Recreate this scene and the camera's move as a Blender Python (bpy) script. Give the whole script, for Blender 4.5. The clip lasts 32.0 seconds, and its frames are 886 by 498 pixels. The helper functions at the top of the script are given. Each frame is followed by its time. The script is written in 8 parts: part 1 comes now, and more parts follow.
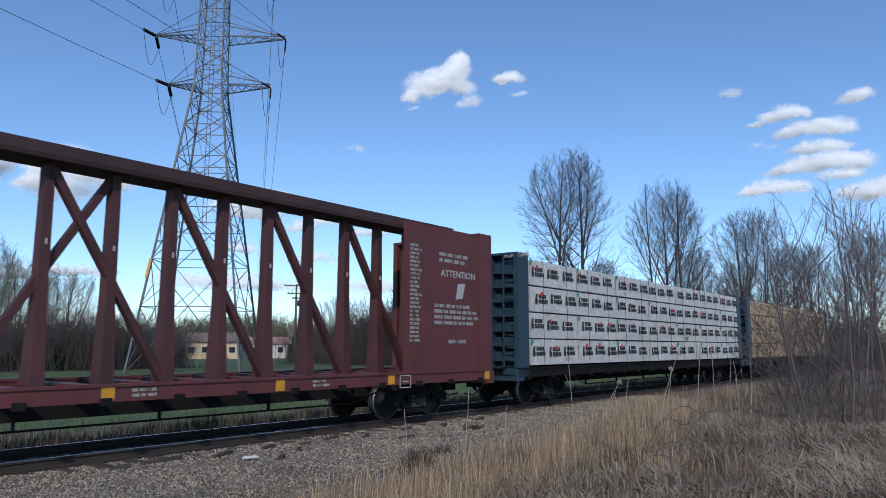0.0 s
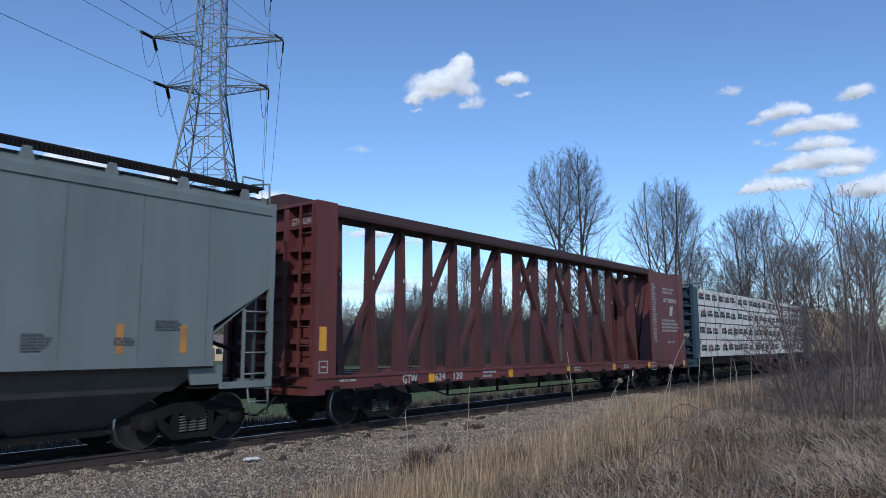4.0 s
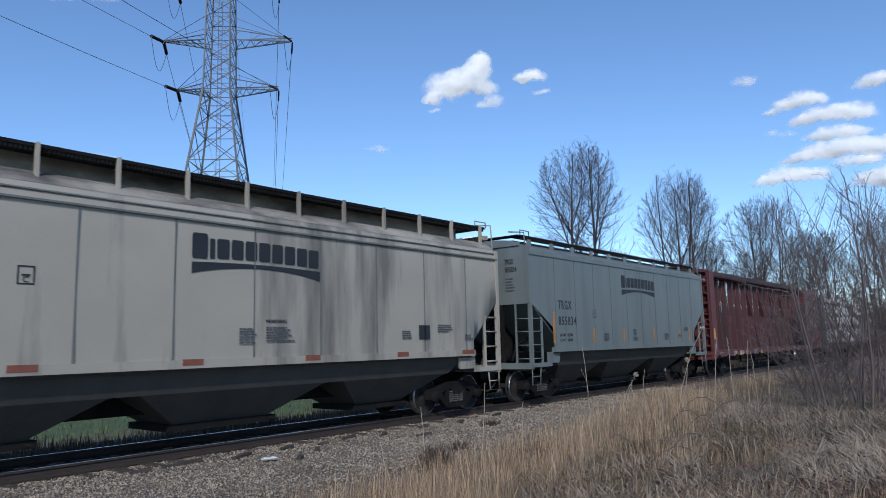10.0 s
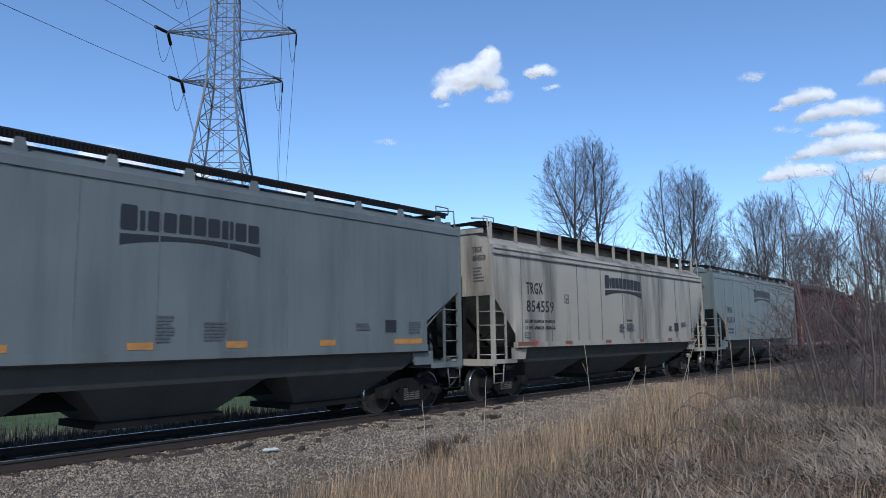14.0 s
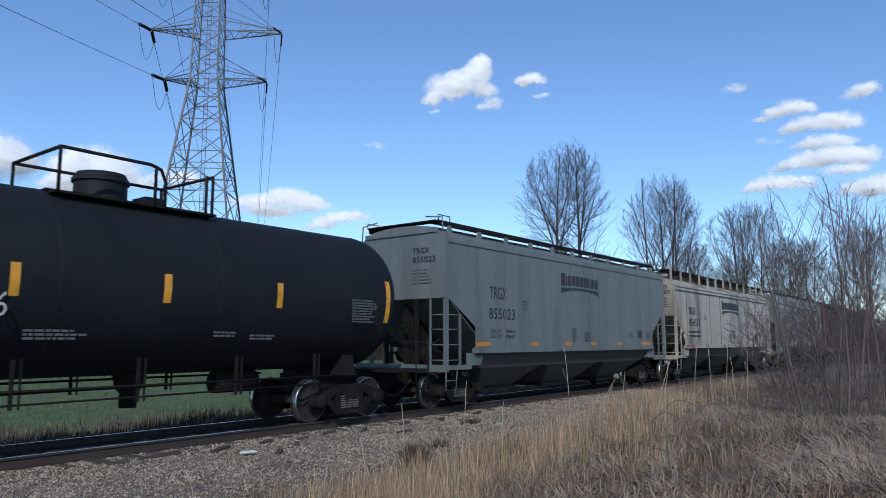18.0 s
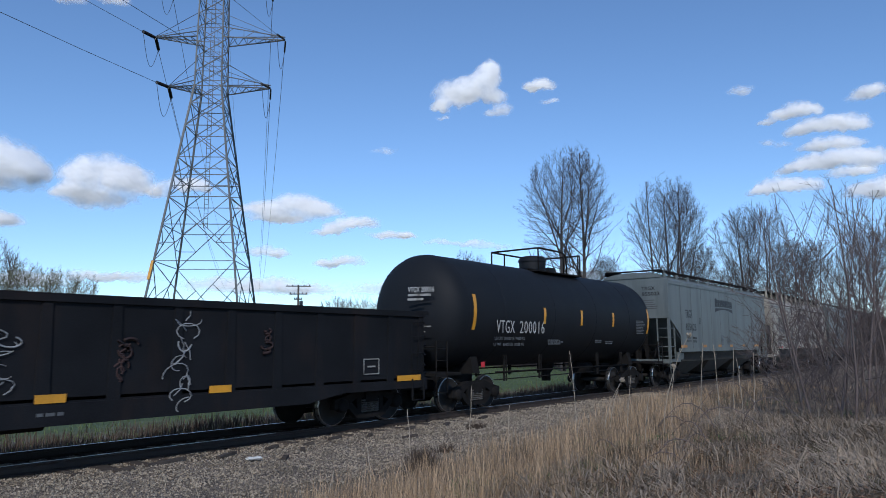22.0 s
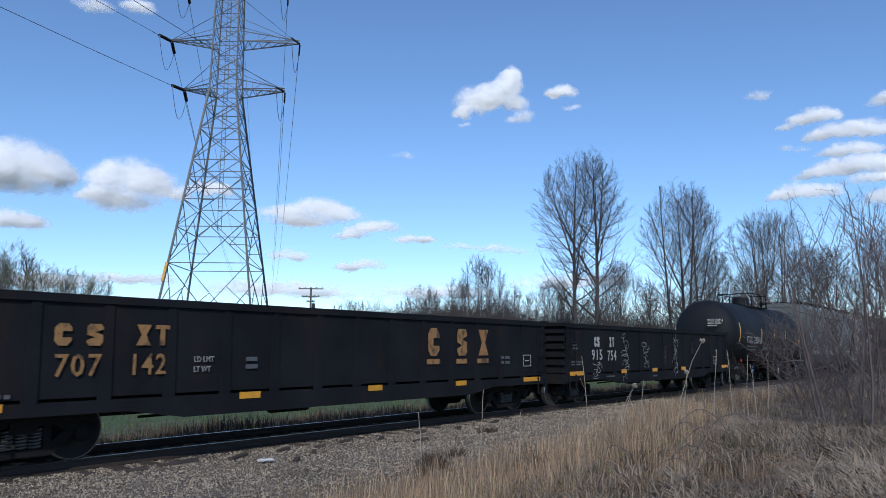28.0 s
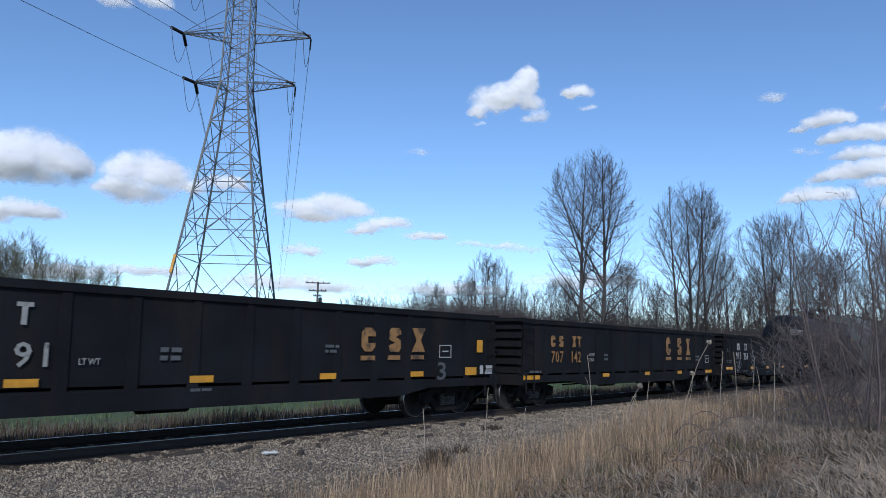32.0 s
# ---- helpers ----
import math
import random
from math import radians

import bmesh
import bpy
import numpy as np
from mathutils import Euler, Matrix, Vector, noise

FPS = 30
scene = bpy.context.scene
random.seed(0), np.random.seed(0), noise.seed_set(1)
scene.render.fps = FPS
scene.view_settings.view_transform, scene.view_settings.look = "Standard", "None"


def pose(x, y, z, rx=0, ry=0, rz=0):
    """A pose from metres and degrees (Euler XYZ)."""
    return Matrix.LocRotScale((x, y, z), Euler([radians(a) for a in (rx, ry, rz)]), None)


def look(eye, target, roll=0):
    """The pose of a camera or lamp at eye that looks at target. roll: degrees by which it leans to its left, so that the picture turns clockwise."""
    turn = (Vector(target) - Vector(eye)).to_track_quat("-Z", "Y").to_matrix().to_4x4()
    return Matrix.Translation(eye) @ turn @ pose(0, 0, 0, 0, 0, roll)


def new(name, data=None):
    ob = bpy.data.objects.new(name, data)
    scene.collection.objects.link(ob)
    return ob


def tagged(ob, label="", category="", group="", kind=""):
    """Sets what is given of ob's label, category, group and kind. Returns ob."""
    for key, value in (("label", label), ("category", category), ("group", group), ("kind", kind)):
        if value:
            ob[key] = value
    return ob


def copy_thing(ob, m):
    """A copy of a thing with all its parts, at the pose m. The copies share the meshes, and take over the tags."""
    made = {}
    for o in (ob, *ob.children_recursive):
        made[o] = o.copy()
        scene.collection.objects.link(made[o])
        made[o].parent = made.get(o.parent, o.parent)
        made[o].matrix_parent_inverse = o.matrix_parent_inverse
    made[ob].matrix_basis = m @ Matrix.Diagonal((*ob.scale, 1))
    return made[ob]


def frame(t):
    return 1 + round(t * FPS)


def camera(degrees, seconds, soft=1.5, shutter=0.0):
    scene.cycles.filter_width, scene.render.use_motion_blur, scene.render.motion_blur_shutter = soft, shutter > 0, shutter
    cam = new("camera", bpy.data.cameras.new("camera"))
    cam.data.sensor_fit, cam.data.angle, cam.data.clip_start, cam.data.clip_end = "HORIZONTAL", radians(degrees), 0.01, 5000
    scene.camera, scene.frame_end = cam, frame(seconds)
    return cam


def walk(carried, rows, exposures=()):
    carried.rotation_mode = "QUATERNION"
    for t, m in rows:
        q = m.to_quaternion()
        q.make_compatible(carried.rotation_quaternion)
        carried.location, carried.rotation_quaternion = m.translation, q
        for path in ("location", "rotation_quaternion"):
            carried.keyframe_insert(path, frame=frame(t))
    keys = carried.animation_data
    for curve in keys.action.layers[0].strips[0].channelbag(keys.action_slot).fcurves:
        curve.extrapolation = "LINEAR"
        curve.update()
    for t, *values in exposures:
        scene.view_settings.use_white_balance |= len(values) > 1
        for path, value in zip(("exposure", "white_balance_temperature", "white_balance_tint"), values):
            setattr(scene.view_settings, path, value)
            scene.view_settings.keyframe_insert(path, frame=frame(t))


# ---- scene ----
cam = camera(63.7, 32.0, soft=0.9, shutter=0.25)
EYE = Vector((0, 0, 1.766))

# seconds, heading from the track, upward tilt, roll, in degrees
TURNS = [
    (0, 38.18, 7.82, 0.12), (0.5, 38.03, 7.85, 0.09), (1, 37.87, 7.73, 0.20), (1.5, 37.93, 7.53, 0.31), (2, 38.19, 7.55, 0.22), (2.5, 38.24, 7.65, 0.16),
    (3, 38.25, 7.64, -0.08), (3.5, 38.10, 7.71, -0.26), (5.5, 38.39, 7.90, -0.67), (6, 38.28, 7.89, -0.66), (6.5, 38.11, 7.94, -0.92), (7, 38.22, 7.90, -1.00),
    (7.5, 38.45, 7.92, -1.04), (8, 38.60, 7.79, -1.12), (8.5, 38.65, 7.61, -1.05), (9, 38.87, 7.50, -1.25), (9.5, 39.03, 7.57, -1.18), (10, 39.15, 7.60, -1.35),
    (10.5, 38.98, 7.60, -1.45), (11, 38.94, 7.44, -1.30), (11.5, 39.03, 7.31, -1.43), (12, 39.10, 7.48, -1.04), (12.5, 39.22, 7.46, -0.83), (13, 39.14, 7.34, -0.51),
    (13.5, 39.31, 7.14, -0.72), (14, 39.37, 7.07, -0.81), (14.5, 39.43, 7.20, -0.77), (16.5, 39.40, 7.21, -0.54), (17, 38.93, 7.16, -0.47), (17.5, 38.32, 7.09, -0.16),
    (18, 37.94, 7.39, -0.03), (18.5, 37.90, 7.74, -0.09), (19, 37.98, 7.72, -0.25), (19.5, 38.09, 7.71, -0.38), (20, 38.09, 7.80, -0.25), (20.5, 38.21, 7.92, -0.23),
    (21, 38.34, 7.92, -0.53), (21.5, 38.27, 7.78, -0.40), (22, 38.30, 7.76, -0.39), (22.5, 38.34, 7.63, -0.34), (23, 38.46, 7.48, -0.28), (23.5, 38.41, 7.32, 0.04),
    (24, 38.39, 7.22, 0.46), (24.5, 38.47, 7.36, 0.03), (25, 38.57, 7.45, -0.76), (25.5, 38.55, 7.51, -0.26), (27.5, 38.84, 7.71, 0.04), (28, 39.30, 8.05, 0.11),
    (28.5, 39.45, 7.96, 0.48), (29, 39.55, 7.69, 0.73), (29.5, 39.56, 7.57, 0.83), (30, 39.63, 7.67, 0.85), (30.5, 39.85, 7.77, 0.83), (31, 39.86, 7.85, 0.91),
    (31.5, 39.93, 7.81, 1.02), (32, 39.90, 7.77, 1.22),
]
# seconds, metres that the train has run
RUN = [
    (0, -0.00), (1, 3.77), (2, 7.69), (3, 11.53), (6, 22.74), (7, 26.73), (8, 30.68), (9, 34.73), (10, 38.65), (11, 42.56), (12, 46.62), (13, 50.49), (14, 54.41), (17, 66.01), (18, 69.76), (19, 73.66), (20, 77.39), (21, 81.15), (22, 84.89), (23, 88.61), (24, 92.29), (25, 95.92), (28, 106.79), (29, 110.37), (30, 113.83), (31, 117.43), (32, 120.85),
]


def turned(heading, tilt, roll):
    a, b = radians(heading), radians(tilt)
    way = Vector((math.cos(a) * math.cos(b), math.sin(a) * math.cos(b), math.sin(b)))
    return look(EYE, EYE + way, roll)


walk(cam, [(t, turned(a, b, c)) for t, a, b, c in TURNS], [(0.0, -0.1, 5700.0, 9.0), (3.0, -0.1, 5700.0, 9.0), (6.0, 0.0, 5700.0, 9.0), (20.0, 0.02, 5700.0, 9.0), (22.0, -0.16, 5680.0, 9.0), (25.0, -0.1, 5680.0, 9.0), (32.0, -0.07, 5680.0, 9.0)])
TRACK_Y = 12.95

# ---- light ----
SUN_AZ, SUN_EL = radians(217), radians(33)
world = bpy.data.worlds.new("sky")
scene.world = world
world.use_nodes = True
wn = world.node_tree
sky = wn.nodes.new("ShaderNodeTexSky")
sky.sky_type, sky.sun_disc = "NISHITA", False
sky.sun_elevation, sky.sun_rotation = SUN_EL, radians(90) - SUN_AZ
sky.altitude, sky.air_density, sky.dust_density, sky.ozone_density = 1200, 1.05, 0.12, 3.2
wn.nodes["Background"].inputs["Strength"].default_value = 0.149
wn.links.new(sky.outputs["Color"], wn.nodes["Background"].inputs["Color"])
sun_data = bpy.data.lights.new("sun", "SUN")
sun_data.energy, sun_data.angle, sun_data.color = 2.7, radians(0.6), (1.0, 0.88, 0.74)
sun = new("sun", sun_data)
sun.matrix_world = look((math.cos(SUN_AZ) * 50, math.sin(SUN_AZ) * 50, math.tan(SUN_EL) * 50), (0, 0, 0))
scene.view_settings.exposure = 0.0

# ---- mesh helpers ----
class M:
    """Collects vertices and faces of one mesh."""

    def __init__(self):
        self.v, self.f, self.s = [], [], []

    def add(self, vs, fs, smooth=False):
        o = len(self.v)
        self.v += [tuple(p) for p in vs]
        self.f += [tuple(i + o for i in f) for f in fs]
        self.s += [smooth] * len(fs)
        return self

    def box(self, x0, x1, y0, y1, z0, z1):
        vs = [(x, y, z) for x in (x0, x1) for y in (y0, y1) for z in (z0, z1)]
        return self.add(vs, [(0, 1, 3, 2), (4, 6, 7, 5), (0, 4, 5, 1), (2, 3, 7, 6), (0, 2, 6, 4), (1, 5, 7, 3)])

    def beam(self, a, b, w, h=None, up=(0, 0, 1)):
        a, b = Vector(a), Vector(b)
        h = h or w
        d = (b - a).normalized()
        u = Vector(up)
        if abs(d.dot(u)) > 0.95:
            u = Vector((1, 0, 0))
        r = d.cross(u).normalized() * (w / 2)
        u = r.cross(d).normalized() * (h / 2)
        vs = [p + q for p in (a, b) for q in (-r - u, r - u, r + u, -r + u)]
        return self.add(vs, [(0, 3, 2, 1), (4, 5, 6, 7), (0, 1, 5, 4), (1, 2, 6, 5), (2, 3, 7, 6), (3, 0, 4, 7)])

    def tube(self, pts, radii, seg=6, smooth=True, cap=True):
        """A round bar along points."""
        pts = [Vector(p) for p in pts]
        if not hasattr(radii, "__len__"):
            radii = [radii] * len(pts)
        vs, n = [], len(pts)
        ref = None
        for i, p in enumerate(pts):
            d = (pts[min(i + 1, n - 1)] - pts[max(i - 1, 0)]).normalized()
            if ref is None:
                ref = Vector((0, 0, 1)) if abs(d.z) < 0.9 else Vector((1, 0, 0))
            r = d.cross(ref).normalized()
            u = r.cross(d).normalized()
            ref = u
            for k in range(seg):
                w = 2 * math.pi * k / seg
                vs.append(p + (r * math.cos(w) + u * math.sin(w)) * radii[i])
        fs = [(i * seg + k, i * seg + (k + 1) % seg, (i + 1) * seg + (k + 1) % seg, (i + 1) * seg + k) for i in range(n - 1) for k in range(seg)]
        self.add(vs, fs, smooth)
        if cap:
            o = len(self.v) - len(vs)
            self.f += [tuple(o + k for k in range(seg))[::-1], tuple(o + (n - 1) * seg + k for k in range(seg))]
            self.s += [False, False]
        return self

    def lathe(self, prof, centre, axis="y", seg=24, smooth=True):
        """prof: (radius, along) pairs, turned about an axis through centre."""
        c, vs, n = Vector(centre), [], len(prof)
        for r, l in prof:
            for k in range(seg):
                w = 2 * math.pi * k / seg
                a, b = r * math.cos(w), r * math.sin(w)
                vs.append(c + Vector({"x": (l, a, b), "y": (a, l, b), "z": (a, b, l)}[axis]))
        fs = [(i * seg + k, i * seg + (k + 1) % seg, (i + 1) * seg + (k + 1) % seg, (i + 1) * seg + k) for i in range(n - 1) for k in range(seg)]
        return self.add(vs, fs, smooth)

    def prism(self, poly, lo, hi, axis="y"):
        """A polygon pushed out along an axis; poly holds the two other coordinates in order."""
        def put(p, l):
            return {"x": (l, p[0], p[1]), "y": (p[0], l, p[1]), "z": (p[0], p[1], l)}[axis]
        n = len(poly)
        vs = [put(p, lo) for p in poly] + [put(p, hi) for p in poly]
        fs = [tuple(range(n)), tuple(range(2 * n - 1, n - 1, -1))] + [(k, k + n, (k + 1) % n + n, (k + 1) % n) for k in range(n)]
        return self.add(vs, fs)

    def loft(self, rings, smooth=False, closed=True, caps=True):
        n = len(rings[0])
        vs = [p for r in rings for p in r]
        m = n if closed else n - 1
        fs = [(i * n + k, i * n + (k + 1) % n, (i + 1) * n + (k + 1) % n, (i + 1) * n + k) for i in range(len(rings) - 1) for k in range(m)]
        self.add(vs, fs, smooth)
        if caps:
            o = len(self.v) - len(vs)
            self.f += [tuple(o + k for k in range(n))[::-1], tuple(o + (len(rings) - 1) * n + k for k in range(n))]
            self.s += [False, False]
        return self

    def mesh(self, name, material=None, fix=True):
        me = bpy.data.meshes.new(name)
        me.from_pydata(self.v, [], self.f)
        me.polygons.foreach_set("use_smooth", self.s)
        if fix and len(self.f) < 30000:
            bm = bmesh.new()
            bm.from_mesh(me)
            bmesh.ops.recalc_face_normals(bm, faces=bm.faces)
            bm.to_mesh(me)
            bm.free()
        if material:
            me.materials.append(material)
        me.update()
        return me


def part(name, m, material, parent, label="", at=None, fix=True):
    """Links a mesh as one part under a thing or under a part."""
    me = m.mesh(name, material, fix) if isinstance(m, M) else m
    ob = new(name, me)
    ob.parent = parent
    if at is not None:
        ob.matrix_basis = at
    if label:
        tagged(ob, label)
    return ob


def thing(name, label, category, at=(0, 0, 0), group="", kind="", m=None, material=None, fix=True):
    ob = new(name, m.mesh(name, material, fix) if m else None)
    ob.location = at
    return tagged(ob, label, category, group, kind)


TEXTS = {}


def lettering(name, words, size, material, parent, x, y, z, side=-1, width=None, label="", facing="y", spacing=1.0, weight=0.012, slant=0.0):
    """Words in the built-in font, upright on the side (facing y) or end (facing x) of a car; x, z: lower left corner."""
    key = (words, size, spacing, weight, slant)
    if key not in TEXTS:
        cu = bpy.data.curves.new("words", "FONT")
        cu.body, cu.size, cu.extrude, cu.resolution_u, cu.offset = words, size, 0.003, 2, size * weight
        cu.space_character, cu.shear = spacing, slant
        ob = bpy.data.objects.new("words", cu)
        TEXTS[key] = bpy.data.meshes.new_from_object(ob)
        bpy.data.objects.remove(ob)
    me = TEXTS[key].copy()
    me.materials.clear()
    me.materials.append(material)
    ob = new(name, me)
    ob.parent = parent
    xs = [v.co.x for v in me.vertices]
    k = width / max(max(xs), 0.01) if width else 1
    turn = pose(0, 0, 0, 90, 0, 0 if facing == "y" else -90)
    ob.matrix_basis = Matrix.Translation((x, y, z)) @ turn @ Matrix.Diagonal((k, 1, 1, 1))
    if label:
        tagged(ob, label)
    return ob


# ---- materials ----
def mat(name, colour, rough=0.6, metal=0.0, vary=0.15, scale=3.0, grain=60.0, bump=0.15, dirt=None, dirt_amount=0.0, dirt_scale=(1, 1, 1), spec=0.5, random_hue=0.0, island=False, dirt_lo=0.45, dirt_hi=0.75):
    """Paint or stone with two scales of variation, fine bump and optional dirt of another colour."""
    m = bpy.data.materials.new(name)
    m.use_nodes = True
    nt = m.node_tree
    n, l = nt.nodes, nt.links
    b = n["Principled BSDF"]
    co = n.new("ShaderNodeTexCoord")
    big, fine = n.new("ShaderNodeTexNoise"), n.new("ShaderNodeTexNoise")
    big.inputs["Scale"].default_value, big.inputs["Detail"].default_value = scale, 5
    fine.inputs["Scale"].default_value, fine.inputs["Detail"].default_value = grain, 3
    l.new(co.outputs["Object"], big.inputs["Vector"])
    l.new(co.outputs["Object"], fine.inputs["Vector"])
    mix = n.new("ShaderNodeMix")
    mix.data_type = "RGBA"
    mix.inputs[6].default_value = (*[max(0, c * (1 - vary)) for c in colour], 1)
    mix.inputs[7].default_value = (*[min(1, c * (1 + vary)) for c in colour], 1)
    add = n.new("ShaderNodeMath")
    add.operation = "MULTIPLY_ADD"
    add.inputs[1].default_value, add.inputs[2].default_value = 0.4, 0.0
    l.new(fine.outputs["Fac"], add.inputs[0])
    add2 = n.new("ShaderNodeMath")
    add2.operation = "MULTIPLY_ADD"
    add2.inputs[1].default_value = 0.6
    l.new(big.outputs["Fac"], add2.inputs[0])
    l.new(add.outputs[0], add2.inputs[2])
    ramp = n.new("ShaderNodeMapRange")
    ramp.inputs[1].default_value, ramp.inputs[2].default_value = 0.3, 0.7
    l.new(add2.outputs[0], ramp.inputs[0])
    fac = ramp.outputs[0]
    if random_hue:
        ran = n.new("ShaderNodeObjectInfo") if not island else n.new("ShaderNodeNewGeometry")
        mm = n.new("ShaderNodeMath")
        mm.operation = "MULTIPLY_ADD"
        mm.inputs[1].default_value = random_hue
        l.new(ran.outputs["Random" if not island else "Random Per Island"], mm.inputs[0])
        sub = n.new("ShaderNodeMath")
        sub.operation = "SUBTRACT"
        sub.inputs[1].default_value = random_hue / 2
        l.new(fac, sub.inputs[0])
        l.new(sub.outputs[0], mm.inputs[2])
        mm.use_clamp = True
        fac = mm.outputs[0]
    l.new(fac, mix.inputs[0])
    out = mix.outputs[2]
    if dirt:
        mp = n.new("ShaderNodeMapping")
        mp.inputs["Scale"].default_value = dirt_scale
        l.new(co.outputs["Object"], mp.inputs["Vector"])
        dn = n.new("ShaderNodeTexNoise")
        dn.inputs["Scale"].default_value, dn.inputs["Detail"].default_value, dn.inputs["Roughness"].default_value = 1.0, 6, 0.62
        l.new(mp.outputs[0], dn.inputs["Vector"])
        dr = n.new("ShaderNodeMapRange")
        dr.inputs[1].default_value, dr.inputs[2].default_value, dr.inputs[4].default_value = dirt_lo, dirt_hi, dirt_amount
        l.new(dn.outputs["Fac"], dr.inputs[0])
        m2 = n.new("ShaderNodeMix")
        m2.data_type = "RGBA"
        m2.inputs[7].default_value = (*dirt, 1)
        l.new(dr.outputs[0], m2.inputs[0])
        l.new(out, m2.inputs[6])
        out = m2.outputs[2]
    l.new(out, b.inputs["Base Color"])
    b.inputs["Metallic"].default_value = metal
    b.inputs["Specular IOR Level"].default_value = spec
    rr = n.new("ShaderNodeMapRange")
    rr.inputs[3].default_value, rr.inputs[4].default_value = max(0.05, rough - 0.12), min(1, rough + 0.12)
    l.new(big.outputs["Fac"], rr.inputs[0])
    l.new(rr.outputs[0], b.inputs["Roughness"])
    if bump:
        bp = n.new("ShaderNodeBump")
        bp.inputs["Strength"].default_value, bp.inputs["Distance"].default_value = bump, 0.01
        l.new(add2.outputs[0], bp.inputs["Height"])
        l.new(bp.outputs[0], b.inputs["Normal"])
    return m


STREAK = (2.2, 2.2, 0.22)
GREY_PAINT = mat("grey_hopper_paint", (0.155, 0.18, 0.175), 0.5, vary=0.08, scale=0.7, bump=0.05, dirt=(0.09, 0.1, 0.098), dirt_amount=0.55, dirt_scale=(1.6, 1.6, 0.16))
GREY_PAINT_OLD = mat("worn_grey_hopper_paint", (0.136, 0.156, 0.154), 0.55, vary=0.12, scale=0.8, bump=0.05, dirt=(0.062, 0.07, 0.07), dirt_amount=0.7, dirt_scale=(1.6, 1.6, 0.14))
CREAM_PAINT = mat("cream_hopper_paint", (0.36, 0.33, 0.272), 0.6, vary=0.08, scale=0.8, bump=0.05, dirt=(0.09, 0.085, 0.075), dirt_amount=0.75, dirt_scale=(0.8, 0.8, 0.1), dirt_lo=0.50, dirt_hi=0.64)
ROOF_GRIME = mat("sooty_cream_roof_paint", (0.34, 0.31, 0.26), 0.75, vary=0.25, scale=1.5, bump=0.05, dirt=(0.02, 0.02, 0.02), dirt_amount=0.8, dirt_scale=(0.5, 0.5, 1.2), dirt_lo=0.46, dirt_hi=0.68)
SEAM = mat("grimy_seam_paint", (0.13, 0.14, 0.135), 0.7, vary=0.3, scale=4)
RED_PAINT = mat("red_oxide_paint", (0.118, 0.03, 0.029), 0.6, vary=0.2, scale=1.2, bump=0.1, dirt=(0.06, 0.025, 0.02), dirt_amount=0.6, dirt_scale=STREAK)
RED_DARK = mat("weathered_red_beam_paint", (0.075, 0.025, 0.025), 0.7, vary=0.25, scale=2, bump=0.15, dirt=(0.02, 0.012, 0.01), dirt_amount=0.7, dirt_scale=STREAK)
SOOTY_RED = mat("sooty_red_chord_paint", (0.05, 0.022, 0.022), 0.75, vary=0.3, scale=1.5, bump=0.1, dirt=(0.016, 0.011, 0.011), dirt_amount=0.8, dirt_scale=(0.5, 1, 1))
BLUE_PAINT = mat("dark_blue_paint", (0.022, 0.052, 0.078), 0.6, vary=0.2, scale=1.2, bump=0.1, dirt=(0.03, 0.04, 0.05), dirt_amount=0.5, dirt_scale=STREAK)
BLACK_PAINT = mat("black_tank_paint", (0.0115, 0.0132, 0.0165), 0.65, spec=0.18, vary=0.25, scale=0.8, bump=0.04, dirt=(0.016, 0.0165, 0.018), dirt_amount=0.35, dirt_scale=STREAK)
GONDOLA_PAINT = mat("weathered_black_paint", (0.0115, 0.0125, 0.015), 0.85, spec=0.12, vary=0.4, scale=1.1, bump=0.2, dirt=(0.024, 0.018, 0.017), dirt_amount=0.7, dirt_scale=(1.2, 1.2, 0.5), dirt_lo=0.52, dirt_hi=0.72)
UNDER = mat("dirty_underframe", (0.0125, 0.012, 0.0122), 0.92, vary=0.4, scale=3, bump=0.25, spec=0.12, dirt=(0.022, 0.0185, 0.016), dirt_amount=0.5, dirt_scale=(2, 2, 2))
# belly and chutes: base darker than the body paint, with paler dusty streaks
HOPPER_BELLY = mat("dark_dusty_hopper_chutes", (0.062, 0.062, 0.058), 0.85, vary=0.25, scale=1.5, bump=0.1, dirt=(0.085, 0.08, 0.07), dirt_amount=0.7, dirt_scale=STREAK)
GRATE = mat("dark_steel_grating", (0.03, 0.031, 0.032), 0.8, vary=0.3, scale=20)
STEEL_WORN = mat("bright_worn_steel", (0.45, 0.45, 0.46), 0.3, metal=1.0, vary=0.15, scale=8, bump=0.05)
SPRING = mat("dusty_spring_steel", (0.09, 0.085, 0.08), 0.6, vary=0.3, scale=5)
WHEEL_STEEL = mat("wheel_steel", (0.016, 0.0145, 0.014), 0.9, metal=0.0, vary=0.3, scale=6, bump=0.1)
RAIL_RUST = mat("rusty_rail_steel", (0.035, 0.025, 0.02), 0.8, vary=0.3, scale=6, bump=0.2)
TIE_WOOD = mat("creosoted_tie_wood", (0.06, 0.048, 0.04), 0.9, vary=0.35, scale=4, bump=0.5, grain=30, random_hue=0.5)
STONE = mat("ballast_stone", (0.265, 0.222, 0.165), 0.9, vary=0.45, scale=2, grain=40, bump=0.3, random_hue=0.9, island=True)
GALV = mat("galvanised_steel", (0.095, 0.103, 0.108), 0.55, metal=0.55, vary=0.15, scale=1.5, bump=0.05)
GALV_DARK = mat("darker_galvanised_steel", (0.085, 0.093, 0.10), 0.6, metal=0.4, vary=0.2, scale=1.5, bump=0.05)
WIRE = mat("aluminium_cable", (0.12, 0.12, 0.13), 0.5, metal=0.7, vary=0.1, bump=0)
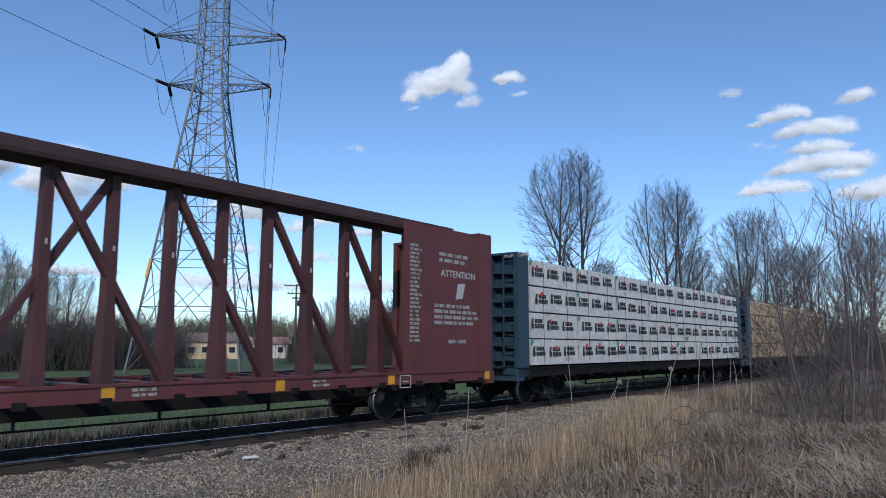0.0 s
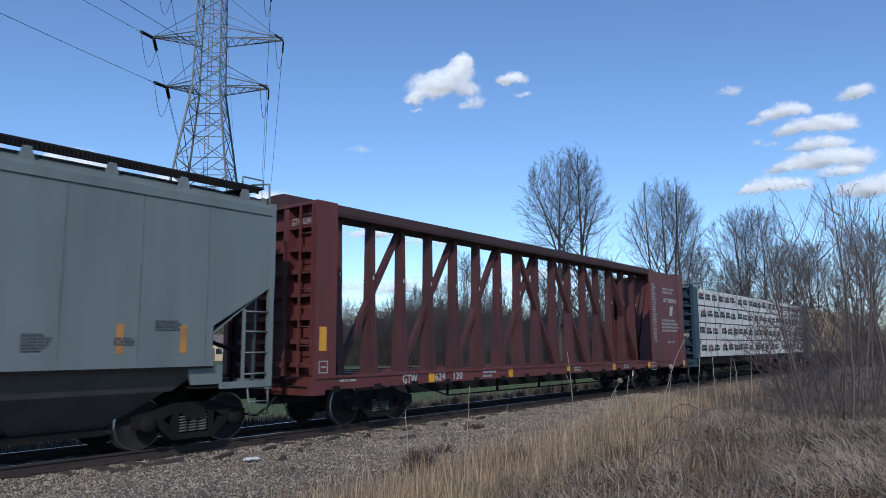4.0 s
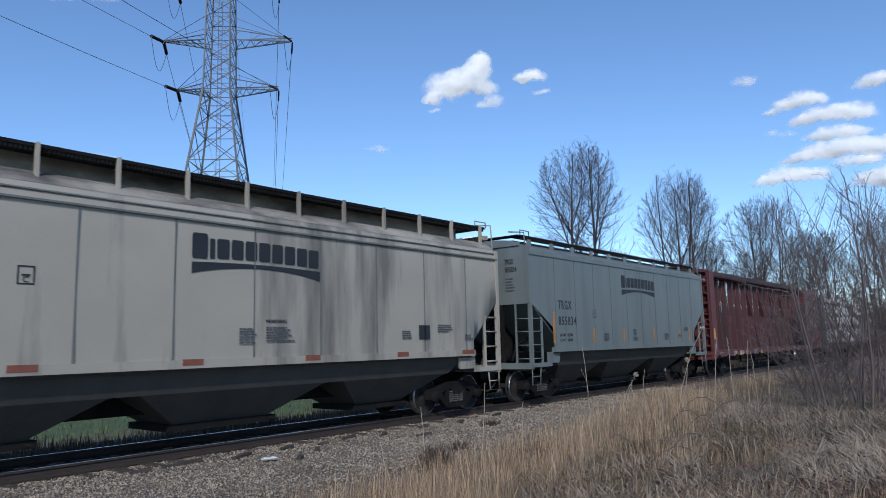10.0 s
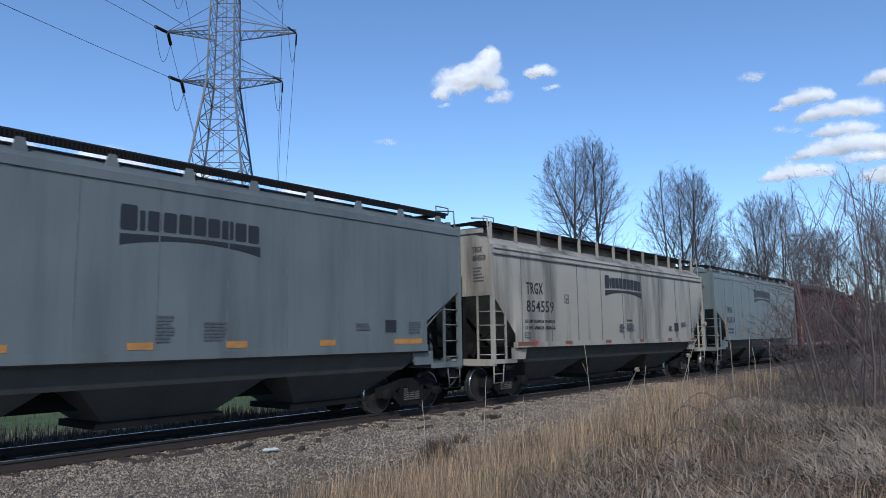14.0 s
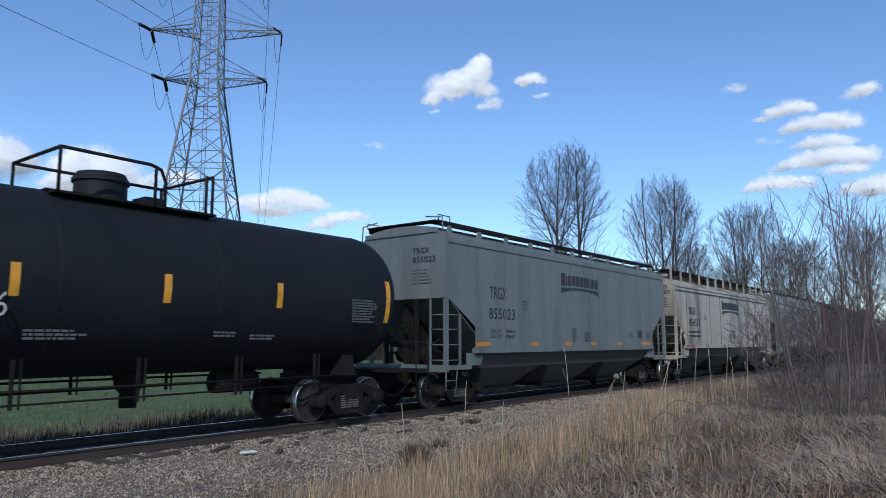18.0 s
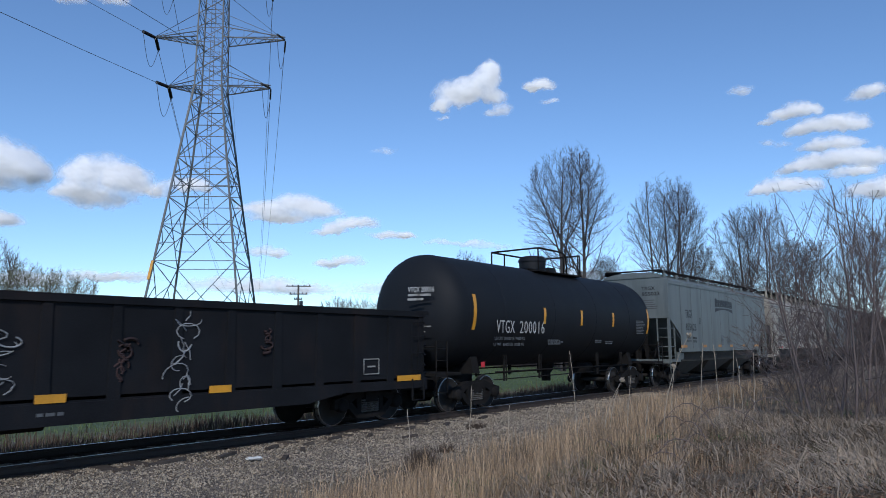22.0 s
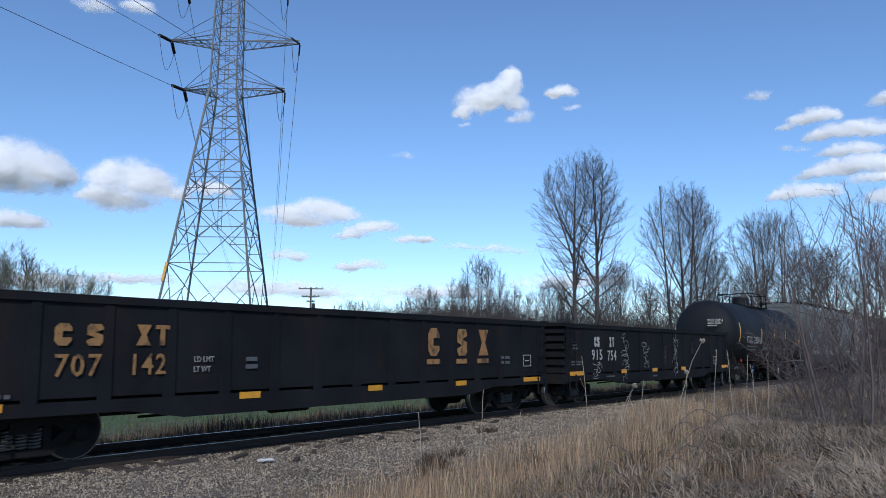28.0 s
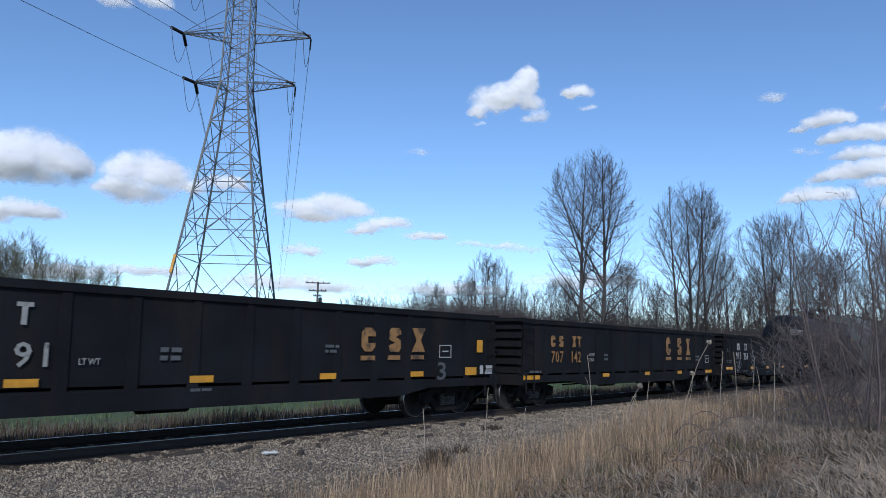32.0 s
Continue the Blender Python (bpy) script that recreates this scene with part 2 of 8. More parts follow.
INSUL = mat("dark_porcelain", (0.015, 0.014, 0.016), 0.3, vary=0.2, bump=0)
YELLOW = mat("yellow_reflective_sheet", (0.66, 0.31, 0.02), 0.35, vary=0.1, scale=5, bump=0, dirt=(0.2, 0.12, 0.03), dirt_amount=0.5, dirt_scale=(4, 4, 4))
OCHRE_SHEET = mat("faded_orange_reflective_sheet", (0.44, 0.20, 0.045), 0.5, vary=0.2, scale=5, bump=0, dirt=(0.15, 0.1, 0.06), dirt_amount=0.6, dirt_scale=(4, 4, 4))
RUST_SMEAR = mat("faded_rust_red_smear", (0.035, 0.0175, 0.016), 0.85, vary=0.5, scale=4, bump=0.1)
RUST_SHEET = mat("faded_red_reflective_sheet", (0.20, 0.065, 0.04), 0.5, vary=0.2, scale=5, bump=0)
WHITE_MARK = mat("white_stencil_paint", (0.42, 0.42, 0.41), 0.7, vary=0.12, scale=6, bump=0, dirt=(0.25, 0.25, 0.24), dirt_amount=0.5, dirt_scale=(3, 3, 3))
CHALK = mat("white_spray_paint", (0.33, 0.34, 0.35), 0.8, vary=0.25, scale=6, bump=0)
BLACK_MARK = mat("black_stencil_paint", (0.018, 0.02, 0.024), 0.6, vary=0.2, scale=5, bump=0)
GOLD_MARK = mat("faded_ochre_stencil_paint", (0.3, 0.16, 0.055), 0.7, vary=0.2, scale=5, bump=0, dirt=(0.05, 0.035, 0.025), dirt_amount=0.9, dirt_scale=(5, 5, 3), dirt_lo=0.5, dirt_hi=0.62)
PALE_MARK = mat("faded_white_stencil_paint", (0.3, 0.3, 0.28), 0.7, vary=0.2, scale=5, bump=0, dirt=(0.05, 0.04, 0.035), dirt_amount=0.8, dirt_scale=(5, 5, 3), dirt_lo=0.5, dirt_hi=0.66)
GREY_MARK = mat("faint_grey_stencil_paint", (0.085, 0.09, 0.095), 0.7, vary=0.3, scale=6, bump=0)
RED_MARK = mat("red_mark", (0.55, 0.03, 0.04), 0.5, vary=0.1, bump=0)
GREEN_MARK = mat("green_mark", (0.03, 0.28, 0.14), 0.5, vary=0.1, bump=0)
WRAP = mat("white_woven_lumber_wrap", (0.56, 0.54, 0.51), 0.45, vary=0.12, scale=2.5, grain=14, bump=0.9, dirt=(0.34, 0.34, 0.34), dirt_amount=0.5, dirt_scale=(1.5, 1.5, 5), random_hue=0.3)
LUMBER = mat("sawn_pine_lumber", (0.44, 0.31, 0.17), 0.7, vary=0.2, scale=2, grain=30, bump=0.3, dirt=(0.25, 0.17, 0.09), dirt_amount=0.6, dirt_scale=(0.6, 0.6, 14), random_hue=0.3)
BARK = mat("grey_brown_bark", (0.062, 0.054, 0.05), 0.9, vary=0.3, scale=3, grain=25, bump=0.6)
TWIG = mat("bare_grey_twigs", (0.08, 0.068, 0.064), 0.9, vary=0.25, scale=0.6, bump=0)
TWIG_RED = mat("reddish_brown_stems", (0.125, 0.097, 0.088), 0.85, vary=0.3, scale=1.5, bump=0, random_hue=0.7, island=True)
BUD = mat("pale_spring_buds", (0.17, 0.165, 0.10), 0.9, vary=0.25, scale=1, bump=0)
EVERGREEN = mat("dark_evergreen_needles", (0.022, 0.035, 0.018), 0.9, vary=0.4, scale=1, bump=0)
HEDGE = mat("grey_brown_undergrowth", (0.085, 0.07, 0.065), 0.95, vary=0.35, scale=0.5, bump=0)
LEAF_BROWN = mat("curled_brown_leaf", (0.20, 0.12, 0.075), 0.85, vary=0.4, scale=3, bump=0, random_hue=0.8, island=True)
STALK = mat("pale_dry_weed_stalk", (0.34, 0.29, 0.225), 0.85, vary=0.2, scale=8, bump=0)
STRAW = mat("dry_straw_grass", (0.35, 0.25, 0.155), 0.85, vary=0.6, scale=0.8, bump=0, random_hue=1.0, island=True)
STRAW_PALE = mat("bleached_fallen_grass", (0.255, 0.2, 0.142), 0.85, vary=0.5, scale=0.8, bump=0, random_hue=1.0, island=True)
STRAW_GREY = mat("grey_matted_dead_grass", (0.215, 0.167, 0.12), 0.9, vary=0.65, scale=0.8, bump=0, random_hue=1.0, island=True)
GREEN_BLADE = mat("fresh_green_grass_blades", (0.10, 0.14, 0.05), 0.8, vary=0.35, scale=0.8, bump=0, random_hue=0.9, island=True)
DEAD_WEED = mat("dark_dead_weed_stalks", (0.085, 0.062, 0.045), 0.9, vary=0.4, scale=0.8, bump=0, random_hue=0.9, island=True)
WALL_TAN = mat("tan_house_wall", (0.55, 0.42, 0.27), 0.85, vary=0.1, scale=0.6)
WALL_PALE = mat("pale_siding", (0.6, 0.56, 0.5), 0.8, vary=0.08, scale=0.6)
ROOF_BROWN = mat("brown_shingle_roof", (0.20, 0.15, 0.12), 0.9, vary=0.2, scale=1)
ROOF_RED = mat("faded_red_panel", (0.36, 0.20, 0.16), 0.8, vary=0.2, scale=1)
GLASS_DARK = mat("dark_window_glass", (0.02, 0.025, 0.03), 0.1, vary=0.1, bump=0)
POLE_WOOD = mat("weathered_pole_wood", (0.11, 0.09, 0.07), 0.9, vary=0.3, scale=2)
LITTER = mat("pale_litter", (0.6, 0.6, 0.58), 0.5, vary=0.1, bump=0.1)


def ground_material():
    """Soil, dead grass by the track and green meadow beyond it, with ragged limits between them."""
    m = bpy.data.materials.new("ground_cover")
    m.use_nodes = True
    n, l = m.node_tree.nodes, m.node_tree.links
    b = n["Principled BSDF"]
    geo = n.new("ShaderNodeNewGeometry")
    sep = n.new("ShaderNodeSeparateXYZ")
    l.new(geo.outputs["Position"], sep.inputs[0])

    def noise_at(scale, detail=6):
        q = n.new("ShaderNodeTexNoise")
        q.inputs["Scale"].default_value, q.inputs["Detail"].default_value = scale, detail
        l.new(geo.outputs["Position"], q.inputs["Vector"])
        return q.outputs["Fac"]

    def blend(fac, a, c):
        q = n.new("ShaderNodeMix")
        q.data_type = "RGBA"
        for i, v in ((0, fac), (6, a), (7, c)):
            if isinstance(v, tuple):
                q.inputs[i].default_value = (*v, 1)
            else:
                l.new(v, q.inputs[i])
        return q.outputs[2]

    def step(value, lo, hi):
        q = n.new("ShaderNodeMapRange")
        q.inputs[1].default_value, q.inputs[2].default_value = lo, hi
        l.new(value, q.inputs[0])
        return q.outputs[0]

    big, mid, fine = noise_at(0.25), noise_at(1.7), noise_at(22, 8)
    soil = blend(step(fine, 0.35, 0.65), (0.055, 0.042, 0.03), (0.15, 0.115, 0.08))
    straw = blend(step(mid, 0.35, 0.65), soil, (0.2, 0.16, 0.11))
    green = blend(step(mid, 0.3, 0.7), (0.055, 0.085, 0.028), (0.095, 0.135, 0.045))
    green = blend(step(fine, 0.55, 0.8), green, (0.13, 0.13, 0.06))
    wob = n.new("ShaderNodeMath")
    wob.operation = "MULTIPLY_ADD"
    wob.inputs[1].default_value = 5.0
    l.new(big, wob.inputs[0])
    l.new(sep.outputs["Y"], wob.inputs[2])
    col = blend(step(wob.outputs[0], 21.5, 24.5), straw, green)
    far = n.new("ShaderNodeVectorMath")
    far.operation = "LENGTH"
    l.new(geo.outputs["Position"], far.inputs[0])
    col = blend(step(far.outputs["Value"], 90, 260), col, (0.11, 0.10, 0.06))
    l.new(col, b.inputs["Base Color"])
    b.inputs["Roughness"].default_value = 0.95
    bp = n.new("ShaderNodeBump")
    bp.inputs["Strength"].default_value, bp.inputs["Distance"].default_value = 0.8, 0.05
    l.new(fine, bp.inputs["Height"])
    l.new(bp.outputs[0], b.inputs["Normal"])
    return m


def ballast_material():
    """Crushed stone: a cell pattern gives each stone its own grey and its own tilt."""
    m = bpy.data.materials.new("crushed_stone_bed")
    m.use_nodes = True
    n, l = m.node_tree.nodes, m.node_tree.links
    b = n["Principled BSDF"]
    co = n.new("ShaderNodeTexCoord")
    v = n.new("ShaderNodeTexVoronoi")
    v.inputs["Scale"].default_value = 40
    l.new(co.outputs["Object"], v.inputs["Vector"])
    big = n.new("ShaderNodeTexNoise")
    big.inputs["Scale"].default_value, big.inputs["Detail"].default_value = 0.9, 6
    l.new(co.outputs["Object"], big.inputs["Vector"])
    ramp = n.new("ShaderNodeValToRGB")
    ramp.color_ramp.elements[0].color = (0.07, 0.055, 0.042, 1)
    ramp.color_ramp.elements[1].color = (0.37, 0.30, 0.235, 1)
    sep = n.new("ShaderNodeSeparateColor")
    l.new(v.outputs["Color"], sep.inputs[0])
    l.new(sep.outputs[0], ramp.inputs[0])
    mix = n.new("ShaderNodeMix")
    mix.data_type, mix.blend_type = "RGBA", "MULTIPLY"
    mix.inputs[0].default_value = 0.6
    r2 = n.new("ShaderNodeMapRange")
    r2.inputs[1].default_value, r2.inputs[2].default_value, r2.inputs[3].default_value, r2.inputs[4].default_value = 0.35, 0.65, 0.55, 1.15
    l.new(big.outputs["Fac"], r2.inputs[0])
    l.new(ramp.outputs[0], mix.inputs[6])
    l.new(r2.outputs[0], mix.inputs[7])
    l.new(mix.outputs[2], b.inputs["Base Color"])
    b.inputs["Roughness"].default_value = 0.9
    bp = n.new("ShaderNodeBump")
    bp.inputs["Strength"].default_value, bp.inputs["Distance"].default_value, bp.invert = 1.0, 0.05, True
    l.new(v.outputs["Distance"], bp.inputs["Height"])
    l.new(bp.outputs[0], b.inputs["Normal"])
    return m


GROUND_MAT, BALLAST_MAT = ground_material(), ballast_material()

# ---- ground and track ----
def ground_z(x, y):
    z = -0.30
    if y < 7:
        z += 0.16 * min(1, (7 - y) / 6)
    if y > 15.5:
        z = -0.30 - 0.28 * min(1, (y - 15.5) / 2.5) + 0.2 * min(1, max(0, (y - 22) / 10))
    near = max(0.0, 1 - max(abs(x) - 60, 0) / 60) * max(0.0, 1 - max(abs(y) - 40, 0) / 40)
    return z + 0.07 * near * noise.noise((x * 0.5, y * 0.5, 3)) + 0.03 * near * noise.noise((x * 1.7, y * 1.7, 7))


def build_ground():
    xs = [-3500, -1200, -400, -150, -80] + [-50 + 1.0 * i for i in range(131)] + [95, 120, 160, 240, 400, 900, 1800, 3500]
    ys = [-3500, -1200, -400, -120, -60] + [-30 + 1.0 * i for i in range(101)] + [85, 110, 150, 220, 400, 900, 1800, 3500]
    m = M()
    vs = [(x, y, ground_z(x, y)) for x in xs for y in ys]
    n = len(ys)
    fs = [(i * n + j, (i + 1) * n + j, (i + 1) * n + j + 1, i * n + j + 1) for i in range(len(xs) - 1) for j in range(n - 1)]
    m.add(vs, fs, True)
    ob = new("ground", m.mesh("ground", GROUND_MAT, fix=False))
    tagged(ob, "flat ground of dead straw grass beside green meadow", "ground", kind="structure")


BED = [(7.7, -0.46), (8.6, -0.31), (9.6, -0.27), (10.6, -0.235), (11.3, -0.20), (11.7, -0.18), (12.2, -0.185), (13.0, -0.19), (13.7, -0.185), (14.3, -0.18), (14.9, -0.25), (15.8, -0.45), (16.6, -0.75)]


def bed_z(y):
    for (a, za), (b, zb) in zip(BED, BED[1:]):
        if a <= y <= b:
            return za + (zb - za) * (y - a) / (b - a)
    return -0.8


def build_bed():
    m = M()
    xs = [-120, -80] + [-50 + 0.5 * i for i in range(241)] + [90, 120, 200, 400]
    n = len(BED)
    vs = [(x, y + (0.35 * noise.noise((x * 0.6, y, 1)) if j < 3 else 0), z + 0.02 * noise.noise((x * 2, y * 2, 5))) for x in xs for j, (y, z) in enumerate(BED)]
    fs = [(i * n + j, (i + 1) * n + j, (i + 1) * n + j + 1, i * n + j + 1) for i in range(len(xs) - 1) for j in range(n - 1)]
    m.add(vs, fs, True)
    tagged(new("ballast_bed", m.mesh("ballast_bed", BALLAST_MAT, fix=False)), "grey-brown crushed stone bed under the railway track", "ballast", kind="structure")


def build_track():
    track = thing("railway_track", "steel rails on dark creosoted wooden ties in crushed stone", "railway track", (0, TRACK_Y, 0), kind="structure")
    prof = [(-0.07, -0.165), (0.07, -0.165), (0.07, -0.15), (0.012, -0.125), (0.01, -0.05), (0.036, -0.035), (0.036, -0.006), (0.028, -0.003), (-0.028, -0.003), (-0.036, -0.006), (-0.036, -0.035), (-0.01, -0.05), (-0.012, -0.125), (-0.07, -0.15)]
    for s in (-1, 1):
        y = s * 0.7525
        rail = part("rail", M().prism([(y + a, b) for a, b in prof], -300, 600, "x"), RAIL_RUST, track, "rust-brown steel rail")
        part("running_surface", M().prism([(y - 0.027, -0.004), (y + 0.027, -0.004), (y + 0.024, 0.0), (y - 0.024, 0.0)], -300, 600, "x"), STEEL_WORN, rail, "bright worn top of a rail")
    rnd = random.Random(4)
    shapes = []
    for k in range(4):
        w = 0.115 + 0.008 * k
        shapes.append(M().prism([(-w, -0.30), (w, -0.30), (w, -0.185), (w - 0.02, -0.165), (-w + 0.02, -0.165), (-w, -0.19)], -1.3, 1.3, "y").mesh("tie", TIE_WOOD))
    for i in range(170):
        part("tie", shapes[rnd.randrange(4)], None, track, at=pose(-14 + i * 0.54 + rnd.uniform(-0.04, 0.04), rnd.uniform(-0.07, 0.07), rnd.uniform(-0.012, 0.012), 0, 0, rnd.uniform(-1.5, 1.5)))
    plate = M().box(-0.09, 0.09, -0.17, 0.17, -0.168, -0.155).mesh("tie_plate", RAIL_RUST)
    for i in range(170):
        for s in (-1, 1):
            if i % 2 == 0 or i < 80:
                part("tie_plate", plate, None, track, at=pose(-14 + i * 0.54, s * 0.7525, 0))


def stones():
    """Loose ballast stones on the shoulder that faces the path."""
    rnd = random.Random(8)
    m = M()
    for i in range(36000):
        q = rnd.random() ** 1.6
        x = 2.5 + q * 26
        y = rnd.uniform(7.6, 12.1)
        if y < 8.9 and rnd.random() < (8.9 - y) * 0.8:
            continue
        r = rnd.uniform(0.009, 0.025) * (1 + 0.7 * q)
        z = max(bed_z(y), ground_z(x, y)) + r * 0.2
        p = [Vector(v) * r * rnd.uniform(0.7, 1.25) for v in ((1, 0, 0), (-0.4, 0.9, 0), (-0.5, -0.8, 0.1), (0.1, 0.1, 0.9), (0, 0.1, -0.8))]
        a = rnd.uniform(0, 6.28)
        c, s = math.cos(a), math.sin(a)
        m.add([(x + v.x * c - v.y * s, y + v.x * s + v.y * c, z + v.z) for v in p], [(0, 1, 3), (1, 2, 3), (2, 0, 3), (1, 0, 4), (2, 1, 4), (0, 2, 4)])
    ob = new("ballast_stones", m.mesh("ballast_stones", STONE, fix=False))
    tagged(ob, "loose angular grey and tan ballast stones", "stones", kind="stuff")


build_ground()
build_bed()
build_track()
stones()


# ---- power line ----
def lattice(m, a, b, n, w0, w1, bar, faces=4, half=False):
    """Bracing between four legs that run from square a (centre, half width) up to square b."""
    (za, ra), (zb, rb) = a, b
    for k in range(n):
        f0, f1 = k / n, (k + 1) / n
        z0, z1 = za + (zb - za) * f0, za + (zb - za) * f1
        r0, r1 = ra + (rb - ra) * f0, ra + (rb - ra) * f1
        c0 = [(r0, r0, z0), (-r0, r0, z0), (-r0, -r0, z0), (r0, -r0, z0)]
        c1 = [(r1, r1, z1), (-r1, r1, z1), (-r1, -r1, z1), (r1, -r1, z1)]
        for i in range(4):
            j = (i + 1) % 4
            m.beam(c0[i], c1[j], bar)
            m.beam(c0[j], c1[i], bar)
            m.beam(c1[i], c1[j], bar)


ARMS = ((24.0, 3.6, 5.0), (28.4, 4.9, 6.15), (33.2, 3.8, 5.0))


def span_way(d, turn=0.0):
    """Unit vector along the span before (-1) or behind (1) the tower."""
    a = radians((53.0 if d > 0 else 209.0) + turn)
    return Vector((math.cos(a), math.sin(a), 0))


def tower(at, turn):
    t = thing("lattice_tower", "tall galvanised steel lattice power line tower in the meadow", "power tower", at)
    t.rotation_euler = (0, 0, radians(turn))
    base, waist, top = 4.35, 1.12, 0.92
    zb, zw, zt = 0.0, 24.0, 37.0
    levels = [0.0, 8.9, 14.2, 17.6, 20.4, 22.4, 24.0]

    def half(z):
        return base + (waist - base) * z / zw if z < zw else waist + (top - waist) * (z - zw) / (zt - zw)
    for sx in (-1, 1):
        for sy in (-1, 1):
            m = M()
            m.beam((sx * base, sy * base, -0.6), (sx * waist, sy * waist, zw), 0.145, 0.145)
            m.beam((sx * waist, sy * waist, zw), (sx * top, sy * top, zt), 0.11, 0.11)
            # lit and shaded legs: the shade is put into the darker steel
            part("leg", m, GALV if sx < 0 else GALV_DARK, t)
    m, m2 = M(), M()
    for z0, z1 in zip(levels, levels[1:]):
        lattice(m if z0 > 9 else m2, (z0, half(z0)), (z1, half(z1)), 1, 0, 0, 0.058)
    # secondary bracing of the wide lower panels
    for z0, z1 in zip(levels[:3], levels[1:4]):
        r0, r1 = half(z0), half(z1)
        zm = (z0 * r1 + z1 * r0) / (r0 + r1)
        rm = half(zm)
        for i in range(4):
            def turned_pt(x, y, z):
                for _ in range(i):
                    x, y = -y, x
                return (x, y, z)
            m2.beam(turned_pt(-rm, rm, zm), turned_pt(rm, rm, zm), 0.06)
            for s in (-1, 1):
                zq, zr = (z0 + zm) / 2, (z1 + zm) / 2
                m2.beam(turned_pt(s * half(zq), half(zq), zq), turned_pt(s * r0 * 0.5, (r0 + rm) / 2, (z0 + zm) / 2), 0.05)
                m2.beam(turned_pt(s * half(zm), half(zm), zm), turned_pt(s * r0 * 0.5, (r0 + rm) / 2, (z0 + zm) / 2), 0.05)
                m2.beam(turned_pt(s * half(zm), half(zm), zm), turned_pt(s * r1 * 0.5, (r1 + rm) / 2, (z1 + zm) / 2), 0.05)
    zs = [24.0 + 1.3 * k for k in range(11)]
    for z0, z1 in zip(zs, zs[1:]):
        lattice(m, (z0, half(z0)), (z1, half(z1)), 1, 0, 0, 0.042)
    part("lower_bracing", m2, GALV, t)
    part("upper_bracing", m, GALV, t)
    ladder = M()
    for s in (-0.16, 0.16):
        ladder.beam((s, -0.2, 12), (s, -0.2, 36), 0.04)
    for k in range(60):
        ladder.beam((-0.16, -0.2, 12 + 0.4 * k), (0.16, -0.2, 12 + 0.4 * k), 0.03)
    part("ladder", ladder, GALV_DARK, t)
    part("warning_sleeve", M().beam((-half(7.4), -half(7.4), 7.4), (-half(8.9), -half(8.9), 8.9), 0.2, 0.2), YELLOW, t, "yellow sleeve round a tower leg")
    for z, reach_l, reach_r in ARMS:
        for s in (-1, 1):
            reach = reach_l if s < 0 else reach_r
            m = M()
            w = half(z)
            tip = Vector((s * reach, 0, z + 0.25))
            for sy in (-1, 1):
                foot, head = Vector((s * w, sy * w, z)), Vector((s * w, sy * w, z + (0.45 if s < 0 else 0.9)))
                m.beam(foot, tip, 0.085)
                m.beam(head, tip + Vector((0, 0, 0.06 if s < 0 else 0.28)), 0.065)
                m.beam((s * w, sy * w, z + 2.1), tip + Vector((0, 0, 0.1)), 0.035)
                for k in range(1, 6):
                    lo, lo0, hi = foot.lerp(tip, k / 6), foot.lerp(tip, (k - 1) / 6), head.lerp(tip + Vector((0, 0, 0.06 if s < 0 else 0.28)), k / 6)
                    if k % 2:
                        m.beam(lo0, hi, 0.035)
                    else:
                        m.beam(lo, hi, 0.03)
            for k in range(1, 6):
                f, g = k / 6, (k - 1) / 6
                m.beam(Vector((s * w, -w, z)).lerp(tip, f), Vector((s * w, w, z)).lerp(tip, g), 0.04)
                m.beam(Vector((s * w, w, z)).lerp(tip, f), Vector((s * w, -w, z)).lerp(tip, f), 0.04)
            arm = part("cross_arm", m, GALV, t)
            # strain insulators: one string towards each span
            ends = []
            for d in (-1, 1):
                a = Vector((s * reach, d * 0.12, z + 0.2))
                b = a + span_way(d, -turn) * 1.75 + Vector((0, 0, -0.25))
                ends.append(b)
                ins = M()
                n = 14
                ins.tube([a, b], 0.05, 6)
                for k in range(n):
                    p = a.lerp(b, (k + 0.5) / n)
                    ins.tube([p - (b - a).normalized() * 0.05, p + (b - a).normalized() * 0.03], [0.06, 0.15 if s < 0 else 0.085], 8)
                part("insulator_string", ins, INSUL, arm)
            loop = [ends[0].lerp(ends[1], k / 12) + Vector((0, 0, -2.3 * math.sin(math.pi * k / 12))) for k in range(13)]
            part("jumper_wire", M().tube(loop, 0.022, 4), WIRE, arm)
    return t


TOWER_AT = (62 * math.cos(radians(56.9)), 62 * math.sin(radians(56.9)), -0.35)
TOWER_TURN = -48.0
tower(TOWER_AT, TOWER_TURN)


def power_wires():
    c, s = math.cos(radians(TOWER_TURN)), math.sin(radians(TOWER_TURN))
    for z, reach_l, reach_r in ARMS + ((37.3, 0.6, 0.6),):
        for sx in (-1, 1):
            reach = reach_l if sx < 0 else reach_r
            for d, bend in ((1, 0.0), (-1, 0.0)):
                x0 = sx * reach
                way = span_way(d)
                a = Vector((TOWER_AT[0] + x0 * c, TOWER_AT[1] + x0 * s, z - 0.4)) + way * (1.8 if reach > 1 else 0.0)
                span, pts = 230.0, []
                for k in range(25):
                    f = k / 24
                    pts.append(a + way * span * f + Vector((0, 0, -4 * 7.0 * f * (1 - f))))
                tagged(new("power_cable", M().tube(pts, 0.022 if reach > 1 else 0.014, 4).mesh("power_cable", WIRE)), "long sagging aluminium power line cable", "cable", "cables of the power line")


power_wires()


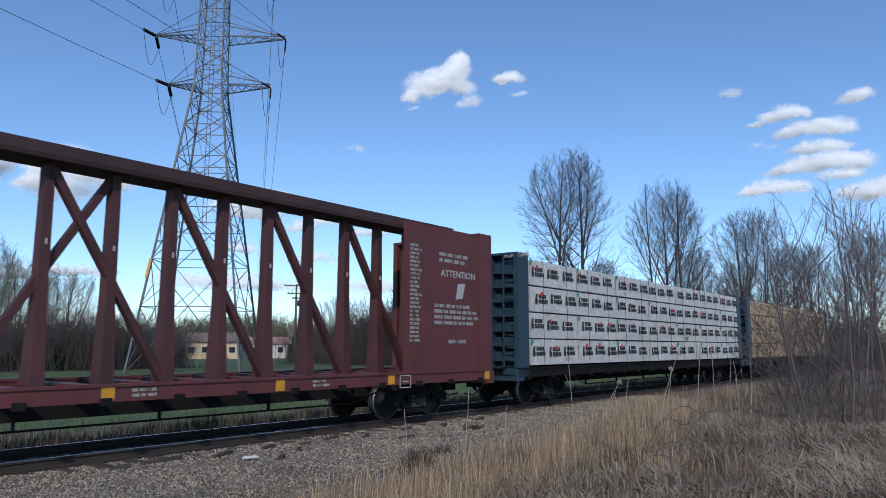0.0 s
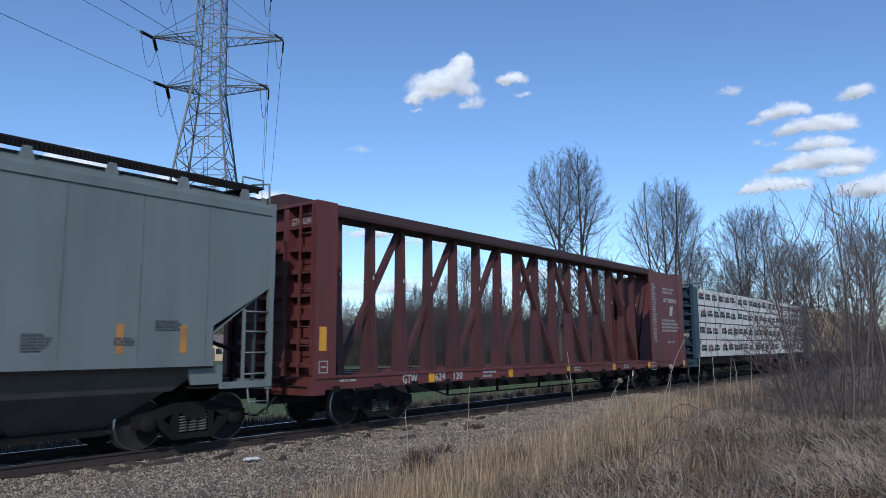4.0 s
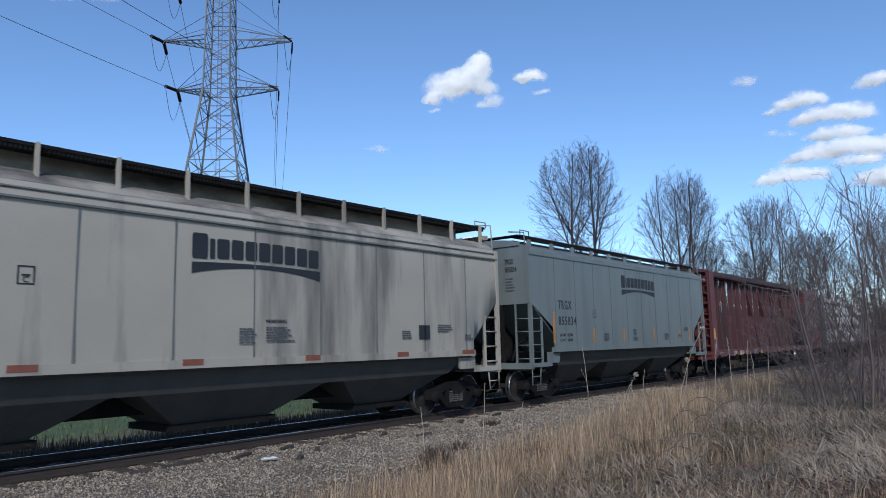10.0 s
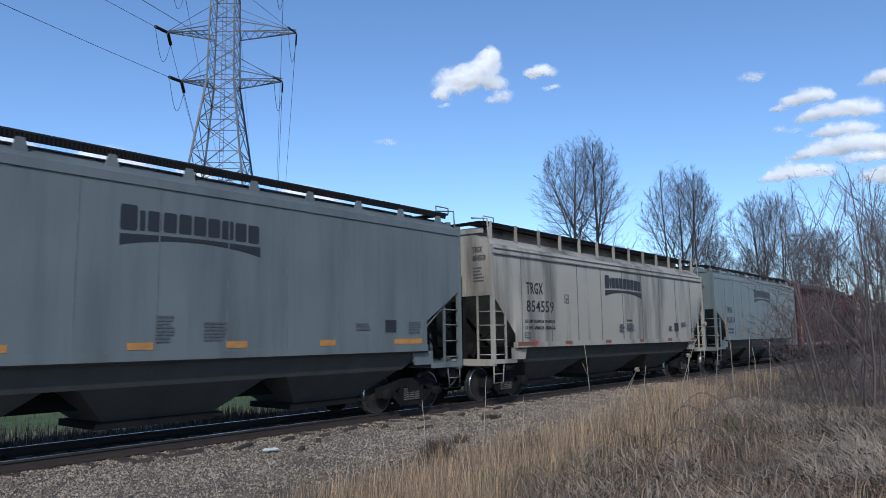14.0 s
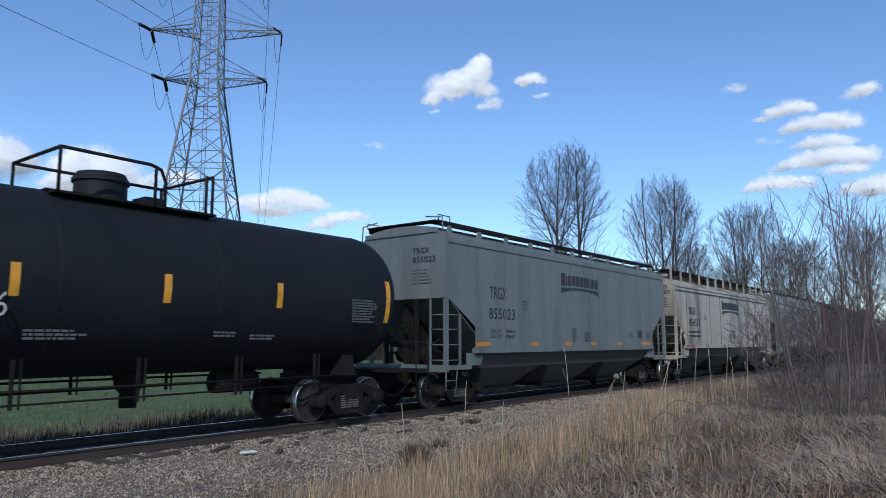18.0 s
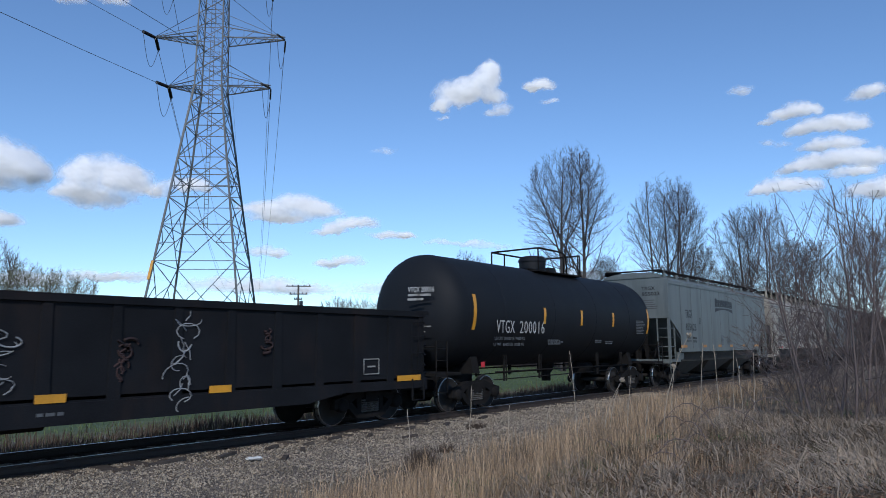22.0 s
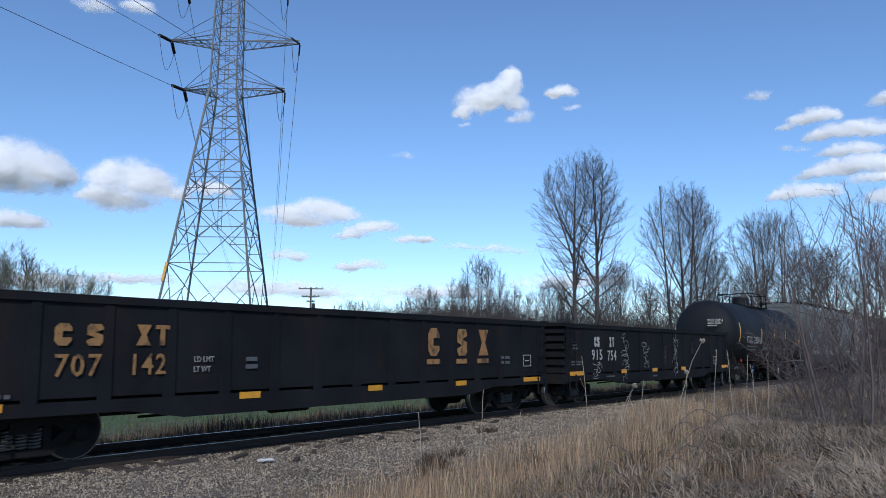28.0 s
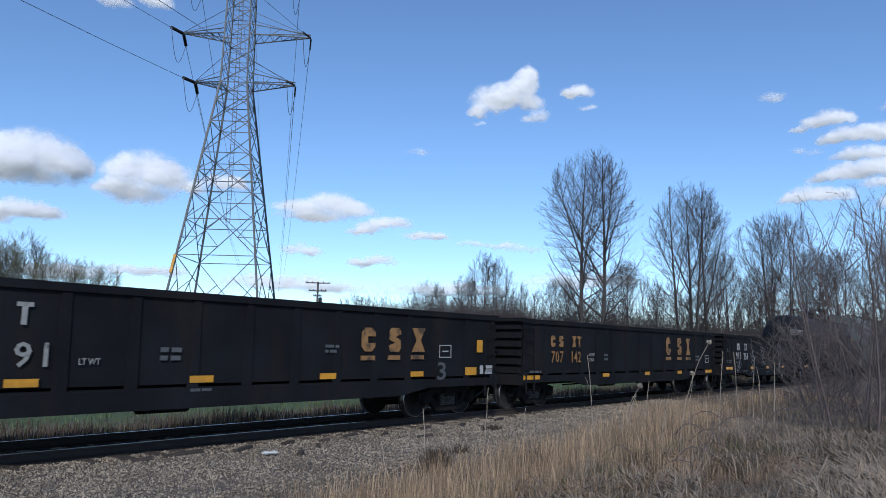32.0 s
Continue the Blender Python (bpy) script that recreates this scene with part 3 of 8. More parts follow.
def utility_pole():
    d, a = 92, radians(49.8)
    p = thing("utility_pole", "weathered wooden utility pole with two cross-arms", "utility pole", (d * math.cos(a), d * math.sin(a), -0.4))
    p.rotation_euler = (0, 0, radians(-44))
    part("pole", M().tube([(0, 0, -0.5), (0, 0, 10.0)], [0.17, 0.12], 10), POLE_WOOD, p)
    for z, w in ((9.75, 1.55), (8.75, 1.1), (8.1, 0.5)):
        part("cross_arm", M().box(-w, w, -0.16, -0.04, z, z + 0.13), POLE_WOOD, p)
        for k in (-0.9, -0.45, 0.45, 0.9):
            part("insulator", M().lathe([(0.03, 0), (0.06, 0.05), (0.06, 0.12), (0.02, 0.16)], (k * w, -0.1, z + 0.12), "z", 8), INSUL, p)
    part("transformer", M().lathe([(0.0, 0), (0.22, 0.02), (0.22, 0.75), (0.0, 0.82)], (0.36, 0, 7.2), "z", 12), GALV_DARK, p)


utility_pole()


# ---- trees ----
def grow(rnd, m, twigs, p, d, length, r, level, spec, leader=False):
    """One branch with its children; thick ones go to m, thin ones to twigs.
    spec: kids, low, ratio, angle (degrees from the parent, low and high on it), lift, wander, minr, by level."""
    n = (10, 8, 5, 3, 2)[level]
    pts, rr = [p.copy()], [r]
    q, dd = p.copy(), d.normalized()
    w, lift = spec["wander"][level], spec["lift"][level]
    if leader:
        lift = 0.035
    for k in range(n):
        dd = (dd + Vector((rnd.gauss(0, w), rnd.gauss(0, w), rnd.gauss(0, w * 0.6) + lift))).normalized()
        q = q + dd * (length / n)
        pts.append(q.copy())
        rr.append(max(spec["minr"] * 0.5, r * (1 - 0.9 * ((k + 1) / n) ** (0.8 if level == 0 else 0.9))))
    (m if level < 2 else twigs).tube(pts, rr, 7 if level == 0 else 4 if level == 1 else 3, cap=False)
    if level >= len(spec["kids"]):
        return
    c, low, turn = spec["kids"][level], spec["low"][level], rnd.uniform(0, 6.28)
    if leader:
        c, low = int(c * 0.55), 0.12
    elif level == 0:
        # the trunk divides into leaders that spread slowly to the dome of the crown
        for k in range(spec["leaders"]):
            f = spec["fork"] + 0.34 * (k + rnd.random()) / max(1, spec["leaders"])
            i = min(int(f * n), n - 1)
            turn += 2.4 + rnd.uniform(-0.4, 0.4)
            a = radians(rnd.uniform(20, 36))
            nd = Vector((math.cos(turn) * math.sin(a), math.sin(turn) * math.sin(a), math.cos(a)))
            base = pts[i].lerp(pts[i + 1], f * n - i)
            up = Vector((nd.x * 0.6, nd.y * 0.6, nd.z)).normalized()
            grow(rnd, m, twigs, base, nd, leave(base, up, spec["hull"]) * rnd.uniform(0.88, 1.02), rr[i] * rnd.uniform(0.5, 0.68), 0, spec, True)
    for k in range(c):
        f = low + (0.98 - low) * (k + rnd.random()) / c
        i = min(int(f * n), n - 1)
        base = pts[i].lerp(pts[i + 1], f * n - i)
        along = (pts[i + 1] - pts[i]).normalized()
        side = along.orthogonal().normalized()
        turn += 2.4 + rnd.uniform(-0.5, 0.5)
        side.rotate(Matrix.Rotation(turn, 3, along))
        a0, a1 = spec["angle"][level]
        ang = radians(a0 + (a1 - a0) * f + rnd.gauss(0, 8))
        nd = along * math.cos(ang) + side * math.sin(ang)
        if level and nd.z < -0.05:
            nd.z = rnd.uniform(-0.05, 0.15)
        room = leave(base, nd, spec["hull"])
        if level == 0:
            nl = room * rnd.uniform(0.7, 1.0)
        else:
            nl = min(length * rnd.uniform(0.6, 1.15) * spec["ratio"][level] * (1.2 - 0.75 * f), max(room * 1.1, length * 0.12))
        grow(rnd, m, twigs, base, nd, nl, max(spec["minr"] * (1.0, 2.2, 1.1, 0.6, 0.45)[level + 1], rr[i] * (0.46, 0.42, 0.5, 0.6)[level] * rnd.uniform(0.75, 1.2)), level + 1, spec)


def leave(p, d, hull):
    """Way from p along d to the outline of the crown (half width, lowest and highest point)."""
    w, z0, z1 = hull
    h, c = (z1 - z0) / 2, (z0 + z1) / 2
    q = Vector((p.x / w, p.y / w, (p.z - c) / h))
    v = Vector((d.x / w, d.y / w, d.z / h))
    s, t, u = v.dot(v), q.dot(v), q.dot(q) - 1
    return max(0.3, (-t + math.sqrt(max(0.0, t * t - s * u))) / s)


def bare_tree(name, at, height, seed, label, stems=1, kids=(24, 10, 6), lean=0.1, trunk=0.26, material=None, group="", minr=0.012, low=(0.25, 0.15, 0.1), ratio=(0.42, 0.36, 0.5), angle=((58, 24), (42, 30), (40, 32), (36, 30)), lift=(0.03, 0.075, 0.06, 0.05, 0.04), gap=0.3, face=2.0, wide=4.0, foot=0.1, leaders=0, fork=0.3, category="tree", bark=None):
    rnd = random.Random(seed)
    t = thing(name, label, category, at, group)
    spec = dict(hull=(wide, height * foot, height * 1.02), kids=kids, low=low, ratio=ratio, angle=angle, lift=lift, wander=(0.02, 0.075, 0.13, 0.13, 0.1), minr=minr, leaders=leaders, fork=fork)
    m, tw = M(), M()
    for k in range(stems):
        a = face + 6.28 * k / stems + rnd.uniform(-0.4, 0.4)
        s = lean * rnd.uniform(0.5, 1.1) * (stems > 1)
        d = Vector((math.cos(a) * s, math.sin(a) * s, 1))
        foot_at = Vector((math.cos(a) * gap * (stems > 1), math.sin(a) * gap * (stems > 1), -0.4))
        tall = leave(foot_at + d.normalized() * height * 0.4, d.normalized(), spec["hull"]) + height * 0.4
        grow(rnd, m, tw, foot_at, d, tall * rnd.uniform(0.9, 1.0), trunk * rnd.uniform(0.75, 1.0), 0, spec)
    part("trunk", m, bark or BARK, t, fix=False)
    part("crown", tw, material or TWIG, t, "fine bare twigs of the crown", fix=False)
    return t


def spot(d, az, z=None):
    x, y = d * math.cos(radians(az)), d * math.sin(radians(az))
    return (x, y, ground_z(x, y) if z is None else z)


FAR_TREES = "bare trees behind the railway"
tree_a = bare_tree("maple_tree", spot(62, 28.1), 19.3, 12, "tall bare maple with two trunks and an oval crown", stems=2, kids=(36, 9, 5), lean=0.01, trunk=0.36, group=FAR_TREES, minr=0.011, low=(0.14, 0.16, 0.12), ratio=(1, 0.42, 0.5), angle=((78, 34), (46, 34), (44, 34)), gap=0.9, wide=5.3, foot=0.1, leaders=3, fork=0.34)
tree_b = bare_tree("maple_tree", spot(75, 20.6), 19.2, 23, "tall bare tree with upright limbs and dense twigs", stems=4, kids=(24, 9, 5), lean=0.03, trunk=0.27, group=FAR_TREES, minr=0.012, low=(0.14, 0.16, 0.12), ratio=(1, 0.42, 0.5), angle=((70, 30), (44, 34), (42, 34)), gap=1.3, wide=5.0, foot=0.06, leaders=2, fork=0.34)
tree_c = bare_tree("maple_tree", spot(84, 14.7), 17.2, 37, "tall bare tree with several slender trunks", stems=5, kids=(14, 8, 5), lean=0.15, trunk=0.18, group=FAR_TREES, minr=0.012, low=(0.3, 0.18, 0.12), ratio=(1, 0.44, 0.55), angle=((58, 30), (42, 34), (42, 34)), gap=0.9, wide=5.8, foot=0.2, leaders=2, fork=0.34)
tree_d = bare_tree("slender_tree", spot(100, 36.6), 15.6, 41, "bare slender tree with ascending twigs", stems=3, kids=(20, 11, 6), lean=0.1, trunk=0.19, group=FAR_TREES, minr=0.014, low=(0.2, 0.12, 0.1), ratio=(1, 0.4, 0.5), angle=((52, 26), (40, 30), (38, 30)), gap=0.6, wide=3.4, foot=0.1)
tree_e = bare_tree("slender_tree", spot(96, 41.0), 10.8, 53, "bare bushy tree with fine grey twigs", stems=6, kids=(13, 10, 6), lean=0.25, trunk=0.11, group=FAR_TREES, minr=0.014, low=(0.12, 0.12, 0.1), ratio=(1, 0.42, 0.5), gap=0.6, wide=3.8, foot=0.02)
tree_f = bare_tree("round_tree", spot(110, 46.7), 9.8, 61, "bare round-crowned tree of fine twigs", stems=4, kids=(14, 10, 6), lean=0.28, trunk=0.13, group=FAR_TREES, minr=0.015, low=(0.2, 0.12, 0.1), ratio=(1, 0.42, 0.5), wide=3.9, foot=0.12)
tree_g = bare_tree("budding_tree", spot(78, 66.2), 9.6, 71, "budding tree with pale yellow-green shoots", stems=5, kids=(14, 10, 7), lean=0.28, trunk=0.13, material=BUD, group=FAR_TREES, minr=0.013, low=(0.2, 0.12, 0.1), ratio=(1, 0.42, 0.5), wide=4.2, foot=0.08)


def woods():
    """More trees of the same growth along the edge of the woods."""
    rnd = random.Random(77)
    rows = [(78, 72.0, tree_g, 1.15), (80, 73.6, tree_g, 1.25), (80, 71.0, tree_e, 1.15), (74, 74.8, tree_b, 0.68), (76, 68.6, tree_g, 1.05), (74, 76.5, tree_e, 0.9), (112, 60.5, tree_e, 0.45), (112, 58.0, tree_f, 0.4), (90, 63.4, tree_f, 0.62), (80, 78, tree_d, 0.75),
            (100, 35.4, tree_d, 0.95), (98, 38.2, tree_d, 0.78), (104, 40.2, tree_d, 0.7), (96, 33.6, tree_d, 0.7), (104, 39, tree_e, 0.85), (100, 34.6, tree_e, 0.95), (92, 32.3, tree_d, 0.62), (88, 30.5, tree_c, 0.62), (85, 25.6, tree_c, 0.72),
            (90, 23.5, tree_d, 0.72), (92, 18.6, tree_c, 0.82), (95, 17.2, tree_d, 0.7), (98, 12.3, tree_b, 0.8), (90, 11.0, tree_c, 0.8), (88, 9.3, tree_d, 0.72),
            (112, 43.5, tree_e, 0.62), (116, 44.8, tree_f, 0.55), (125, 48.3, tree_e, 0.45), (70, 26.6, tree_e, 0.75), (72, 22.4, tree_e, 0.8), (80, 16.0, tree_e, 0.85), (80, 7.5, tree_b, 0.7),
            (110, 37.8, tree_d, 0.8), (86, 29.2, tree_e, 0.9), (96, 13.6, tree_e, 0.9), (100, 15.6, tree_b, 0.72), (84, 19.6, tree_e, 0.9)]
    for d, az, src, k in rows:
        ob = copy_thing(src, Matrix.Translation(spot(d, az)) @ pose(0, 0, 0, 0, 0, rnd.uniform(0, 360)) @ Matrix.Scale(k, 4))
        ob.scale = (k, k, k)


woods()


def thicket(name, label, centres, n, h, material, seed, spread=4.0, r0=0.02, rise=0.9, kids=3):
    """A mass of thin stems with side shoots."""
    rnd = random.Random(seed)
    m = M()
    for i in range(n):
        cx, cy, ch = centres[rnd.randrange(len(centres))]
        x, y = cx + rnd.gauss(0, spread), cy + rnd.gauss(0, spread * 0.6)
        p = Vector((x, y, ground_z(x, y) - 0.05))
        d = Vector((rnd.gauss(0, 0.35), rnd.gauss(0, 0.35), rise))
        ln = h * ch * rnd.uniform(0.45, 1.0)
        pts = [p]
        for k in range(3):
            d = d.normalized() + Vector((rnd.gauss(0, 0.12), rnd.gauss(0, 0.12), 0.05))
            pts.append(pts[-1] + d.normalized() * ln / 3)
        m.tube(pts, [r0, r0 * 0.8, r0 * 0.55, r0 * 0.25], 3, cap=False)
        for k in range(kids):
            f = rnd.uniform(0.3, 0.95) * 3
            j = min(int(f), 2)
            b = pts[j].lerp(pts[j + 1], f - j)
            e = b + (d.normalized() * 0.7 + Vector((rnd.uniform(-1, 1), rnd.uniform(-1, 1), rnd.uniform(-0.1, 0.5))) * 0.8).normalized() * ln * rnd.uniform(0.12, 0.3)
            m.tube([b, e], [r0 * 0.5, r0 * 0.2], 3, cap=False)
    return tagged(new(name, m.mesh(name, material, fix=False)), label, "undergrowth", kind="stuff")


thicket("undergrowth", "grey-brown leafless undergrowth along the edge of the woods", [(*spot(d, az)[:2], k) for d, az, k in
        [(70, 80, 1), (72, 76, 1), (72, 72, 1), (74, 69, 1), (76, 66, 0.9), (78, 63, 0.7), (92, 44, 0.9), (90, 41, 1.1), (88, 38, 1.2), (86, 35, 1.2), (80, 32, 1.2), (76, 29, 1.2), (74, 26, 1.2), (74, 23, 1.2), (76, 20, 1.2), (78, 17, 1.2), (80, 14, 1.2), (80, 11, 1.2), (80, 8, 1.2), (95, 47, 0.6)]],
        14000, 4.5, HEDGE, 5, spread=3.2, r0=0.025, kids=5)


thicket("tall_undergrowth", "tall grey-brown leafless thicket behind the meadow", [(*spot(d, az)[:2], k) for d, az, k in
        [(78, 60.5, 0.7), (75, 62.5, 0.9), (75, 64.5, 0.85), (75, 67, 0.8), (75, 69.5, 0.8), (74, 72, 0.75), (72, 75, 0.8), (96, 36, 1.3), (97, 37.5, 1.3), (97, 39, 1.3), (97, 41, 1.25), (97, 43.5, 1.15), (98, 46, 0.95), (100, 48, 0.8), (88, 33, 1.1), (84, 30, 1.1), (84, 26, 1.1)]],
        10500, 6.8, HEDGE, 15, spread=2.6, r0=0.024, kids=7)
thicket("hedgerow", "dense grey-brown leafless hedgerow behind the meadow", [(*spot(d, az)[:2], k) for d, az, k in [(90 - 0.25 * abs(30 - az), az, 1.0 if az < 34 else 1.25) for az in range(12, 46, 2)]], 7000, 6.4, HEDGE, 25, spread=2.4, r0=0.03, kids=6)
thicket("distant_woods", "pale budding woods far behind the meadow", [(*spot(d, az)[:2], k) for d, az, k in [(165, 59.5, 0.9), (165, 57.5, 1), (165, 55.5, 1), (165, 53.5, 1.1), (165, 51.5, 1), (160, 49.5, 1)]], 3000, 9.5, BUD, 16, spread=3.5, r0=0.07, kids=5)


def evergreen(at, h, seed):
    rnd = random.Random(seed)
    t = thing("evergreen_shrub", "dark evergreen shrub at the meadow's edge", "shrub", at)
    part("trunk", M().tube([(0, 0, -0.3), (0, 0, h * 0.8)], [0.12, 0.03], 6), BARK, t)
    m = M()
    for i in range(1500):
        f = rnd.random()
        r = (1 - f) ** 0.7 * h * 0.36 * rnd.uniform(0.5, 1.0)
        a = rnd.uniform(0, 6.28)
        p = Vector((r * math.cos(a), r * math.sin(a), 0.2 + f * h))
        s = rnd.uniform(0.12, 0.3)
        u = Vector((rnd.uniform(-1, 1), rnd.uniform(-1, 1), rnd.uniform(-0.6, 0.6))).normalized() * s
        w = Vector((rnd.uniform(-1, 1), rnd.uniform(-1, 1), rnd.uniform(-0.6, 0.6))).normalized() * s * 0.5
        m.add([p - u, p + w, p + u, p - w], [(0, 1, 2, 3)])
    part("needles", m, EVERGREEN, t, fix=False)


for d, az, h in ((72, 63.5, 2.8), (76, 65, 2.4), (72, 66.6, 2.6), (72, 70.4, 2.8), (94, 46.6, 4.4), (92, 44.4, 4.6), (92, 42, 4.2), (90, 39.6, 4.6), (88, 37.4, 4.0), (110, 49.6, 4.5), (108, 48.2, 3.6)):
    evergreen(spot(d, az), h, int(az * 10))


# ---- buildings in the distance ----
def house(at, turn, w, d, h, roof_h, wall, roof, label, windows=4):
    t = thing("house", label, "house", at)
    t.rotation_euler = (0, 0, radians(turn))
    part("wall", M().box(-w / 2, w / 2, -d / 2, d / 2, -0.3, h), wall, t)
    part("roof", M().prism([(-d / 2 - 0.5, h), (d / 2 + 0.5, h), (0, h + roof_h)], -w / 2 - 0.4, w / 2 + 0.4, "x"), roof, t)
    for k in range(windows):
        x = -w / 2 + (k + 0.5) * w / windows
        win = part("window", M().box(x - 0.6, x + 0.6, -d / 2 - 0.06, -d / 2 + 0.02, 0.9, 2.1), WALL_PALE, t)
        part("pane", M().box(x - 0.5, x + 0.5, -d / 2 - 0.08, -d / 2 - 0.05, 1.0, 2.0), GLASS_DARK, win)
    part("door", M().box(-0.5, 0.5, -d / 2 - 0.07, -d / 2 + 0.02, 0, 2.05), ROOF_BROWN, t)


house(spot(135, 55.9, -0.3), -36, 9, 8, 2.9, 1.6, WALL_TAN, ROOF_BROWN, "tan low house behind the meadow")
house(spot(140, 52.6, -0.3), -38, 11, 7, 2.6, 1.3, WALL_PALE, ROOF_RED, "pale low building with a faded red roof")
house(spot(125, 49.0, -0.3), -40, 5, 6, 3.6, 2.2, WALL_PALE, ROOF_BROWN, "small pale house with a steep roof", 2)


# ---- train ----
CARS, WHEELSETS = [], []
WHEEL_R = 0.457


def car_thing(name, label, centre):
    """centre: metres along the train at the clip's start."""
    t = thing(name, label, "freight car", (centre, TRACK_Y, 0), "cars of the freight train")
    CARS.append((t, centre))
    return t


PROTO = {}


def truck_meshes():
    if PROTO:
        return PROTO
    PROTO["axle"] = M().lathe([(0.07, -1.0), (0.08, -0.75), (0.09, 0.75), (0.07, 1.0)], (0, 0, 0), "y", 12).mesh("wheelset", WHEEL_STEEL)
    for s in (-1, 1):
        w = M()
        y = s * 0.72
        w.lathe([(0.09, y - s * 0.09), (0.17, y - s * 0.09), (0.2, y - s * 0.03), (0.38, y - s * 0.02), (0.40, y - s * 0.065), (WHEEL_R + 0.025, y - s * 0.075), (WHEEL_R + 0.025, y - s * 0.045), (WHEEL_R, y - s * 0.03)], (0, 0, 0), "y", 36)
        w.lathe([(WHEEL_R - 0.02, y + s * 0.07), (0.40, y + s * 0.07), (0.38, y + s * 0.035), (0.2, y + s * 0.04), (0.16, y + s * 0.09), (0.09, y + s * 0.09)], (0, 0, 0), "y", 36)
        n = len(w.f)
        w.lathe([(WHEEL_R, y - s * 0.03), (WHEEL_R, y + s * 0.062), (WHEEL_R - 0.006, y + s * 0.068), (WHEEL_R - 0.02, y + s * 0.07)], (0, 0, 0), "y", 36)
        me = w.mesh("wheel", WHEEL_STEEL)
        me.materials.append(STEEL_WORN)
        me.polygons.foreach_set("material_index", [0] * n + [1] * (len(w.f) - n))
        PROTO["wheel", s] = me
        y = s * 1.02
        fr = M().prism([(-1.12, 0.38), (-1.12, 0.60), (-0.75, 0.68), (-0.42, 0.80), (0.42, 0.80), (0.75, 0.68), (1.12, 0.60), (1.12, 0.38), (0.75, 0.44), (0.45, 0.6), (-0.45, 0.6), (-0.75, 0.44)], y - 0.08, y + 0.08, "y")
        fr.prism([(-0.78, 0.46), (-0.58, 0.5), (-0.32, 0.26), (0.32, 0.26), (0.58, 0.5), (0.78, 0.46), (0.42, 0.15), (-0.42, 0.15)], y - 0.08, y + 0.08, "y")
        for q in (-0.36, 0.36):
            fr.box(q - 0.06, q + 0.06, y - 0.08, y + 0.08, 0.2, 0.65)
        PROTO["side_frame", s] = fr.mesh("side_frame", UNDER)
        for k, q in enumerate((-0.2, 0.0, 0.2)):
            pts = [(q + 0.08 * math.cos(v * 0.7), s * 1.05 + 0.08 * math.sin(v * 0.7), 0.26 + 0.30 * v / 54) for v in range(55)]
            PROTO["spring", s, k] = M().tube(pts, 0.018, 4, cap=False).mesh("spring", SPRING)
        for k, q in enumerate((-0.89, 0.89)):
            PROTO["bearing", s, k] = M().lathe([(0.15, -s * 0.05), (0.15, s * 0.1), (0.11, s * 0.14), (0.0, s * 0.14)], (q, s * 1.04, 0.46), "y", 14).mesh("bearing_cap", UNDER)
    PROTO["bolster"] = M().box(-0.2, 0.2, -1.15, 1.15, 0.5, 0.74).box(-0.3, 0.3, -0.4, 0.4, 0.6, 0.82).mesh("truck", UNDER)
    PROTO["brake_beam"] = M().box(-0.05, 0.05, -0.75, 0.75, 0.36, 0.46).mesh("brake_beam", UNDER)
    cp = M().box(-0.1, 0.55, -0.09, 0.09, 0.75, 0.95).box(0.5, 0.78, -0.14, 0.1, 0.7, 1.0).box(0.68, 0.86, -0.16, -0.06, 0.72, 0.98)
    PROTO["coupler"] = cp.mesh("coupler", UNDER)
    return PROTO


def running_gear(car, half, inset, couple):
    """Two trucks with turning wheelsets, two couplers and air hoses. half: half the car's length over its ends."""
    p = truck_meshes()
    for s in (-1, 1):
        x = s * (half - inset)
        tr = part("truck", p["bolster"], None, car, "cast steel two-axle truck", pose(x, 0, 0))
        for q in (-0.36, 0.36):
            part("brake_beam", p["brake_beam"], None, tr, at=pose(q, 0, 0))
        for d in (-1, 1):
            part("side_frame", p["side_frame", d], None, tr)
            for k in range(3):
                part("spring", p["spring", d, k], None, tr)
            for k in range(2):
                part("bearing_cap", p["bearing", d, k], None, tr)
        for q in (-0.89, 0.89):
            w = part("wheelset", p["axle"], None, car, "axle with two rolling steel wheels", pose(x + q, 0, WHEEL_R))
            for d in (-1, 1):
                part("wheel", p["wheel", d], None, w)
            WHEELSETS.append((w, x + q))
        part("coupler", p["coupler"], None, car, at=pose(s * (half + couple - 0.86), 0, 0, 0, 0, 0 if s > 0 else 180))
        hose = [(s * (half - 0.05), s * 0.35, 0.75), (s * (half + 0.2), s * 0.33, 0.5), (s * (half + couple * 0.6), s * 0.25, 0.35), (s * (half + couple), s * 0.1, 0.4)]
        part("air_hose", M().tube(hose, 0.025, 6), BLACK_MARK, car)
        part("uncoupling_lever", M().tube([(s * (half + 0.12), -1.5, 0.95), (s * (half + 0.14), -0.5, 0.98), (s * (half + 0.4), -0.1, 1.02)], 0.016, 5), UNDER, car)


def bars(name, rows, material, car, y=-1.615, label=""):
    """Unreadable small print as plain bars: (x0, x1, z0, z1)."""
    m = M()
    for x0, x1, z0, z1 in rows:
        m.box(x0, x1, y - 0.003, y + 0.003, z0, z1)
    return tagged(part(name, m, material, car, label), kind="stuff")


def print_lines(x, z, w, n, size, seed, gap=1.7):
    """Bars for n lines of small print below z, broken into words."""
    rnd, out = random.Random(seed), []
    for i in range(n):
        q, end = x, x + w * rnd.uniform(0.7, 1.0)
        while q < end - size:
            l = min(end - q, size * rnd.uniform(1.5, 4.5))
            out.append((q, q + l, z - i * size * gap - size, z - i * size * gap))
            q += l + size * 0.7
    return out


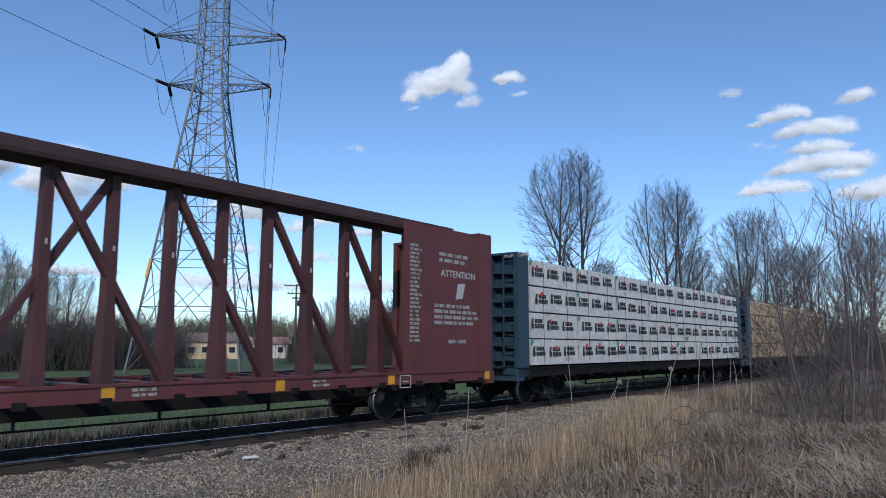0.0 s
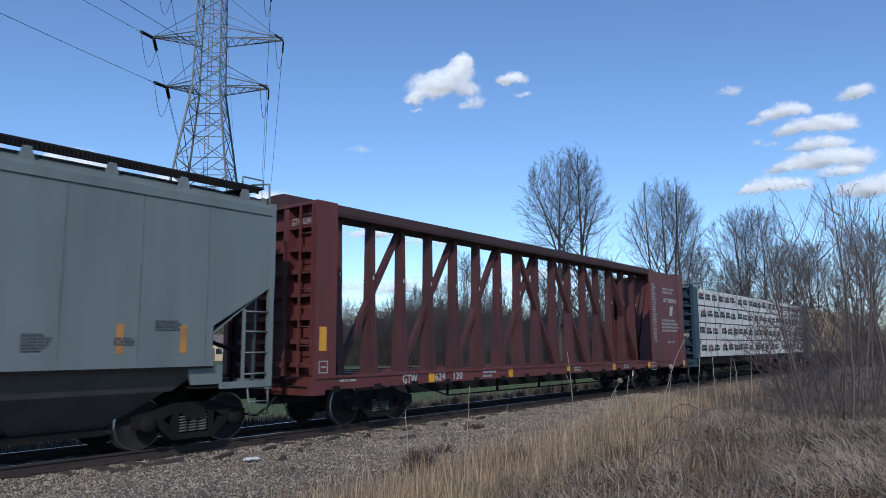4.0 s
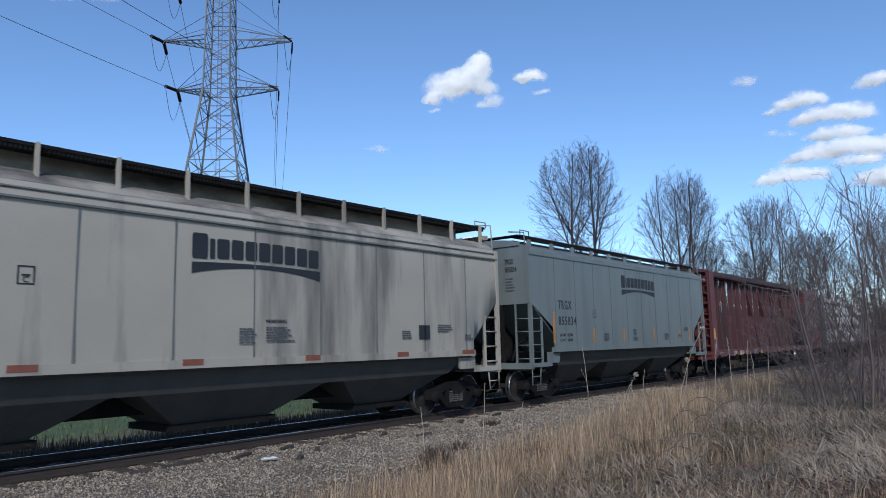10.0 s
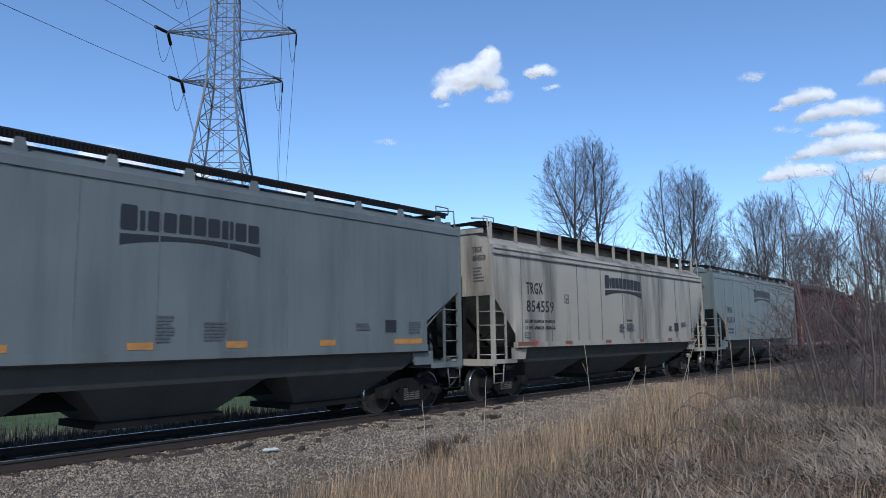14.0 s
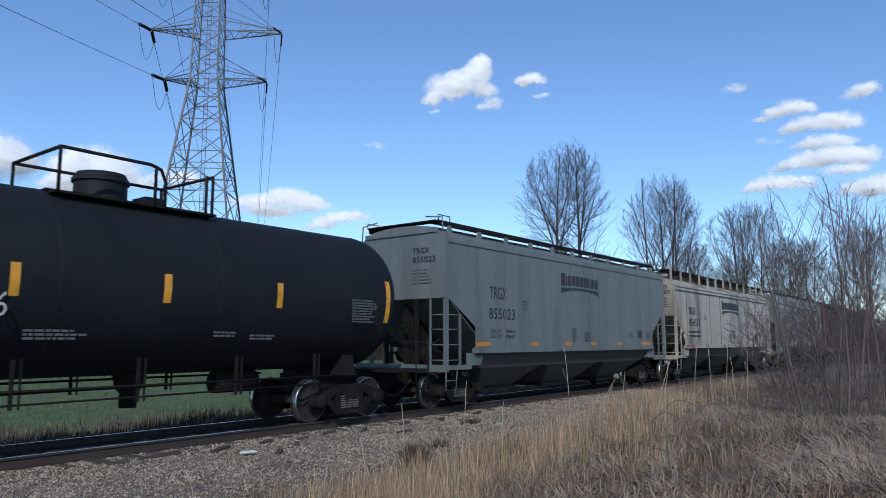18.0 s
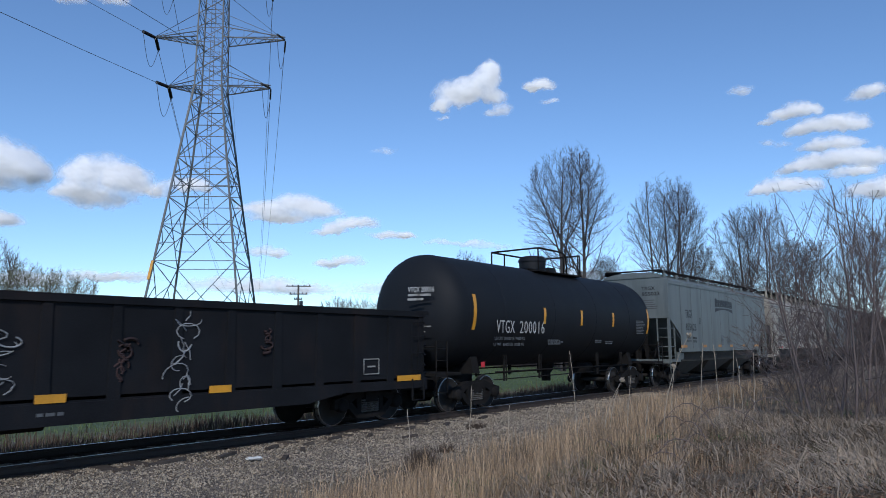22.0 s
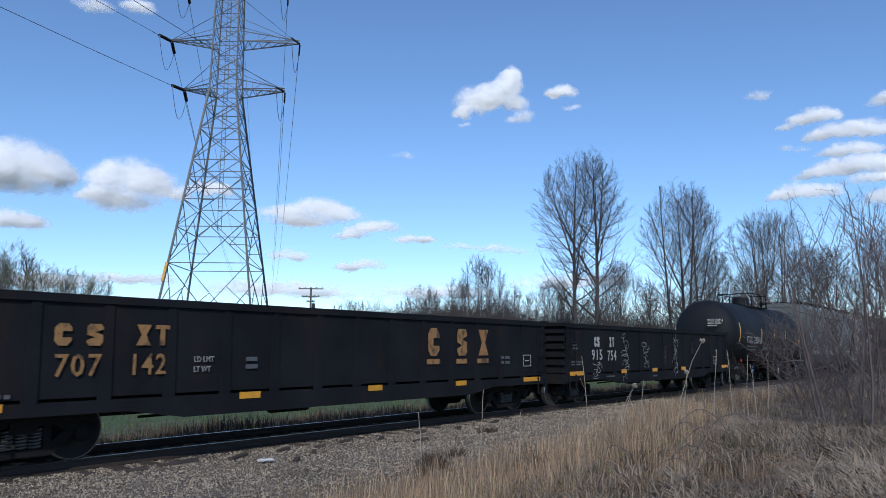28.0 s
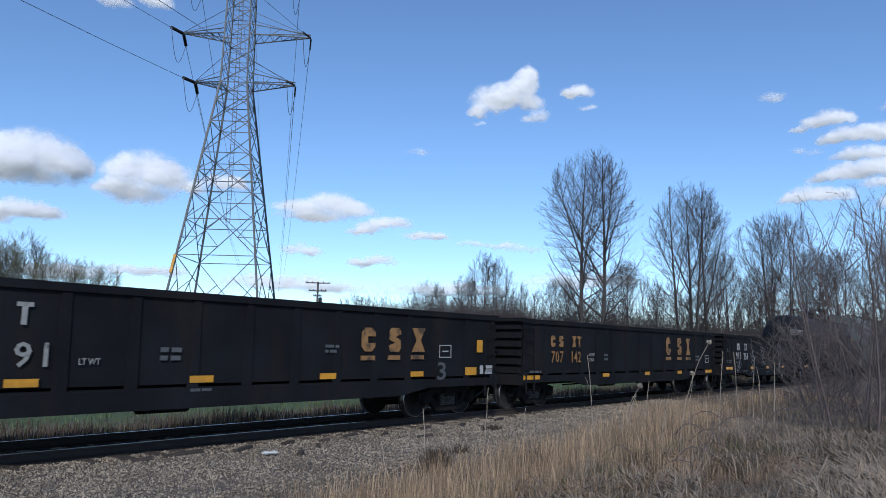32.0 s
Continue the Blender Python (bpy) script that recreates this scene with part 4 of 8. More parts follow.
def ladder(car, x, y0, y1, z0, z1, n, material, name="ladder", along="y", r=0.016):
    m = M()
    a, b = (((x, y0), (x, y1)) if along == "y" else ((x + y0, y1), (x + y0 + 0.42, y1)))
    for p in (a, b):
        m.beam((*p, z0), (*p, z1), 0.05, 0.03)
    for k in range(n):
        z = z0 + (z1 - z0) * (k + 0.5) / n
        m.tube([(*a, z), (*b, z)], r, 5)
    return part(name, m, material, car)


def hopper(centre, half, paint, style, label):
    """Covered hopper: straight or curved sides, sloped ends over open platforms, chutes below, running board on the roof."""
    car = car_thing("covered_hopper_car", label, centre)
    L, W, zs, zc, zt = half, 1.6, 1.47, 2.96, 4.52
    curved = style == "curved"
    ze = 4.18 if curved else 4.50
    # roof and side section in y, z
    if curved:
        sec = [(-W + 0.03, zs), (-W, 2.4), (-W + 0.01, 3.6), (-W + 0.03, ze), (-W + 0.10, ze + 0.16), (-W + 0.26, ze + 0.31), (-W + 0.5, ze + 0.42), (-0.6, 4.72), (0, 4.76)]
    else:
        sec = [(-W, zs), (-W, 2.6), (-W, 3.6), (-W, ze - 0.12), (-W, ze), (-W + 0.2, ze + 0.14), (-1.0, 4.84), (-0.5, 4.9), (0, 4.92)]
    full = sec + [(-y, z) for y, z in sec[-2::-1]]
    rings = []
    cut, leg = (1.12, 0.36) if curved else (1.3, 0.7)
    xs = [-L + cut + (2 * L - 2 * cut) * i / 22 for i in range(23)]
    ends = [L - cut * (1 - f) for f in (0.001, 0.25, 0.5, 0.75, 1.0)]
    for x in [-q for q in ends[::-1]] + xs + ends:
        # beyond a short upright edge the foot of the wall rises along the sloped end sheets
        over = (abs(x) - (L - cut)) / cut
        foot = zs if over <= 0.0005 else zs + leg + over * (zc - zs - leg)
        ring = []
        for y, z in full:
            ring.append((x, y, max(z, foot)))
        rings.append(ring)
    body = M()
    body.loft(rings, smooth=curved, closed=False, caps=False)
    for s in (0, -1):
        ring = rings[s]
        body.add(ring, [tuple(range(len(ring)))])
    # sloped end sheets inside
    part("body", body, paint, car)
    for s in (-1, 1):
        part("end_slope_sheet", M().prism([(s * (L - 0.02), zc), (s * (L - 0.02), zc + 0.03), (s * (L - 2.0), zs + 0.04), (s * (L - 2.0), zs + 0.01)], -W + 0.03, W - 0.03, "y"), paint, car)
    # rib seams on the sides
    seams = 10 if not curved else 9
    for s in (-1, 1):
        for k in range(seams):
            x = -L + 1.45 + (2 * L - 2.9) * k / (seams - 1)
            top = ze - 0.14
            part("side_seam", M().prism([(x - 0.014, zs + 0.12), (x + 0.014, zs + 0.12), (x + 0.01, top), (x - 0.01, top)], s * (W + 0.008), s * (W - 0.005), "y"), SEAM, car)
        # side sill
        part("side_sill", M().prism([(-L + cut, zs - 0.02), (L - cut, zs - 0.02), (L - cut, zs + 0.13), (-L + cut, zs + 0.13)], s * (W - 0.1), s * (W + 0.03), "y"), paint, car)
        part("sill_edge", M().box(-L + 1.3, L - 1.3, min(s * (W - 0.12), s * (W + 0.035)), max(s * (W - 0.12), s * (W + 0.035)), zs - 0.055, zs - 0.02), UNDER, car)
        # eave moulding
        e0 = ze - 0.13
        part("eave_rail", M().box(-L, L, min(s * (W - 0.02), s * (W + 0.03)), max(s * (W - 0.02), s * (W + 0.03)), e0, e0 + 0.035 if curved else ze + 0.02), SEAM if curved else paint, car)
    # end posts and gussets
    for e in (-1, 1):
        for s in (-1, 1):
            part("corner_post", M().box(min(e * (L + 0.05), e * (L - 0.07)), max(e * (L + 0.05), e * (L - 0.07)), min(s * (W - 0.09), s * (W + 0.02)), max(s * (W - 0.09), s * (W + 0.02)), zc - 0.05, ze + 0.12), paint, car)
            part("end_panel_post", M().box(min(e * (L + 0.012), e * (L - 0.05)), max(e * (L + 0.012), e * (L - 0.05)), s * 0.62 - 0.05, s * 0.62 + 0.05, zc - 0.03, ze + 0.1), paint, car)
            # support of the end: plate and platform
            xs = e * (L - 1.45)
            part("bolster_plate", M().prism([(xs - e * 0.3, zs - 0.02), (xs - e * 0.2, 1.12), (xs + e * 0.42, 1.12), (xs + e * 0.42, zs - 0.02)], s * (W - 0.12), s * (W - 0.06), "y"), paint, car)
        part("end_sill", M().box(min(e * (L - 0.12), e * (L + 0.05)), max(e * (L - 0.12), e * (L + 0.05)), -W, W, 0.98, 1.16), paint, car)
        part("end_platform", M().box(min(e * (L - 1.6), e * (L - 0.1)), max(e * (L - 1.6), e * (L - 0.1)), -W + 0.1, W - 0.1, 1.05, 1.09), UNDER, car)
        for s in (-1, 1):
            y = s * (W - 0.02)
            lx = e * (L - 0.06)
            part("side_platform_rail", M().box(min(e * (L - 1.1), e * L), max(e * (L - 1.1), e * L), y - 0.04, y + 0.04, 1.03, 1.15), paint, car)
            m = M()
            a, b = e * (L - 0.02), e * (L - 0.62)
            m.beam((a, y, 1.03), (a, y, 3.05), 0.11, 0.09)
            m.beam((b, y, 1.15), (b, y, 2.5), 0.06, 0.04)
            for z in (1.28, 1.68, 2.08, 2.46):
                m.tube([(a, y, z), (b, y, z)], 0.017, 5)
            part("side_ladder", m, paint, car, "steel corner ladder")
            st = M().tube([(a, y, 1.03), (a, y, 0.52), (a - e * 0.42, y, 0.52), (a - e * 0.48, y, 1.03)], 0.018, 5).tube([(a, y, 0.76), (a - e * 0.44, y, 0.76)], 0.014, 5)
            part("stirrup_step", st, paint, car)
            m = M()
            x1 = e * (L + 0.0)
            m.beam((x1, y - s * 0.5, 1.05), (x1, y - s * 0.5, 3.0), 0.05, 0.04)
            for z in (1.28, 1.68, 2.08, 2.46):
                m.tube([(x1, y, z), (x1, y - s * 0.5, z)], 0.017, 5)
            part("end_ladder", m, paint, car, "steel end ladder")
        part("brake_pipe", M().tube([(e * (L + 0.02), -0.9, 1.2), (e * (L - 0.3), -0.9, 1.7), (e * (L - 0.9), -0.9, 1.9)], 0.04, 6), UNDER, car)
        # added dark plate: blocks the view through the end, standing in for its shade
        part("end_shade_plate", M().prism([(e * (L - 0.25), 1.06), (e * (L - 2.6), 1.06), (e * (L - 0.25), 2.9)], -0.06, 0.06, "y"), UNDER, car)
        for q in (-0.55, 0.55):
            part("end_brace", M().beam((e * (L - 0.1), q, 1.1), (e * (L - 0.05), q, 2.98), 0.09), UNDER, car)
    for e in (-1, 1):
        part("end_roof_beam", M().box(min(e * (L - 0.05), e * (L + 0.05)), max(e * (L - 0.05), e * (L + 0.05)), -W + 0.3, W - 0.3, 4.66, 4.78), paint, car)
        part("end_floor_beam", M().box(min(e * (L - 0.04), e * (L + 0.02)), max(e * (L - 0.04), e * (L + 0.02)), -W + 0.05, W - 0.05, zc - 0.06, zc + 0.05), paint, car)
    bw = M().lathe([(0.26, 0.0), (0.28, 0.02), (0.26, 0.04)], (-L - 0.14, -0.3, 2.2), "x", 20)
    for k in range(3):
        w = k * math.pi / 3
        bw.beam((-L - 0.12, -0.3 + 0.26 * math.cos(w), 2.2 + 0.26 * math.sin(w)), (-L - 0.12, -0.3 - 0.26 * math.cos(w), 2.2 - 0.26 * math.sin(w)), 0.025)
    part("brake_wheel", bw, UNDER, car)
    part("air_reservoir", M().lathe([(0.0, -0.5), (0.2, -0.48), (0.22, -0.4), (0.22, 0.4), (0.2, 0.48), (0.0, 0.5)], (-L + 0.8, 0.2, 1.4), "y", 14), UNDER, car)
    part("centre_sill", M().box(-L, L, -0.25, 0.25, 0.62, 0.98), UNDER, car)
    # discharge chutes: three funnels
    inner, clear = (2.3, 1.25) if curved else (2.04, 0.98)
    cuts = (-L + 1.75, -inner, inner, L - 1.75)
    ring0 = [(-L + 1.36, -W + 0.04, zs), (L - 1.36, -W + 0.04, zs), (L - 1.36, W - 0.04, zs), (-L + 1.36, W - 0.04, zs)]
    ring1 = [(-L + 1.9, -W + 0.3, 1.02), (L - 1.9, -W + 0.3, 1.02), (L - 1.9, W - 0.3, 1.02), (-L + 1.9, W - 0.3, 1.02)]
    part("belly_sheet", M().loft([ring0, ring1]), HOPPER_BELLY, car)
    for a, b in zip(cuts, cuts[1:]):
        c = (a + b) / 2
        t0 = [(a + 0.25, -W + 0.3, 1.03), (b - 0.25, -W + 0.3, 1.03), (b - 0.25, W - 0.3, 1.03), (a + 0.25, W - 0.3, 1.03)]
        q = (b - a) / 2 - clear
        if abs(c) > 1:
            q = max(0.7, q)
        t1 = [(c - q, -0.62, 0.42), (c + q, -0.62, 0.42), (c + q, 0.62, 0.42), (c - q, 0.62, 0.42)]
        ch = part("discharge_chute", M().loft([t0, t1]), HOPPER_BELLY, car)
        part("outlet_gate", M().box(c - q - 0.15, c + q + 0.15, -0.72, 0.72, 0.30, 0.42), UNDER, ch)
        part("gate_shaft", M().tube([(c + q, -0.95, 0.36), (c + q, 0.95, 0.36)], 0.03, 6), UNDER, ch)
    # running board
    if curved:
        zb = 5.0
        for s in (-1, 1):
            part("running_board", M().box(-L + 0.1, L - 0.1, min(s * 0.6, s * 1.28), max(s * 0.6, s * 1.28), zb - 0.035, zb), GRATE, car, "perforated steel running board")
            part("board_edge", M().box(-L + 0.1, L - 0.1, s * 1.29 - 0.01, s * 1.29 + 0.01, zb - 0.05, zb + 0.01), UNDER, car)
            for k in range(13):
                x = -L + 0.35 + (2 * L - 0.7) * k / 12
                part("board_support", M().beam((x, s * 1.33, 4.46), (x, s * 1.32, zb + 0.02), 0.09, 0.05), paint, car)
    else:
        zb = 5.0
        for s in (-1, 1):
            part("running_board", M().box(-L + 0.05, L - 0.05, min(s * 0.8, s * 1.3), max(s * 0.8, s * 1.3), zb - 0.03, zb), GRATE, car, "perforated steel running board")
            for k in range(11):
                x = -L + 0.5 + (2 * L - 1.0) * k / 10
                part("board_support", M().prism([(x - 0.12, 4.66), (x + 0.12, 4.66), (x + 0.06, 4.88), (x - 0.06, 4.88)], s * 1.35, s * 1.29, "y"), paint, car)
    m = M()
    for k in range(int(2 * L / 0.07) - 3):
        x = -L + 0.1 + 0.07 * k
        for s in (-1, 1):
            y = s * (1.27 if curved else 1.29)
            m.box(x, x + 0.045, y - 0.015, y + 0.015, zb - 0.15 if not curved else zb - 0.12, zb - 0.01)
    tagged(part("board_grating", m, UNDER, car), kind="stuff")
    hw = 0.74 if curved else 0.6
    part("hatch_trough", M().box(-L + 0.7, L - 0.7, -hw, hw, 4.66, zb - 0.04), ROOF_GRIME if curved else GRATE, car, "long grimy roof hatch trough")
    if curved:
        sheet = [(y - 0.004, z + 0.006) for y, z in sec[4:]]
        sheet += [(-y, z) for y, z in sheet[-2::-1]]
        part("roof_sheet", M().loft([[(x, y, z) for y, z in sheet] for x in (-L + 0.01, -L / 2, 0, L / 2, L - 0.01)], closed=False, caps=False), ROOF_GRIME, car, "roof sheet black with soot")
        for s in (-1, 1):
            part("eave_seam", M().box(-L, L, min(s * (W - 0.06), s * (W - 0.005)), max(s * (W - 0.06), s * (W - 0.005)), ze + 0.03, ze + 0.055), SEAM, car)
    for e in (-1, 1):
        part("crossover_board", M().box(min(e * (L - 0.35), e * (L + 0.02)), max(e * (L - 0.35), e * (L + 0.02)), -1.25, 1.25, zb - 0.03, zb), UNDER, car)
        for s in (-1, 1):
            m = M()
            m.tube([(e * (L - 0.02), s * 1.5, ze), (e * (L - 0.02), s * 1.45, zb + 0.05), (e * (L - 0.02), s * 0.9, zb + 0.12)], 0.022, 5)
            m.tube([(e * (L - 0.55), s * 1.3, zb), (e * (L - 0.55), s * 1.3, zb + 0.14), (e * (L - 0.05), s * 1.3, zb + 0.14), (e * (L - 0.05), s * 1.3, zb)], 0.018, 5)
            part("roof_grab_iron", m, paint, car)
    running_gear(car, L, 1.3, 0.62)
    return car


def emblem(car, x, z, w, y=-1.604):
    """A maker's name drawn as plain upright blocks over a curved stroke; z: the stroke's top at its ends."""
    h, x0 = w * 0.125, x
    plain = [(0.08, 0), (0.92, 0), (1, 0.1), (1, 0.9), (0.92, 1), (0.08, 1), (0, 0.9), (0, 0.1)]
    for k in range(10):
        ww = w * (0.105 if k == 0 else 0.034 if k == 1 else 0.088)
        z0 = z + w * 0.02 + w * 0.015 * math.sin(math.pi * (k + 0.5) / 10)
        tall = h * (1.25 if k == 0 else 1)
        part("emblem_block", M().prism([(x0 + ww * a, z0 + tall * b) for a, b in plain], y - 0.003, y + 0.003, "y"), BLACK_MARK, car)
        x0 += ww + w * 0.016
    n = 16
    top = [(x + w * k / n, z + w * 0.012 * math.sin(math.pi * k / n)) for k in range(n + 1)]
    low = [(x + w * k / n, z - w * 0.07 + w * 0.055 * math.sin(math.pi * k / n) ** 0.8) for k in range(n + 1)]
    m = M().loft([[(*low[k][:1], y - 0.003, low[k][1]), (top[k][0], y - 0.003, top[k][1]), (top[k][0], y + 0.003, top[k][1]), (low[k][0], y + 0.003, low[k][1])] for k in range(n + 1)])
    part("emblem_stroke", m, BLACK_MARK, car, "dark curved stroke under an emblem")


def plates(car, rows, material, y=-1.62):
    """Reflective sheets, one part each: (x, z, width, height)."""
    for x, z, w, h in rows:
        part("reflector_strip", M().box(x - w / 2, x + w / 2, y - 0.004, y + 0.004, z, z + h), material, car)


def frame_mark(car, x, z, w, h, material, y=-1.616, t=0.02, name="stencil_frame"):
    m = M()
    for x0, x1, z0, z1 in ((x, x + w, z, z + t), (x, x + w, z + h - t, z + h), (x, x + t, z, z + h), (x + w - t, x + w, z, z + h), (x + w * 0.25, x + w * 0.75, z + h * 0.45, z + h * 0.55)):
        m.box(x0, x1, y - 0.003, y + 0.003, z0, z1)
    part(name, m, material, car)


# grey hopper with numbered side
def end_print(car, half, number, y, w):
    lettering("end_mark", "TRGX", 0.22, BLACK_MARK, car, -half - 0.012, y, 4.12, facing="x", width=w * 0.75)
    lettering("end_number", number, 0.22, BLACK_MARK, car, -half - 0.012, y, 3.88, facing="x", width=w)
    m, rnd = M(), random.Random(7)
    for k in range(5):
        z = 3.66 - 0.09 * k
        m.box(-half - 0.014, -half - 0.008, y + rnd.uniform(0, 0.1) - w * rnd.uniform(0.7, 1.0), y, z, z + 0.035)
    part("end_print", m, GREY_MARK, car)


h1 = hopper(-13.48, 7.22, GREY_PAINT, "flat", "grey covered hopper car with clean straight sides")
c = 13.48
lettering("reporting_mark", "TRGX", 0.40, BLACK_MARK, h1, -19.08 + c, -1.604, 2.77, width=0.84, label="black stencilled letters", spacing=1.15)
lettering("car_number", "855834", 0.38, BLACK_MARK, h1, -19.1 + c, -1.604, 2.28, width=1.14, label="black stencilled numbers", spacing=1.15)
lettering("load_limit", "LD LMT  225800", 0.13, BLACK_MARK, h1, -19.03 + c, -1.604, 1.92, width=0.8)
lettering("light_weight", "LT WT   60200", 0.13, BLACK_MARK, h1, -19.03 + c, -1.604, 1.76, width=0.78)
emblem(h1, -14.49 + c, 3.58, 2.95)
frame_mark(h1, -16.8 + c, 2.53, 0.23, 0.27, BLACK_MARK, y=-1.603)
for xx, zz, w, n in ((-16.05, 2.02, 0.46, 6), (-13.7, 2.15, 0.34, 5), (-10.8, 2.0, 0.44, 6), (-8.7, 2.25, 0.5, 4), (-9.4, 1.95, 0.4, 3), (-13.72, 1.86, 0.42, 3)):
    bars("small_print", print_lines(xx + c, zz, w, n, 0.032, int(zz * 100) + n, 1.45), GREY_MARK, h1)
plates(h1, [(-19.38 + c, 1.72, 0.11, 0.95)] + [(x + c, 1.69, 0.125, 0.48) for x in (-16.8, -14.5, -11.85, -9.3, -8.15)], OCHRE_SHEET, -1.605)
end_print(h1, 7.22, "855834", -0.75, 0.42)

# weathered cream hopper
h2 = hopper(-30.42, 8.05, CREAM_PAINT, "curved", "cream-white covered hopper car with dark weathering streaks")
c = 30.42
lettering("reporting_mark", "TRGX", 0.48, BLACK_MARK, h2, -36.77 + c, -1.604, 3.01, width=0.92, label="black stencilled letters", spacing=1.1)
lettering("car_number", "854559", 0.48, BLACK_MARK, h2, -36.78 + c, -1.604, 2.48, width=1.53, label="black stencilled numbers", spacing=1.1)
lettering("load_limit", "LD LMT 223600 LB  101400 KG", 0.13, BLACK_MARK, h2, -36.87 + c, -1.604, 2.16, width=1.68)
lettering("light_weight", "LT WT  62400 LB   28300 KG", 0.13, BLACK_MARK, h2, -36.87 + c, -1.604, 1.97, width=1.68)
emblem(h2, -31.75 + c, 3.32, 2.95)
frame_mark(h2, -34.56 + c, 2.78, 0.24, 0.28, BLACK_MARK, y=-1.603)
lettering("plate_letter", "C", 0.13, BLACK_MARK, h2, -34.49 + c, -1.604, 2.81, width=0.09)
frame_mark(h2, -36.9 + c, 1.72, 0.3, 0.16, GREY_MARK, y=-1.603)
lettering("warning_word", "WARNING", 0.10, BLACK_MARK, h2, -30.15 + c, -1.604, 2.25, width=0.5)
for xx, zz, w, n in ((-30.75, 2.15, 0.42, 6), (-30.15, 2.18, 0.7, 6), (-25.0, 2.25, 0.6, 4), (-26.3, 2.1, 0.35, 4), (-23.9, 2.0, 0.35, 3)):
    bars("small_print", print_lines(xx + c, zz, w, n, 0.03, int(zz * 100) + n), GREY_MARK, h2)
part("data_panel", M().box(-25.69 + c, -25.29 + c, -1.608, -1.598, 1.89, 2.23), BLACK_MARK, h2)
plates(h2, [(x + c, 1.5, w, 0.11) for x, w in ((-36.87, 0.88), (-34.43, 0.42), (-31.7, 0.4), (-29.0, 0.38), (-26.3, 0.38), (-23.8, 0.5))], RUST_SHEET, -1.634)
part("red_sticker", M().box(-36.38 + c, -36.26 + c, -1.64, -1.63, 1.51, 1.63), RED_MARK, h2)
end_print(h2, 8.05, "854559", -0.95, 0.45)

# second grey hopper
h3 = hopper(-47.5, 7.57, GREY_PAINT_OLD, "flat", "grey covered hopper car with streaked dirty sides")
c = 47.5
lettering("reporting_mark", "TRGX", 0.50, BLACK_MARK, h3, -53.06 + c, -1.604, 2.97, width=0.88, label="black stencilled letters", spacing=1.1)
lettering("car_number", "855023", 0.44, BLACK_MARK, h3, -53.1 + c, -1.604, 2.4, width=1.36, label="black stencilled numbers", spacing=1.1)
lettering("load_limit", "102550 KG", 0.13, BLACK_MARK, h3, -52.25 + c, -1.604, 2.02, width=0.52)
lettering("light_weight", "27450 KG", 0.13, BLACK_MARK, h3, -52.25 + c, -1.604, 1.86, width=0.5)
bars("small_print", print_lines(-53.05 + c, 2.12, 0.6, 2, 0.09, 5), GREY_MARK, h3)
emblem(h3, -48.87 + c, 3.53, 2.75)
frame_mark(h3, -51.29 + c, 2.71, 0.24, 0.27, BLACK_MARK, y=-1.603)
for xx, zz, w, n in ((-48.2, 2.2, 0.35, 8), (-47.3, 2.1, 0.5, 6), (-43.6, 2.1, 0.5, 3), (-41.9, 2.15, 0.5, 5)):
    bars("small_print", print_lines(xx + c, zz, w, n, 0.035, int(zz * 100) + n), GREY_MARK, h3)
part("data_panel", M().box(-42.68 + c, -42.32 + c, -1.608, -1.598, 1.9, 2.18), BLACK_MARK, h3)
plates(h3, [(x + c, 1.63, w, 0.12) for x, w in ((-53.4, 0.75), (-50.65, 0.43), (-48.45, 0.45), (-46.6, 0.45), (-44.4, 0.42), (-41.9, 0.95))], OCHRE_SHEET, -1.605)
end_print(h3, 7.57, "855023", -0.45, 0.8)


